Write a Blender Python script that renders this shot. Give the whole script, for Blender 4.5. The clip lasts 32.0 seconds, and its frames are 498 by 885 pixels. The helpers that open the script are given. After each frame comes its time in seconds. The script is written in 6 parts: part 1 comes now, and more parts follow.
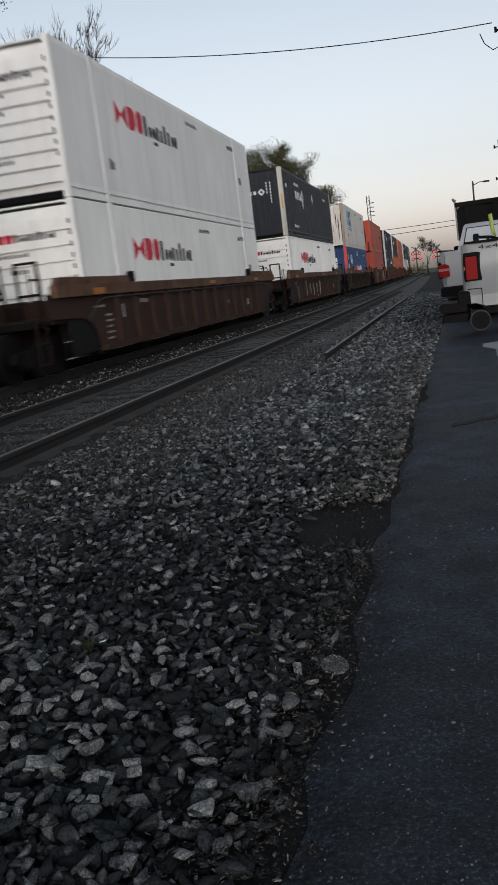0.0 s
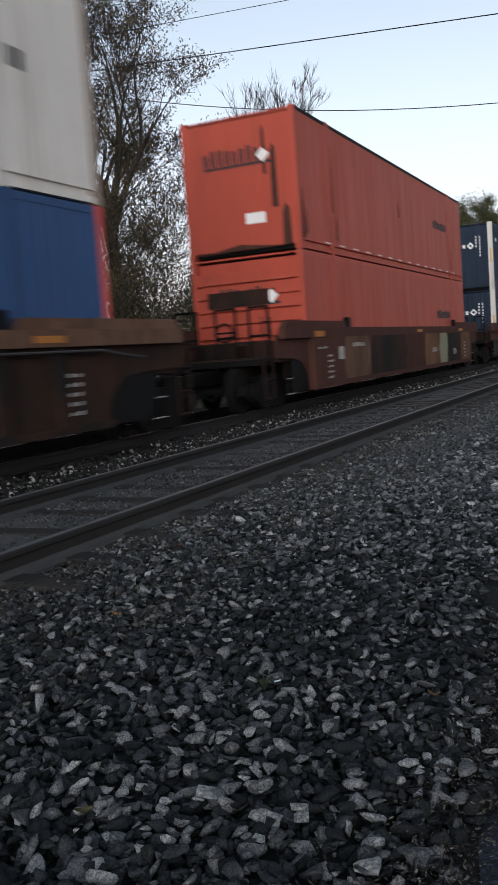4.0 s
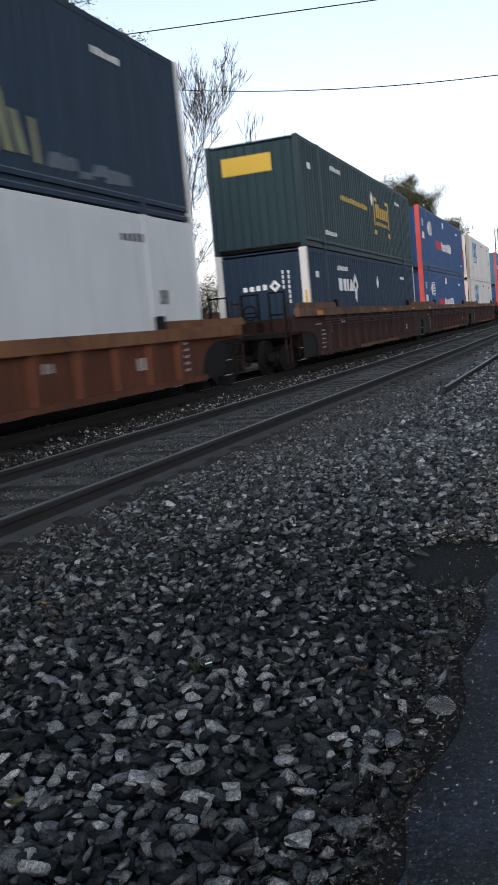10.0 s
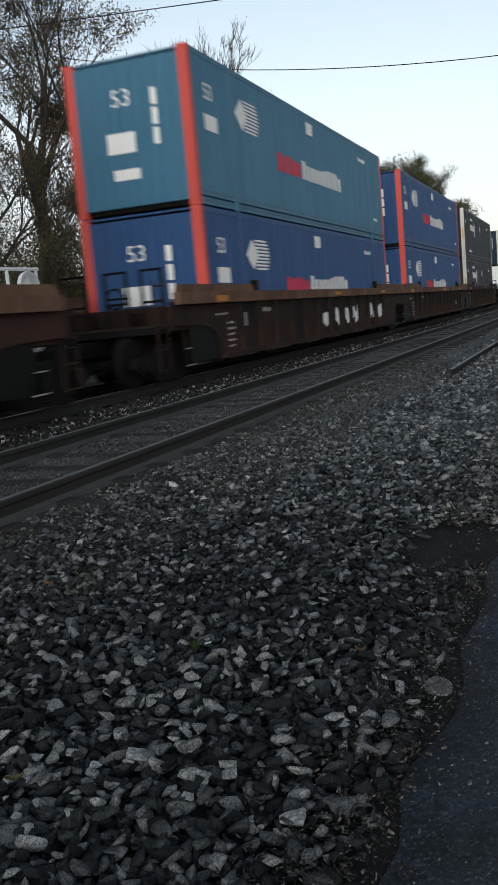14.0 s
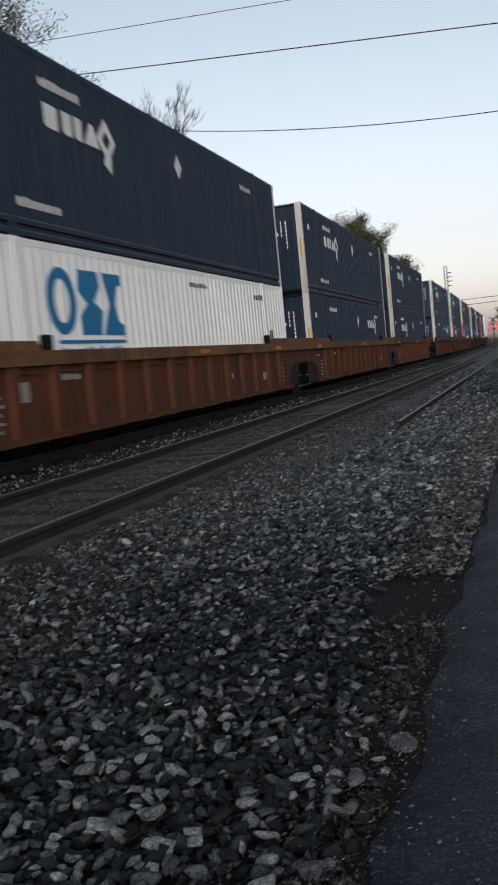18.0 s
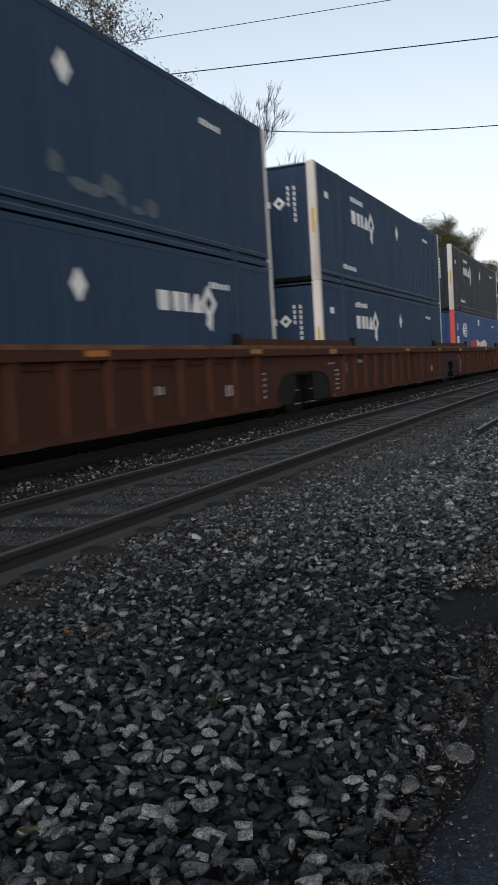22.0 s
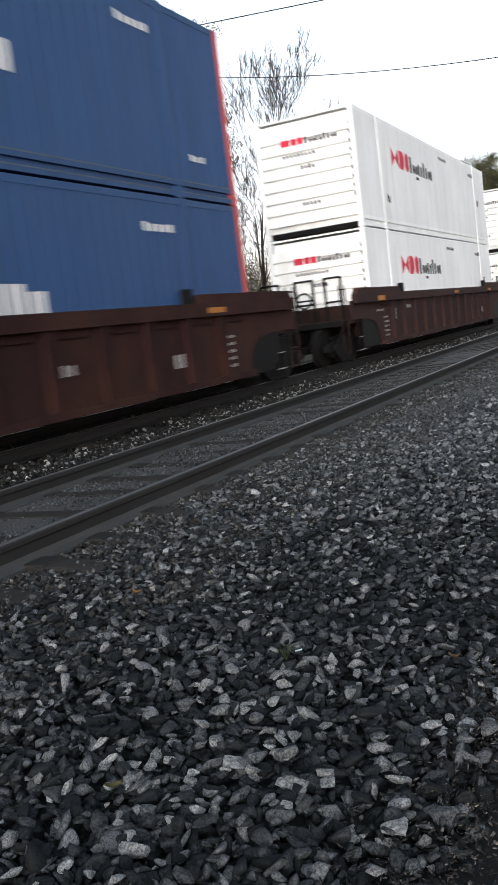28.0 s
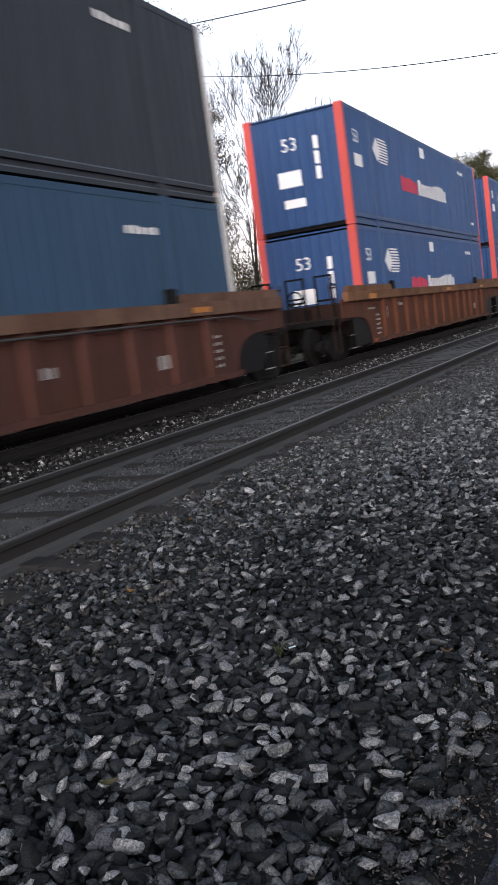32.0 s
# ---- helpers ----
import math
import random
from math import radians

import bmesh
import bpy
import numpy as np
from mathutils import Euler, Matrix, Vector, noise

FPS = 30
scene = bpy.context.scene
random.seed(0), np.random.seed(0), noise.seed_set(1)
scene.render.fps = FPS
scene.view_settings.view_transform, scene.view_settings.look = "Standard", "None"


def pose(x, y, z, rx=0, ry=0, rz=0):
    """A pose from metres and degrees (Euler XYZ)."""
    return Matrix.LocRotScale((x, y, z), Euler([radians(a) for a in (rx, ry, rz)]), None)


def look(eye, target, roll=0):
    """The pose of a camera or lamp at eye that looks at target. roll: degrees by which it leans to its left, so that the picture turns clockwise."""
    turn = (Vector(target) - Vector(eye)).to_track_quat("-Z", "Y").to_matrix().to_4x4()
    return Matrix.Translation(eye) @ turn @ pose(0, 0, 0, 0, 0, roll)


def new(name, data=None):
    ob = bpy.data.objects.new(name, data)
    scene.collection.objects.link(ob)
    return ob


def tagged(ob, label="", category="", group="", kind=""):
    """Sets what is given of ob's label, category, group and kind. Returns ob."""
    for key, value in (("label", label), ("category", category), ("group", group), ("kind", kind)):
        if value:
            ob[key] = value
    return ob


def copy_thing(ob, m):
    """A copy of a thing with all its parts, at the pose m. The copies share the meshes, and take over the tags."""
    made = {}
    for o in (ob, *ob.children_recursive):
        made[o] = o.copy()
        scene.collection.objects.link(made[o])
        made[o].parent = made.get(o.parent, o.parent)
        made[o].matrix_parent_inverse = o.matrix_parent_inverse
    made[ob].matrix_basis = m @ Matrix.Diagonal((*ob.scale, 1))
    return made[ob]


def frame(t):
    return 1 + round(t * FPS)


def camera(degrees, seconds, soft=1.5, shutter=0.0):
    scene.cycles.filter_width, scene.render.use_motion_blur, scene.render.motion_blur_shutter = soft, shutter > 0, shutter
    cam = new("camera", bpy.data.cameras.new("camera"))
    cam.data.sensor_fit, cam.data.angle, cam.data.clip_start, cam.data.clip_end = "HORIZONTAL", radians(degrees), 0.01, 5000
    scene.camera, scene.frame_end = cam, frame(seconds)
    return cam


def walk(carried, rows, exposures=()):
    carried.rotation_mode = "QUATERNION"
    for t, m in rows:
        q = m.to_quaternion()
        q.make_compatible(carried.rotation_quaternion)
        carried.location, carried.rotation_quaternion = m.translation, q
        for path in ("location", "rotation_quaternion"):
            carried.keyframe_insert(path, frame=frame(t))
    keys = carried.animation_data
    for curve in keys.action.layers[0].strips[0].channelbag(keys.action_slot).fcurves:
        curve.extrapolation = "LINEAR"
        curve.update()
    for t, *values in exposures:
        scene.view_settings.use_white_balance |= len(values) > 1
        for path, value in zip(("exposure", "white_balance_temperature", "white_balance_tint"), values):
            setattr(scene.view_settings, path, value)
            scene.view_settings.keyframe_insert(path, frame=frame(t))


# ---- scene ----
cam = camera(31.0, 32.0, soft=0.8, shutter=0.4)
PATH = [
    (0, (-0.1, 0.163, 1.251), (-0.581, 2.076, 0.919), -7.1),
    (0.5, (-0.093, 0.155, 1.252), (-0.562, 2.071, 0.921), -6.8),
    (1, (-0.086, 0.157, 1.247), (-0.531, 2.079, 0.923), -6.2),
    (1.5, (-0.079, 0.148, 1.256), (-0.515, 2.073, 0.933), -5.8),
    (1.6, (-0.083, 0.149, 1.257), (-0.521, 2.075, 0.945), -5.7),
    (1.7, (-0.086, 0.149, 1.257), (-0.547, 2.071, 0.947), -5.7),
    (1.8, (-0.09, 0.15, 1.257), (-0.613, 2.057, 0.953), -5.6),
    (1.9, (-0.094, 0.151, 1.258), (-0.696, 2.03, 0.929), -5.6),
    (2, (-0.097, 0.152, 1.258), (-0.809, 1.988, 0.904), -5.6),
    (2.1, (-0.101, 0.151, 1.256), (-0.943, 1.923, 0.867), -5.6),
    (2.2, (-0.104, 0.15, 1.253), (-1.056, 1.861, 0.846), -5.7),
    (2.3, (-0.107, 0.149, 1.251), (-1.104, 1.838, 0.86), -5.8),
    (2.4, (-0.11, 0.148, 1.249), (-1.12, 1.837, 0.892), -5.9),
    (2.5, (-0.114, 0.146, 1.246), (-1.122, 1.848, 0.95), -5.9),
    (3, (-0.107, 0.126, 1.267), (-1.066, 1.866, 1.04), -5.2),
    (3.5, (-0.098, 0.134, 1.266), (-0.994, 1.912, 1.08), -5.1),
    (4, (-0.125, 0.143, 1.255), (-0.982, 1.94, 1.062), -4.2),
    (4.5, (-0.103, 0.145, 1.264), (-0.922, 1.955, 1.033), -3.9),
    (6.5, (-0.078, 0.164, 1.243), (-0.75, 2.026, 0.956), -4.6),
    (7, (-0.081, 0.159, 1.249), (-0.748, 2.022, 0.962), -4.6),
    (7.5, (-0.079, 0.156, 1.254), (-0.75, 2.019, 0.973), -4.5),
    (8, (-0.068, 0.163, 1.25), (-0.742, 2.027, 0.98), -4.7),
    (8.5, (-0.067, 0.156, 1.256), (-0.737, 2.023, 0.998), -5.0),
    (9, (-0.082, 0.142, 1.261), (-0.757, 2.008, 1.012), -4.8),
    (9.5, (-0.082, 0.139, 1.259), (-0.775, 2.0, 1.018), -5.2),
    (10, (-0.096, 0.146, 1.255), (-0.815, 1.997, 1.012), -5.4),
    (10.5, (-0.089, 0.155, 1.251), (-0.837, 1.993, 1.001), -5.6),
    (11, (-0.094, 0.158, 1.252), (-0.858, 1.988, 0.989), -5.7),
    (11.5, (-0.097, 0.158, 1.246), (-0.875, 1.981, 0.974), -5.7),
    (12, (-0.09, 0.161, 1.246), (-0.879, 1.977, 0.961), -5.9),
    (12.5, (-0.101, 0.155, 1.247), (-0.891, 1.968, 0.947), -5.6),
    (13, (-0.085, 0.153, 1.245), (-0.87, 1.968, 0.943), -5.5),
    (13.5, (-0.074, 0.149, 1.252), (-0.831, 1.977, 0.958), -5.2),
    (14, (-0.077, 0.154, 1.251), (-0.81, 1.993, 0.969), -5.1),
    (14.5, (-0.065, 0.156, 1.253), (-0.789, 2.001, 0.98), -5.0),
    (15, (-0.046, 0.172, 1.247), (-0.739, 2.029, 0.985), -5.3),
    (15.5, (-0.04, 0.166, 1.242), (-0.599, 2.072, 1.008), -5.7),
    (17.5, (-0.069, 0.143, 1.255), (-0.618, 2.06, 1.107), -5.7),
    (18, (-0.106, 0.147, 1.263), (-0.727, 2.04, 1.088), -5.6),
    (18.5, (-0.122, 0.181, 1.253), (-0.822, 2.039, 1.015), -5.0),
    (19, (-0.099, 0.2, 1.251), (-0.811, 2.052, 1.0), -5.5),
    (19.5, (-0.131, 0.198, 1.25), (-0.798, 2.068, 1.011), -5.7),
    (20, (-0.146, 0.182, 1.268), (-0.787, 2.064, 1.049), -5.2),
    (20.5, (-0.143, 0.143, 1.287), (-0.883, 1.995, 1.131), -3.8),
    (21, (-0.111, 0.147, 1.279), (-0.874, 1.991, 1.148), -3.5),
    (21.5, (-0.086, 0.141, 1.272), (-0.852, 1.981, 1.113), -3.4),
    (22, (-0.077, 0.134, 1.262), (-0.856, 1.969, 1.101), -3.5),
    (22.5, (-0.074, 0.135, 1.265), (-0.849, 1.972, 1.109), -4.0),
    (23, (-0.087, 0.129, 1.269), (-0.873, 1.961, 1.112), -4.4),
    (23.5, (-0.086, 0.127, 1.268), (-0.895, 1.949, 1.114), -4.7),
    (24, (-0.092, 0.133, 1.261), (-0.916, 1.949, 1.106), -5.0),
    (24.5, (-0.093, 0.139, 1.259), (-0.942, 1.94, 1.069), -5.5),
    (25, (-0.098, 0.144, 1.257), (-0.962, 1.936, 1.046), -5.9),
    (25.5, (-0.097, 0.129, 1.262), (-0.967, 1.916, 1.041), -6.2),
    (27.5, (-0.117, 0.146, 1.254), (-0.997, 1.927, 1.019), -7.0),
    (28, (-0.111, 0.141, 1.257), (-0.997, 1.916, 1.007), -7.2),
    (28.5, (-0.116, 0.137, 1.259), (-1.003, 1.911, 1.003), -7.1),
    (29, (-0.103, 0.13, 1.256), (-0.995, 1.902, 1.001), -7.2),
    (29.5, (-0.094, 0.129, 1.263), (-0.989, 1.899, 1.005), -7.3),
    (30, (-0.087, 0.138, 1.26), (-0.985, 1.909, 1.016), -7.5),
    (30.5, (-0.086, 0.139, 1.258), (-0.977, 1.913, 1.016), -7.6),
    (31, (-0.084, 0.138, 1.256), (-0.97, 1.914, 1.013), -7.8),
    (31.5, (-0.089, 0.135, 1.256), (-0.969, 1.913, 1.005), -7.8),
    (32, (-0.093, 0.133, 1.255), (-0.97, 1.913, 1.001), -7.7),
]
EXPOSURES = [
    (0.0, 0.19, 6250, 10.8),
    (1.8, 0.34, 6250, 10.8),
    (2.4, 0.84, 6100, 10.8),
    (3.0, 1.09, 5800, 10.8),
    (4.0, 0.54, 6050, 11.5),
    (7.0, 0.64, 5950, 10.8),
    (8.0, 0.59, 6250, 11.5),
    (9.0, 0.34, 6300, 12.0),
    (10.0, 0.79, 5850, 10.8),
    (11.0, 1.34, 5900, 16),
    (12.0, 1.29, 6300, 22.0),
    (13.0, 1.04, 5950, 13),
    (14.0, 0.49, 6100, 6.0),
    (15.0, 0.18, 6250, 10.8),
    (18.0, 0.34, 6250, 10.8),
    (19.0, 0.74, 5800, 8.0),
    (20.0, 0.24, 6800, 9),
    (21.0, 0.3, 6550, 10.8),
    (22.0, 0.49, 6250, 10.8),
    (24.0, 0.62, 6250, 8.0),
    (25.0, 1.32, 6100, 11),
    (28.0, 1.29, 6250, 10.8),
    (29.0, 0.89, 5950, 10.8),
    (30.0, 0.51, 5950, 8.0),
    (31.0, 0.79, 6250, 8.5),
    (32.0, 1.24, 6250, 17),
]
walk(cam, [(t, look(eye, target, roll)) for t, eye, target, roll in PATH], EXPOSURES)

# ---------------------------------------------------------------- light
world = bpy.data.worlds.new("dusk_sky")
scene.world = world
world.use_nodes = True
wn = world.node_tree
sky = wn.nodes.new("ShaderNodeTexSky")
sky.sky_type = "NISHITA"
sky.sun_disc = False
sky.sun_elevation = radians(12.0)
sky.sun_rotation = radians(165.0)
sky.air_density = 1.0
sky.dust_density = 2.0
sky.ozone_density = 1.3
pale_sky = wn.nodes.new("ShaderNodeHueSaturation")
pale_sky.inputs["Saturation"].default_value = 0.3
# dusk haze: warmer and paler all round the horizon
up_axis = wn.nodes.new("ShaderNodeSeparateXYZ")
wn.links.new(wn.nodes.new("ShaderNodeTexCoord").outputs["Generated"], up_axis.inputs[0])
haze = wn.nodes.new("ShaderNodeValToRGB")
haze.color_ramp.elements[0].position, haze.color_ramp.elements[0].color = 0.0, (0.99, 0.855, 0.82, 1)
haze.color_ramp.elements[1].position, haze.color_ramp.elements[1].color = 0.34, (0.79, 0.84, 0.862, 1)
mid = haze.color_ramp.elements.new(0.14)
mid.color = (0.885, 0.855, 0.835, 1)
wn.links.new(up_axis.outputs["Z"], haze.inputs[0])
tint = wn.nodes.new("ShaderNodeMix")
tint.data_type, tint.blend_type = "RGBA", "MULTIPLY"
tint.inputs[0].default_value = 1.0
wn.links.new(sky.outputs[0], pale_sky.inputs["Color"])
wn.links.new(pale_sky.outputs[0], tint.inputs[6])
wn.links.new(haze.outputs[0], tint.inputs[7])
wn.links.new(tint.outputs[2], wn.nodes["Background"].inputs[0])
wn.nodes["Background"].inputs[1].default_value = 0.15 / 0.84
sun_data = bpy.data.lights.new("sun", "SUN")
sun_data.energy = 0.15
sun_data.angle = radians(40.0)
sun_data.color = (1.0, 0.96, 0.92)
sun = new("sun", sun_data)
sun.matrix_world = look((17, -29, 12), (0, 0, 0))


# ---------------------------------------------------------------- materials
def nodes_of(name):
    m = bpy.data.materials.new(name)
    m.use_nodes = True
    t = m.node_tree
    return m, t, t.nodes["Principled BSDF"]


def noise_node(t, scale, detail=4.0, stretch=(1, 1, 1), coords="Object", rough=0.55):
    tc = t.nodes.new("ShaderNodeTexCoord")
    mp = t.nodes.new("ShaderNodeMapping")
    mp.inputs["Scale"].default_value = stretch
    n = t.nodes.new("ShaderNodeTexNoise")
    n.inputs["Scale"].default_value = scale
    n.inputs["Detail"].default_value = detail
    n.inputs["Roughness"].default_value = rough
    t.links.new(tc.outputs[coords], mp.inputs[0])
    t.links.new(mp.outputs[0], n.inputs["Vector"])
    return n.outputs["Fac"]


def ramp_node(t, fac, stops):
    r = t.nodes.new("ShaderNodeValToRGB")
    els = r.color_ramp.elements
    while len(els) < len(stops):
        els.new(0.5)
    for e, (p, c) in zip(els, stops):
        e.position = p
        e.color = (*c, 1) if len(c) == 3 else c
    t.links.new(fac, r.inputs[0])
    return r.outputs[0]


def mix_node(t, fac, a, b, blend="MIX"):
    m = t.nodes.new("ShaderNodeMix")
    m.data_type = "RGBA"
    m.blend_type = blend
    for sock, val in ((m.inputs[0], fac), (m.inputs[6], a), (m.inputs[7], b)):
        if isinstance(val, (int, float)):
            sock.default_value = val
        elif isinstance(val, tuple):
            sock.default_value = (*val, 1)
        else:
            t.links.new(val, sock)
    return m.outputs[2]


def bump_node(t, bsdf, fac, strength, distance=0.01):
    b = t.nodes.new("ShaderNodeBump")
    b.inputs["Strength"].default_value = strength
    b.inputs["Distance"].default_value = distance
    t.links.new(fac, b.inputs["Height"])
    t.links.new(b.outputs[0], bsdf.inputs["Normal"])


def dark(c, k):
    return tuple(v * k for v in c)


def plain(name, color, rough=0.6, metal=0.0, vary=0.25, scale=9.0, bump=0.0):
    """An even surface with two scales of faint unevenness."""
    m, t, b = nodes_of(name)
    big = noise_node(t, scale * 0.2, 3)
    fine = noise_node(t, scale * 6, 5)
    c = mix_node(t, big, dark(color, 1 - vary), dark(color, 1 + vary * 0.6))
    c = mix_node(t, ramp_node(t, fine, [(0.35, (0.8, 0.8, 0.8)), (0.7, (1, 1, 1))]), dark(color, 0.7), c)
    t.links.new(c, b.inputs["Base Color"])
    b.inputs["Roughness"].default_value = rough
    b.inputs["Specular IOR Level"].default_value = 0.5 if rough < 0.5 else 0.12
    b.inputs["Metallic"].default_value = metal
    if bump:
        bump_node(t, b, fine, bump)
    return m


def paint(name, color, grime=(0.10, 0.075, 0.055), grimy=0.35, rust=0.1, rough=0.5):
    """Weathered paint on sheet steel: faded patches, runs of dirt down the sheet, specks of rust."""
    m, t, b = nodes_of(name)
    fade = noise_node(t, 0.55, 3)
    c = mix_node(t, fade, dark(color, 0.82), dark(color, 1.12))
    info = t.nodes.new("ShaderNodeObjectInfo")
    tint = ramp_node(t, info.outputs["Random"], [(0.0, (0.86, 0.86, 0.88)), (1.0, (1.0, 1.0, 1.0))])
    c = mix_node(t, 1.0, c, tint, "MULTIPLY")
    runs = noise_node(t, 2.2, 4, (1, 3.0, 0.16))
    c = mix_node(t, ramp_node(t, runs, [(0.5, (0, 0, 0)), (0.85, (grimy, grimy, grimy))]), c, grime)
    spots = noise_node(t, 5.5, 6, rough=0.7)
    c = mix_node(t, ramp_node(t, spots, [(0.68, (0, 0, 0)), (0.74, (rust, rust, rust))]), c, (0.13, 0.05, 0.025))
    t.links.new(c, b.inputs["Base Color"])
    b.inputs["Specular IOR Level"].default_value = 0.3
    r = ramp_node(t, runs, [(0.3, (rough,) * 3), (0.8, (min(1, rough + 0.3),) * 3)])
    t.links.new(r, b.inputs["Roughness"])
    bump_node(t, b, noise_node(t, 1.3, 2), 0.12, 0.02)
    return m


def rusty(name, color, rust=(0.05, 0.022, 0.014)):
    """Old car paint, half gone to rust and road dirt."""
    m, t, b = nodes_of(name)
    a = noise_node(t, 1.1, 5)
    c = mix_node(t, ramp_node(t, a, [(0.38, (0, 0, 0)), (0.62, (1, 1, 1))]), color, mix_node(t, 0.55, color, rust))
    runs = noise_node(t, 4.0, 4, (1, 2.2, 0.25))
    c = mix_node(t, ramp_node(t, runs, [(0.45, (0, 0, 0)), (0.8, (0.75, 0.75, 0.75))]), c, (0.022, 0.017, 0.014))
    fine = noise_node(t, 34.0, 4)
    c = mix_node(t, ramp_node(t, fine, [(0.5, (0, 0, 0)), (0.8, (0.4, 0.4, 0.4))]), c, dark(color, 1.5))
    t.links.new(c, b.inputs["Base Color"])
    b.inputs["Roughness"].default_value = 0.85
    b.inputs["Specular IOR Level"].default_value = 0.1
    bump_node(t, b, fine, 0.15, 0.006)
    return m


def island(name, stops, rough=0.85, grain=150.0, bump=0.5):
    """Stones and chips: one colour a piece, with mineral grain."""
    m, t, b = nodes_of(name)
    g = t.nodes.new("ShaderNodeNewGeometry")
    c = ramp_node(t, g.outputs["Random Per Island"], stops)
    fine = noise_node(t, grain, 6, rough=0.75)
    c = mix_node(t, 1.0, c, ramp_node(t, fine, [(0.40, (0.36, 0.36, 0.36)), (0.60, (1.6, 1.6, 1.6))]), "MULTIPLY")
    t.links.new(c, b.inputs["Base Color"])
    b.inputs["Roughness"].default_value = rough
    b.inputs["Specular IOR Level"].default_value = 0.15
    bump_node(t, b, fine, bump, 0.006)
    return m


def stone_piece(name, stops):
    """Single stones, each its own object."""
    m, t, b = nodes_of(name)
    g = t.nodes.new("ShaderNodeObjectInfo")
    c = ramp_node(t, g.outputs["Random"], stops)
    fine = noise_node(t, 8.0, 5, rough=0.75)
    c = mix_node(t, 1.0, c, ramp_node(t, fine, [(0.40, (0.36, 0.36, 0.36)), (0.60, (1.6, 1.6, 1.6))]), "MULTIPLY")
    t.links.new(c, b.inputs["Base Color"])
    b.inputs["Roughness"].default_value = 0.85
    b.inputs["Specular IOR Level"].default_value = 0.15
    bump_node(t, b, fine, 0.5, 0.004)
    return m


def glowing(name, color, strength):
    m, t, b = nodes_of(name)
    b.inputs["Base Color"].default_value = (*color, 1)
    b.inputs["Emission Color"].default_value = (*color, 1)
    b.inputs["Emission Strength"].default_value = strength
    return m


def ground_material(name, a, b_col, scale, speck, bump, grain=0.0):
    m, t, b = nodes_of(name)
    big = noise_node(t, scale, 5)
    c = mix_node(t, big, a, b_col)
    fine = noise_node(t, grain or scale * 40, 5, rough=0.8)
    c = mix_node(t, ramp_node(t, fine, [(0.56, (0, 0, 0)), (0.70, (0.9, 0.9, 0.9))]), c, speck)
    t.links.new(c, b.inputs["Base Color"])
    b.inputs["Roughness"].default_value = 0.92
    b.inputs["Specular IOR Level"].default_value = 0.12
    bump_node(t, b, fine, bump, 0.012)
    return m


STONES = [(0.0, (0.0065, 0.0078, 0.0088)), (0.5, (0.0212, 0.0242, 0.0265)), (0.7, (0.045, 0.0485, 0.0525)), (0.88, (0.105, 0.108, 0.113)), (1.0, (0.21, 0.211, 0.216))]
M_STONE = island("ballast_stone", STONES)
# paler copy of STONES: distant brightness of the ballast put into the colour
M_STONE_LIGHTENED = island("lightened_ballast_stone", [(0.0, (0.022, 0.024, 0.0265)), (0.44, (0.062, 0.067, 0.073)), (0.7, (0.115, 0.122, 0.13)), (0.9, (0.19, 0.195, 0.2)), (1.0, (0.32, 0.325, 0.33))])
M_STONE_DARK = island("dirty_ballast_stone", [(0.0, (0.008, 0.008, 0.008)), (0.5, (0.024, 0.0225, 0.021)), (0.82, (0.05, 0.048, 0.046)), (0.9, (0.17, 0.168, 0.165)), (1.0, (0.32, 0.317, 0.31))])
M_STONE_FINE = island("fine_crushed_stone", [(0.0, (0.016, 0.017, 0.018)), (0.5, (0.055, 0.0575, 0.06)), (0.85, (0.1, 0.104, 0.107)), (1.0, (0.18, 0.185, 0.187))])
M_STONE_EDGE = island("tan_stone_chips", [(0.0, (0.02, 0.0195, 0.019)), (0.45, (0.055, 0.0525, 0.05)), (0.75, (0.105, 0.1, 0.095)), (1.0, (0.22, 0.21, 0.2))])
M_CHIPS = island("brown_stone_chips", [(0.0, (0.017, 0.0165, 0.0155)), (0.5, (0.046, 0.043, 0.04)), (0.85, (0.095, 0.09, 0.084)), (1.0, (0.21, 0.2, 0.185))])
M_STONE_PIECE = stone_piece("ballast_stone_single", STONES)
M_STONE_PALE = stone_piece("pale_granite_stone", [(0.0, (0.08, 0.0845, 0.087)), (1.0, (0.2, 0.206, 0.208))])
M_LITTER = island("leaf_litter", [(0.0, (0.013, 0.012, 0.0115)), (0.5, (0.03, 0.0265, 0.025)), (0.8, (0.075, 0.067, 0.059)), (1.0, (0.19, 0.172, 0.152))])
M_DIRT = ground_material("cinder_dirt", (0.008, 0.0084, 0.0088), (0.019, 0.0194, 0.0198), 1.2, (0.065, 0.066, 0.066), 0.9)
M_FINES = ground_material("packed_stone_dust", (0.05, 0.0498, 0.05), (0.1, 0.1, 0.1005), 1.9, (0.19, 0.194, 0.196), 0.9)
M_ASPHALT, t, b = nodes_of("worn_asphalt")
tone = ramp_node(t, noise_node(t, 1.1, 4), [(0.36, (0.0115, 0.0135, 0.0165)), (0.52, (0.0132, 0.018, 0.0285)), (0.68, (0.0225, 0.03, 0.047))])
chips = noise_node(t, 85.0, 4, rough=0.7)
tone = mix_node(t, ramp_node(t, chips, [(0.52, (0, 0, 0)), (0.64, (0.9, 0.9, 0.9))]), tone, (0.058, 0.066, 0.082))
tone = mix_node(t, 1.0, tone, ramp_node(t, noise_node(t, 45.0, 4), [(0.36, (0.45, 0.45, 0.45)), (0.62, (1.4, 1.4, 1.4))]), "MULTIPLY")
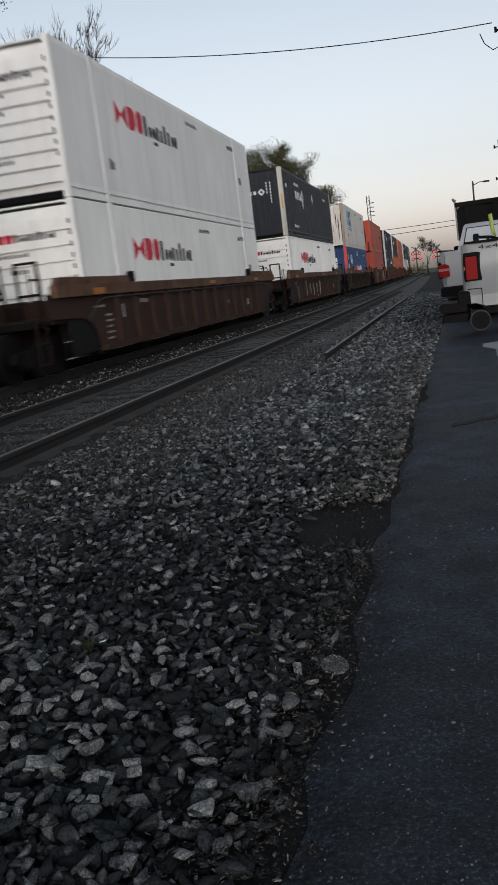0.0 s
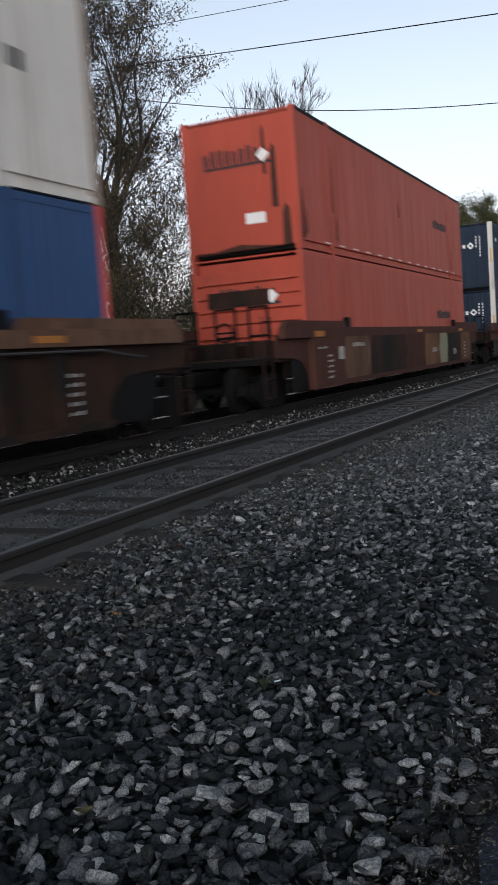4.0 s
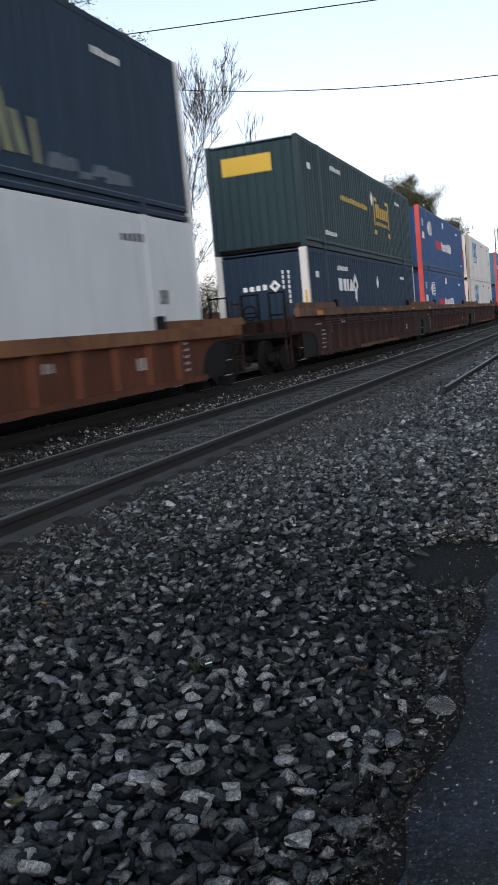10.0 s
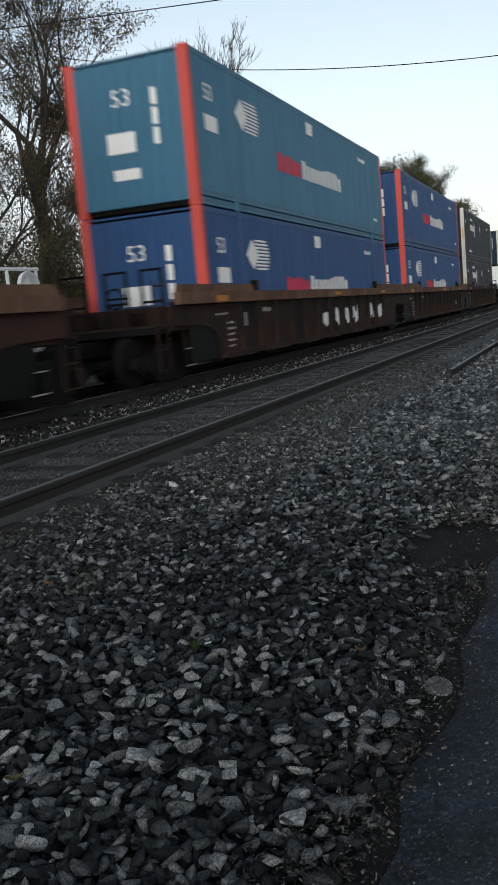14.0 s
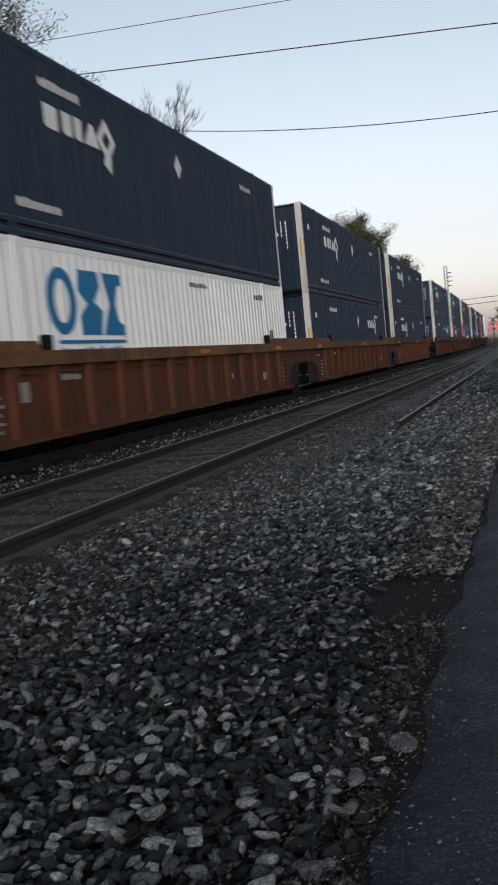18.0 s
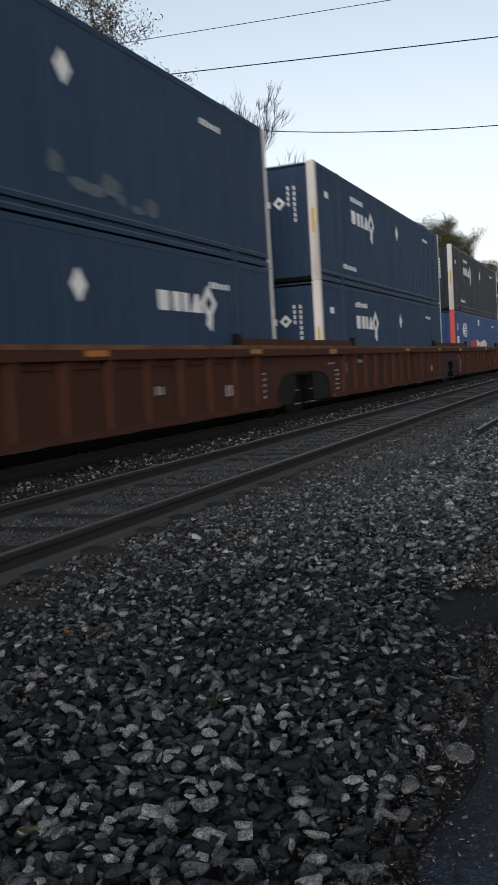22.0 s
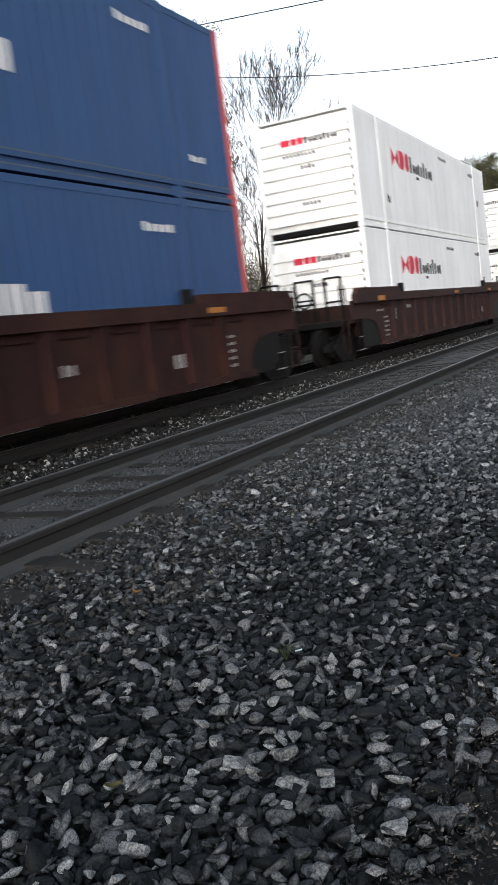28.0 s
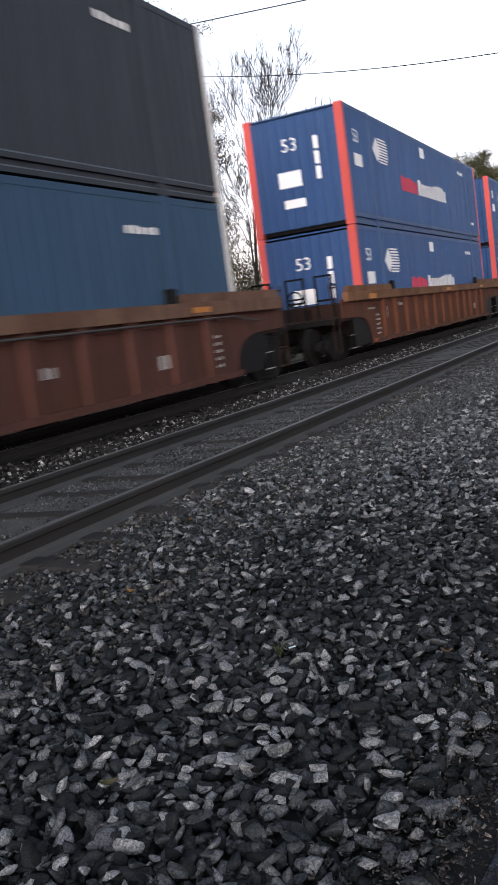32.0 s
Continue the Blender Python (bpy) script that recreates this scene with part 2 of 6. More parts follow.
tone = mix_node(t, 1.0, tone, ramp_node(t, noise_node(t, 5.0, 5), [(0.34, (0.62, 0.63, 0.66)), (0.66, (1.45, 1.47, 1.52))]), "MULTIPLY")
t.links.new(tone, b.inputs["Base Color"])
bump_node(t, b, chips, 1.0, 0.014)
M_ASPHALT.node_tree.nodes["Principled BSDF"].inputs["Specular IOR Level"].default_value = 0.22
M_ASPHALT.node_tree.nodes["Principled BSDF"].inputs["Roughness"].default_value = 0.7
M_CONCRETE = ground_material("bleached_concrete", (0.22, 0.23, 0.25), (0.3, 0.31, 0.33), 0.9, (0.2, 0.2, 0.2), 0.3)
M_FIELD = ground_material("dry_verge", (0.05, 0.045, 0.03), (0.075, 0.075, 0.04), 0.35, (0.1, 0.09, 0.06), 0.6)
M_RAIL = plain("rail_steel_brown", (0.0235, 0.0225, 0.022), 0.8, 0.1, 0.3, 12, 0.1)
M_RAILFOOT = plain("dusty_rail_foot", (0.05, 0.0515, 0.0525), 0.9, 0, 0.3, 12, 0.2)
M_RAILTOP = plain("rail_running_surface", (0.36, 0.34, 0.33), 0.32, 0.9, 0.2, 20)
M_DULLTOP = plain("rail_dull_running_surface", (0.115, 0.115, 0.115), 0.5, 0.4, 0.2, 20)
M_TIE = plain("creosoted_oak", (0.034, 0.031, 0.029), 0.9, 0, 0.5, 14, 0.7)
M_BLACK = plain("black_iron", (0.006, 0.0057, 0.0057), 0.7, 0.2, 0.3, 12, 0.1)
M_WHEEL = plain("greasy_wheel_steel", (0.007, 0.0064, 0.006), 0.8, 0.1, 0.3, 12)
for m in (M_BLACK, M_WHEEL):
    m.node_tree.nodes["Principled BSDF"].inputs["Specular IOR Level"].default_value = 0.12
M_WHITE = paint("white_paint", (0.86, 0.87, 0.85), (0.30, 0.27, 0.23), 0.35, 0.12)
M_GREYWHITE = paint("grey_white_paint", (0.50, 0.525, 0.53), (0.25, 0.22, 0.2), 0.35, 0.1)
M_CREAM = paint("cream_paint", (0.66, 0.635, 0.585), (0.16, 0.11, 0.08), 0.6, 0.25)
M_NAVY = paint("navy_paint", (0.011, 0.0245, 0.046), (0.03, 0.033, 0.038), 0.35, 0.06, 0.62)
M_DEEPBLUE = paint("deep_blue_paint", (0.0125, 0.033, 0.07), (0.035, 0.04, 0.048), 0.35, 0.06, 0.6)
M_STEELBLUE = paint("steel_blue_paint", (0.018, 0.052, 0.1), (0.04, 0.045, 0.05), 0.35, 0.06, 0.6)
M_BLUE = paint("blue_paint", (0.018, 0.059, 0.158), (0.06, 0.06, 0.07), 0.3, 0.06)
M_TEAL = paint("faded_teal_blue_paint", (0.045, 0.14, 0.22), (0.08, 0.09, 0.1), 0.3, 0.06)
M_BLACKP = paint("charcoal_paint", (0.014, 0.019, 0.027), (0.04, 0.042, 0.044), 0.45, 0.05)
M_GREEN = paint("dark_green_paint", (0.0085, 0.028, 0.033), (0.04, 0.05, 0.05), 0.35, 0.08)
M_RED = paint("red_paint", (0.37, 0.057, 0.03), (0.12, 0.04, 0.03), 0.4, 0.1)
M_ORANGERED = paint("orange_red_paint", (0.47, 0.082, 0.036), (0.2, 0.08, 0.05), 0.4, 0.1)
M_ORANGE = paint("orange_paint", (0.48, 0.10, 0.028), (0.18, 0.06, 0.03), 0.35, 0.1)
M_POSTWHITE = paint("white_post_paint", (0.56, 0.55, 0.51), (0.2, 0.14, 0.085), 0.75, 0.5)
M_POSTSTAINED = paint("stained_post_paint", (0.36, 0.29, 0.235), (0.1, 0.06, 0.04), 0.8, 0.6)
M_POSTRED = paint("red_post_paint", (0.52, 0.07, 0.055), (0.15, 0.05, 0.04), 0.3, 0.1)
M_CAR = {
    "brown": rusty("car_brown", (0.037, 0.0245, 0.0205)),
    "rust": rusty("car_rust", (0.09, 0.035, 0.02)),
    "russet": rusty("car_russet", (0.051, 0.0205, 0.0145)),
    "oxide": rusty("car_red_oxide", (0.066, 0.029, 0.023)),
    "maroon": rusty("car_maroon", (0.021, 0.0085, 0.0087)),
    "plum": rusty("car_plum_brown", (0.029, 0.0165, 0.0168)),
    "dark": rusty("car_dark", (0.0115, 0.01, 0.0095)),
    "dusty": rusty("car_top_rail_dusty", (0.125, 0.074, 0.05)),
    "chord": rusty("car_top_rail_tan", (0.155, 0.078, 0.04)),
}
M_MARKWHITE = plain("white_marking", (0.7, 0.7, 0.69), 0.6, 0, 0.1)
M_MARKRED = plain("red_marking", (0.55, 0.03, 0.06), 0.6, 0, 0.1)
M_MARKBLACK = plain("black_marking", (0.03, 0.03, 0.035), 0.6, 0, 0.1)
M_MARKBLUE = plain("blue_marking", (0.015, 0.16, 0.33), 0.6, 0, 0.1)
M_MARKYEL = plain("yellow_marking", (0.5, 0.33, 0.05), 0.6, 0, 0.15)
M_MARKORANGE = plain("faded_orange_marking", (0.34, 0.14, 0.03), 0.6, 0, 0.15)
M_STENCIL = plain("worn_white_stencil", (0.34, 0.325, 0.31), 0.7, 0, 0.4)
M_MARKPALE = plain("bleached_blue_marking", (0.33, 0.42, 0.46), 0.6, 0, 0.3)
M_MARKTAN = plain("tan_placard", (0.42, 0.3, 0.19), 0.6, 0, 0.2)
M_MARKHAZE = plain("faded_spray_paint", (0.22, 0.23, 0.14), 0.7, 0, 0.5)
M_SMEAR_GLINT = plain("washed_out_spray_and_edge_glint", (0.1, 0.12, 0.145), 0.7, 0, 0.5, 14)
M_MARKTEAL = plain("teal_spray_paint", (0.03, 0.10, 0.095), 0.6, 0, 0.4)
M_BARK = plain("grey_bark", (0.045, 0.039, 0.033), 0.95, 0, 0.4, 6, 0.5)
M_LEAF = island("autumn_leaf", [(0.0, (0.028, 0.025, 0.016)), (0.5, (0.05, 0.044, 0.025)), (0.85, (0.085, 0.064, 0.034)), (1.0, (0.14, 0.085, 0.036))], 0.7, 30, 0.1)
M_LEAFGREEN = island("late_green_leaf", [(0.0, (0.024, 0.03, 0.013)), (0.5, (0.042, 0.046, 0.018)), (1.0, (0.085, 0.068, 0.028))], 0.7, 30, 0.1)
M_POLE = plain("pole_timber", (0.06, 0.05, 0.043), 0.9, 0, 0.4, 8, 0.5)
M_WIRE = plain("wire_black", (0.015, 0.015, 0.016), 0.6)
M_TRUCKWHITE = plain("white_car_paint", (0.27, 0.285, 0.3), 0.22, 0, 0.06)
M_TRUCKSILVER = plain("silver_car_paint", (0.36, 0.37, 0.385), 0.25, 0.2, 0.06)
M_TAIL = plain("tail_lamp_red", (0.2, 0.007, 0.009), 0.55, 0, 0.1)
M_GRIT = island("asphalt_grit", [(0.0, (0.016, 0.018, 0.022)), (0.5, (0.04, 0.044, 0.05)), (0.85, (0.1, 0.105, 0.11)), (1.0, (0.24, 0.245, 0.25))])
M_SIGNAL = glowing("crossing_lamp_red", (1.0, 0.04, 0.03), 1.6)
M_CHROME = plain("dull_chrome", (0.5, 0.5, 0.5), 0.3, 1.0, 0.1)
M_TYRE = plain("tyre_rubber", (0.02, 0.02, 0.02), 0.85, 0, 0.2)
M_GLASS = plain("dark_car_glass", (0.02, 0.025, 0.03), 0.08)


# ---------------------------------------------------------------- mesh helpers
class Geo:
    """Vertices and faces that become one mesh."""

    def __init__(self):
        self.v, self.f = [], []

    def add(self, verts, faces):
        n = len(self.v)
        self.v += [tuple(p) for p in verts]
        self.f += [tuple(i + n for i in face) for face in faces]
        return self

    def box(self, x0, x1, y0, y1, z0, z1):
        v = [(x, y, z) for x in (x0, x1) for y in (y0, y1) for z in (z0, z1)]
        return self.add(v, [(0, 1, 3, 2), (4, 6, 7, 5), (0, 4, 5, 1), (2, 3, 7, 6), (0, 2, 6, 4), (1, 5, 7, 3)])

    def chamfered(self, x0, x1, y0, y1, z0, z1, c):
        """A box with its four upright edges and its top edge cut back by c."""
        ring = lambda k: [(x0 + c + k, y0 + k), (x1 - c - k, y0 + k), (x1 - k, y0 + c + k), (x1 - k, y1 - c - k), (x1 - c - k, y1 - k), (x0 + c + k, y1 - k), (x0 + k, y1 - c - k), (x0 + k, y0 + c + k)]
        v = [(x, y, z0) for x, y in ring(0)] + [(x, y, z1 - c) for x, y in ring(0)] + [(x, y, z1) for x, y in ring(c)]
        f = [tuple(range(7, -1, -1)), tuple(range(16, 24))]
        f += [(r + i, r + (i + 1) % 8, r + 8 + (i + 1) % 8, r + 8 + i) for r in (0, 8) for i in range(8)]
        return self.add(v, f)

    def sweep(self, profile, path_points):
        """A closed profile of (across, up) carried along points of (x, y, z), across = x."""
        n, k = len(profile), len(path_points)
        v = [(px + a, py, pz + u) for px, py, pz in path_points for a, u in profile]
        f = [(i * n + j, i * n + (j + 1) % n, (i + 1) * n + (j + 1) % n, (i + 1) * n + j) for i in range(k - 1) for j in range(n)]
        f += [tuple(range(n - 1, -1, -1)), tuple(range((k - 1) * n, k * n))]
        return self.add(v, f)

    def prism(self, outline, axis, a, b):
        """An outline of two coordinates, thick from a to b along the axis."""
        place = {"x": lambda p, d: (d, p[0], p[1]), "y": lambda p, d: (p[0], d, p[1]), "z": lambda p, d: (p[0], p[1], d)}[axis]
        n = len(outline)
        v = [place(p, d) for d in (a, b) for p in outline]
        return self.add(v, [tuple(range(n - 1, -1, -1)), tuple(range(n, 2 * n))] + [(i, (i + 1) % n, n + (i + 1) % n, n + i) for i in range(n)])

    def disc(self, axis, centre, radius, a, b, sides=20, inner=0.0):
        """A round plate or, with an inner radius, a ring."""
        u, w = centre
        turn = [2 * math.pi * i / sides for i in range(sides)]
        if not inner:
            return self.prism([(u + radius * math.cos(t), w + radius * math.sin(t)) for t in turn], axis, a, b)
        place = {"x": lambda p, q, d: (d, p, q), "y": lambda p, q, d: (p, d, q), "z": lambda p, q, d: (p, q, d)}[axis]
        v = [place(u + r * math.cos(t), w + r * math.sin(t), d) for d in (a, b) for r in (inner, radius) for t in turn]
        s = sides
        f = []
        for i in range(s):
            j = (i + 1) % s
            f += [(i, j, s + j, s + i), (2 * s + i, 3 * s + i, 3 * s + j, 2 * s + j), (s + i, s + j, 3 * s + j, 3 * s + i), (i, 2 * s + i, 2 * s + j, j)]
        return self.add(v, f)

    def tube(self, points, radii, sides=6):
        """A round bar through points, with a radius at each."""
        pts = [Vector(p) for p in points]
        n0 = len(self.v)
        for i, p in enumerate(pts):
            d = (pts[min(i + 1, len(pts) - 1)] - pts[max(i - 1, 0)]).normalized()
            a = d.orthogonal().normalized() if abs(d.z) > 0.95 else d.cross(Vector((0, 0, 1))).normalized()
            b = d.cross(a)
            r = radii[i] if isinstance(radii, (list, tuple)) else radii
            self.v += [tuple(p + (a * math.cos(2 * math.pi * k / sides) + b * math.sin(2 * math.pi * k / sides)) * r) for k in range(sides)]
        for i in range(len(pts) - 1):
            for k in range(sides):
                q = (k + 1) % sides
                self.f.append((n0 + i * sides + k, n0 + i * sides + q, n0 + (i + 1) * sides + q, n0 + (i + 1) * sides + k))
        self.f += [tuple(n0 + k for k in range(sides - 1, -1, -1)), tuple(n0 + (len(pts) - 1) * sides + k for k in range(sides))]
        return self

    def mesh(self, name, material):
        me = bpy.data.meshes.new(name)
        me.from_pydata(self.v, [], self.f)
        me.materials.append(material)
        me.update()
        return me


MESHES = {}


def shared(key, material, make):
    """The mesh of that name and material, made once."""
    k = (key, material.name)
    if k not in MESHES:
        g = Geo()
        make(g)
        MESHES[k] = g.mesh(key if isinstance(key, str) else key[0], material)
    return MESHES[k]


def child(name, me, parent, at=None, label=""):
    ob = new(name, me)
    ob.parent = parent
    if at is not None:
        ob.matrix_basis = at
    if label:
        ob["label"] = label
    return ob


def part(name, g, material, parent, label=""):
    return child(name, g.mesh(name, material), parent, None, label)


def pieces(name, make, material, parent, label=""):
    """Each shape that make() draws as a part of its own; the meshes are made once."""
    key = (name, make, material.name)
    if key not in MESHES:
        made = []

        class Split(Geo):
            def add(self, verts, faces):
                made.append(Geo())
                made[-1].v, made[-1].f = [tuple(q) for q in verts], [tuple(q) for q in faces]
                return self

        make(Split())
        MESHES[key] = [q.mesh(name, material) for q in made]
    return [child(name, me, parent, None, label) for me in MESHES[key]]


def thing(name, label, category, at=None, group="", kind=""):
    ob = new(name)
    ob.empty_display_size = 0.2
    if at is not None:
        ob.matrix_basis = at
    return tagged(ob, label, category, group, kind)


def smooth(ob):
    for p in ob.data.polygons:
        p.use_smooth = True
    return ob


# ---------------------------------------------------------------- the line of the tracks
TRACK_NEAR, TRACK_FAR = -4.535, -8.25
BEND_START, BEND_RADIUS = 5.0, 4500.0


def bend(y):
    """How far the line has swung to the west at y, and the yaw there in degrees."""
    d = max(0.0, y - BEND_START)
    near = min(d, 100.0)
    far = max(0.0, y - 190.0)
    swing = -near * near / (2 * BEND_RADIUS) - (d - near) * 100.0 / BEND_RADIUS - far * far / 3000.0
    return swing, math.degrees(math.atan(near / BEND_RADIUS + far / 1500.0))


def along(x, y0, y1, z, step=4.0):
    n = max(2, int((y1 - y0) / step))
    return [(x + bend(y0 + (y1 - y0) * i / n)[0], y0 + (y1 - y0) * i / n, z) for i in range(n + 1)]


# ---------------------------------------------------------------- ground and tracks
def wobble(y, seed, amount):
    return amount * (noise.noise((y * 0.9, seed, 0.3)) + 0.5 * noise.noise((y * 3.1, seed, 2.3)))


g = Geo()
g.box(-1500, 1500, -900, 3000, -0.40, -0.055)
tagged(new("ground", g.mesh("ground", M_FIELD)), "bare trackside earth with dry verge, running to the horizon", "ground", kind="structure")

g = Geo()
g.box(-11.5, 0.4, -620, 260, -0.30, -0.035)
tagged(new("track_bed", g.mesh("track_bed", M_DIRT)), "dark cinder and crushed stone bed under the tracks", "track bed", kind="structure")

# pavement with a crumbled edge along the stones
g = Geo()
ys = [-20 + 0.12 * i for i in range(760)]
edge = [(-0.56 + wobble(y, 7.0, 0.085) + 0.02 * math.sin(y * 7) + (0.25 if y > 20 else 0.0) * min(1, (y - 20) / 10), y) for y in ys]
g.v += [(x, y, z) for x, y in edge for z in (-0.25, -0.03, 0.0)] + [(40.0, y, 0.0) for x, y in edge]
n3 = 3 * len(edge)
for i in range(len(edge) - 1):
    a, b = 3 * i, 3 * i + 3
    g.f += [(a, b, b + 1, a + 1), (a + 1, b + 1, b + 2, a + 2), (a + 2, b + 2, n3 + i + 1, n3 + i)]
for i in range(len(edge)):
    x, y, z = g.v[3 * i + 2]
    g.v[3 * i + 2] = (x + 0.13, y, z)
tagged(new("pavement", g.mesh("pavement", M_ASPHALT)), "worn dark asphalt lane with a crumbled edge beside the stones", "pavement", kind="structure")

# bleached patch of old concrete on the lane
rng = random.Random(5)
ring = []
for i in range(44):
    a = 2 * math.pi * i / 44
    r = 1 + 0.05 * rng.uniform(-1, 1) + 0.05 * math.sin(3 * a) + 0.04 * math.sin(7 * a + 1)
    square = lambda v: math.copysign(abs(v) ** 0.6, v)
    ring.append((2.2 + 1.9 * r * square(math.cos(a)), 12.5 + 3.0 * r * square(math.sin(a))))
g = Geo()
g.prism(ring, "z", -0.02, 0.005)
tagged(new("concrete_patch", g.mesh("concrete_patch", M_CONCRETE)), "pale bleached concrete patch with ragged edges in the asphalt", "pavement patch", kind="structure")

# a long crack and scuffs in the lane
crack = thing("pavement_crack", "dark tar-filled crack across the worn asphalt lane", "crack", kind="structure")
g = Geo()
pts = [(-0.25 + 0.06 * i, 7.3 + 0.045 * i + 0.03 * math.sin(i * 2.1)) for i in range(9)]
for (xa, ya), (xb, yb) in zip(pts, pts[1:]):
    g.add([(xa, ya, 0.004), (xb, yb, 0.004), (xb, yb + 0.13, 0.004), (xa, ya + 0.13, 0.004), (xa, ya, -0.01), (xb, yb, -0.01), (xb, yb + 0.13, -0.01), (xa, ya + 0.13, -0.01)], [(0, 1, 2, 3), (0, 4, 5, 1), (2, 6, 7, 3)])
part("tar_line", g, M_BLACK, crack)

# packed stone dust between and beside the rails of the near track
g = Geo()
rows, cols = 250, 14
for i in range(rows + 1):
    y = -8 + i * 0.62
    for j in range(cols + 1):
        x0 = -5.75 + j * (3.55 / cols)
        edge_x = x0 + (wobble(y, 3.0, 0.18) if j == cols else 0)
        h = -0.004 + 0.019 * max(0.0, min(1.0, (-3.88 - x0) / 0.12)) - 0.03 * max(0.0, min(1.0, (x0 + 3.86) / 0.15)) * max(0.0, min(1.0, (10 - y) / 2)) + 0.016 * noise.noise((x0 * 2.2, y * 2.2, 1.0)) - (0.05 if j in (0, cols) else 0)
        g.v.append((edge_x + bend(y)[0], y, h))
for i in range(rows):
    for j in range(cols):
        a = i * (cols + 1) + j
        g.f.append((a, a + 1, a + cols + 2, a + cols + 1))
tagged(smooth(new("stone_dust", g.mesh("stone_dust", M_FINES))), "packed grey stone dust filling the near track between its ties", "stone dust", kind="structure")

RAIL = [(-0.070, 0.0), (0.070, 0.0), (0.070, 0.012), (0.016, 0.032), (0.010, 0.05), (0.010, 0.118), (0.016, 0.128), (0.036, 0.134), (0.036, 0.158), (0.028, 0.168), (-0.028, 0.168), (-0.036, 0.158), (-0.036, 0.134), (-0.016, 0.128), (-0.010, 0.118), (-0.010, 0.05), (-0.016, 0.032), (-0.070, 0.012)]
FOOT = [(-0.074, -0.01), (0.074, -0.01), (0.074, 0.017), (0.026, 0.04), (0.016, 0.066), (-0.016, 0.066), (-0.026, 0.04), (-0.074, 0.017)]
CAP = [(-0.027, 0.0), (0.027, 0.0), (0.022, 0.003), (-0.022, 0.003)]


def track(name, x, y0, y1, top, label, tie_pitch, tie_top, tie_from, tie_to):
    tr = thing(name, label, "railway track", kind="structure")
    for s in (-0.7535, 0.7535):
        tall = 1.08 if tie_from > 0 else 1.0
        rail = part("rail", Geo().sweep([(a, u * tall) for a, u in RAIL], along(x + s, y0, y1, 0.005, 5.0)), M_RAIL, tr)
        if tie_from > 0:
            part("rail_foot", Geo().sweep(FOOT, along(x + s, y0, y1, 0.005, 5.0)), M_RAILFOOT, rail, "pale dusty foot")
        part("rail_top", Geo().sweep(CAP, along(x + s, y0, y1, 0.005 + 0.168 * tall, 5.0)), top, rail, "worn running surface")
    g = Geo()
    ends = [(-1.3, -0.03), (-1.24, -0.012), (-1.05, 0.0), (0.0, 0.003), (1.05, 0.0), (1.24, -0.012), (1.3, -0.03)]
    rim = [(-0.115, -0.12), (-0.112, -0.02), (-0.09, -0.004), (-0.03, 0.0), (0.03, 0.0), (0.09, -0.004), (0.112, -0.02), (0.115, -0.12)]
    g.v += [(a, b, u + c) for a, c in ends for b, u in rim]
    g.f += [(i * 8 + k, i * 8 + k + 1, i * 8 + k + 9, i * 8 + k + 8) for i in range(6) for k in range(7)] + [tuple(range(7, -1, -1)), tuple(range(48, 56))]
    tie = g.mesh("tie", M_TIE)
    plate = Geo().chamfered(-0.17, 0.17, -0.095, 0.095, 0.0, 0.018, 0.005).mesh("tie_plate", M_RAIL)
    spike = Geo().chamfered(-0.016, 0.016, -0.016, 0.016, 0.0, 0.05, 0.004).mesh("spike", M_RAIL)
    r = random.Random(name)
    spots = [-0.3, 0.4, 1.05, 1.7, 2.35, 3.05, 3.70, 4.30, 4.87, 5.60, 6.38, 7.0, 7.7] if tie_from > 0 else []
    y = spots[-1] + tie_pitch if spots else tie_from
    while y < tie_to:
        spots.append(y)
        y += tie_pitch + r.uniform(-0.03, 0.03)
    for y in spots:
        bx, yaw = bend(y)
        t = child("tie", tie, tr, pose(x + bx + r.uniform(-0.06, 0.06), y, tie_top + r.uniform(-0.012, 0.01), 0, 0, yaw + r.uniform(-1.5, 1.5)))
        if y < 22:
            for s in (-0.7535, 0.7535):
                p = child("tie_plate", plate, t, pose(s, 0, -0.008))
    return tr


track("near_track", TRACK_NEAR, -12, 330, M_DULLTOP, "empty near track with brown rails on half-buried wooden ties", 0.66, 0.024, 0.38, 60)
track("far_track", TRACK_FAR, -620, 760, M_RAILTOP, "railway track in the shade under the passing train", 0.745, 0.0, -8, 60)

stub = thing("loose_rail", "single loose rail lying on the crushed stone", "rail")
g = Geo()
g.sweep(RAIL, [(-2.25, 14.35, -0.045), (-2.28, 22.0, -0.045), (-2.32, 30, -0.045), (-2.34, 41.0, -0.045)])
part("rail", g, M_RAIL, stub)
g = Geo()
g.sweep(CAP, [(-2.25, 14.35, 0.123), (-2.28, 22.0, 0.123), (-2.32, 30, 0.123), (-2.34, 41.0, 0.123)])
part("rail_top", g, M_DULLTOP, stub, "worn bright top")



# ---------------------------------------------------------------- the train
# Local axes of cars and containers: x across (+ to the camera's side), y along, z up from the rail foot.
LEN, HALF, HIGH = 16.15, 1.295, 2.885
FACE = HALF + 0.002


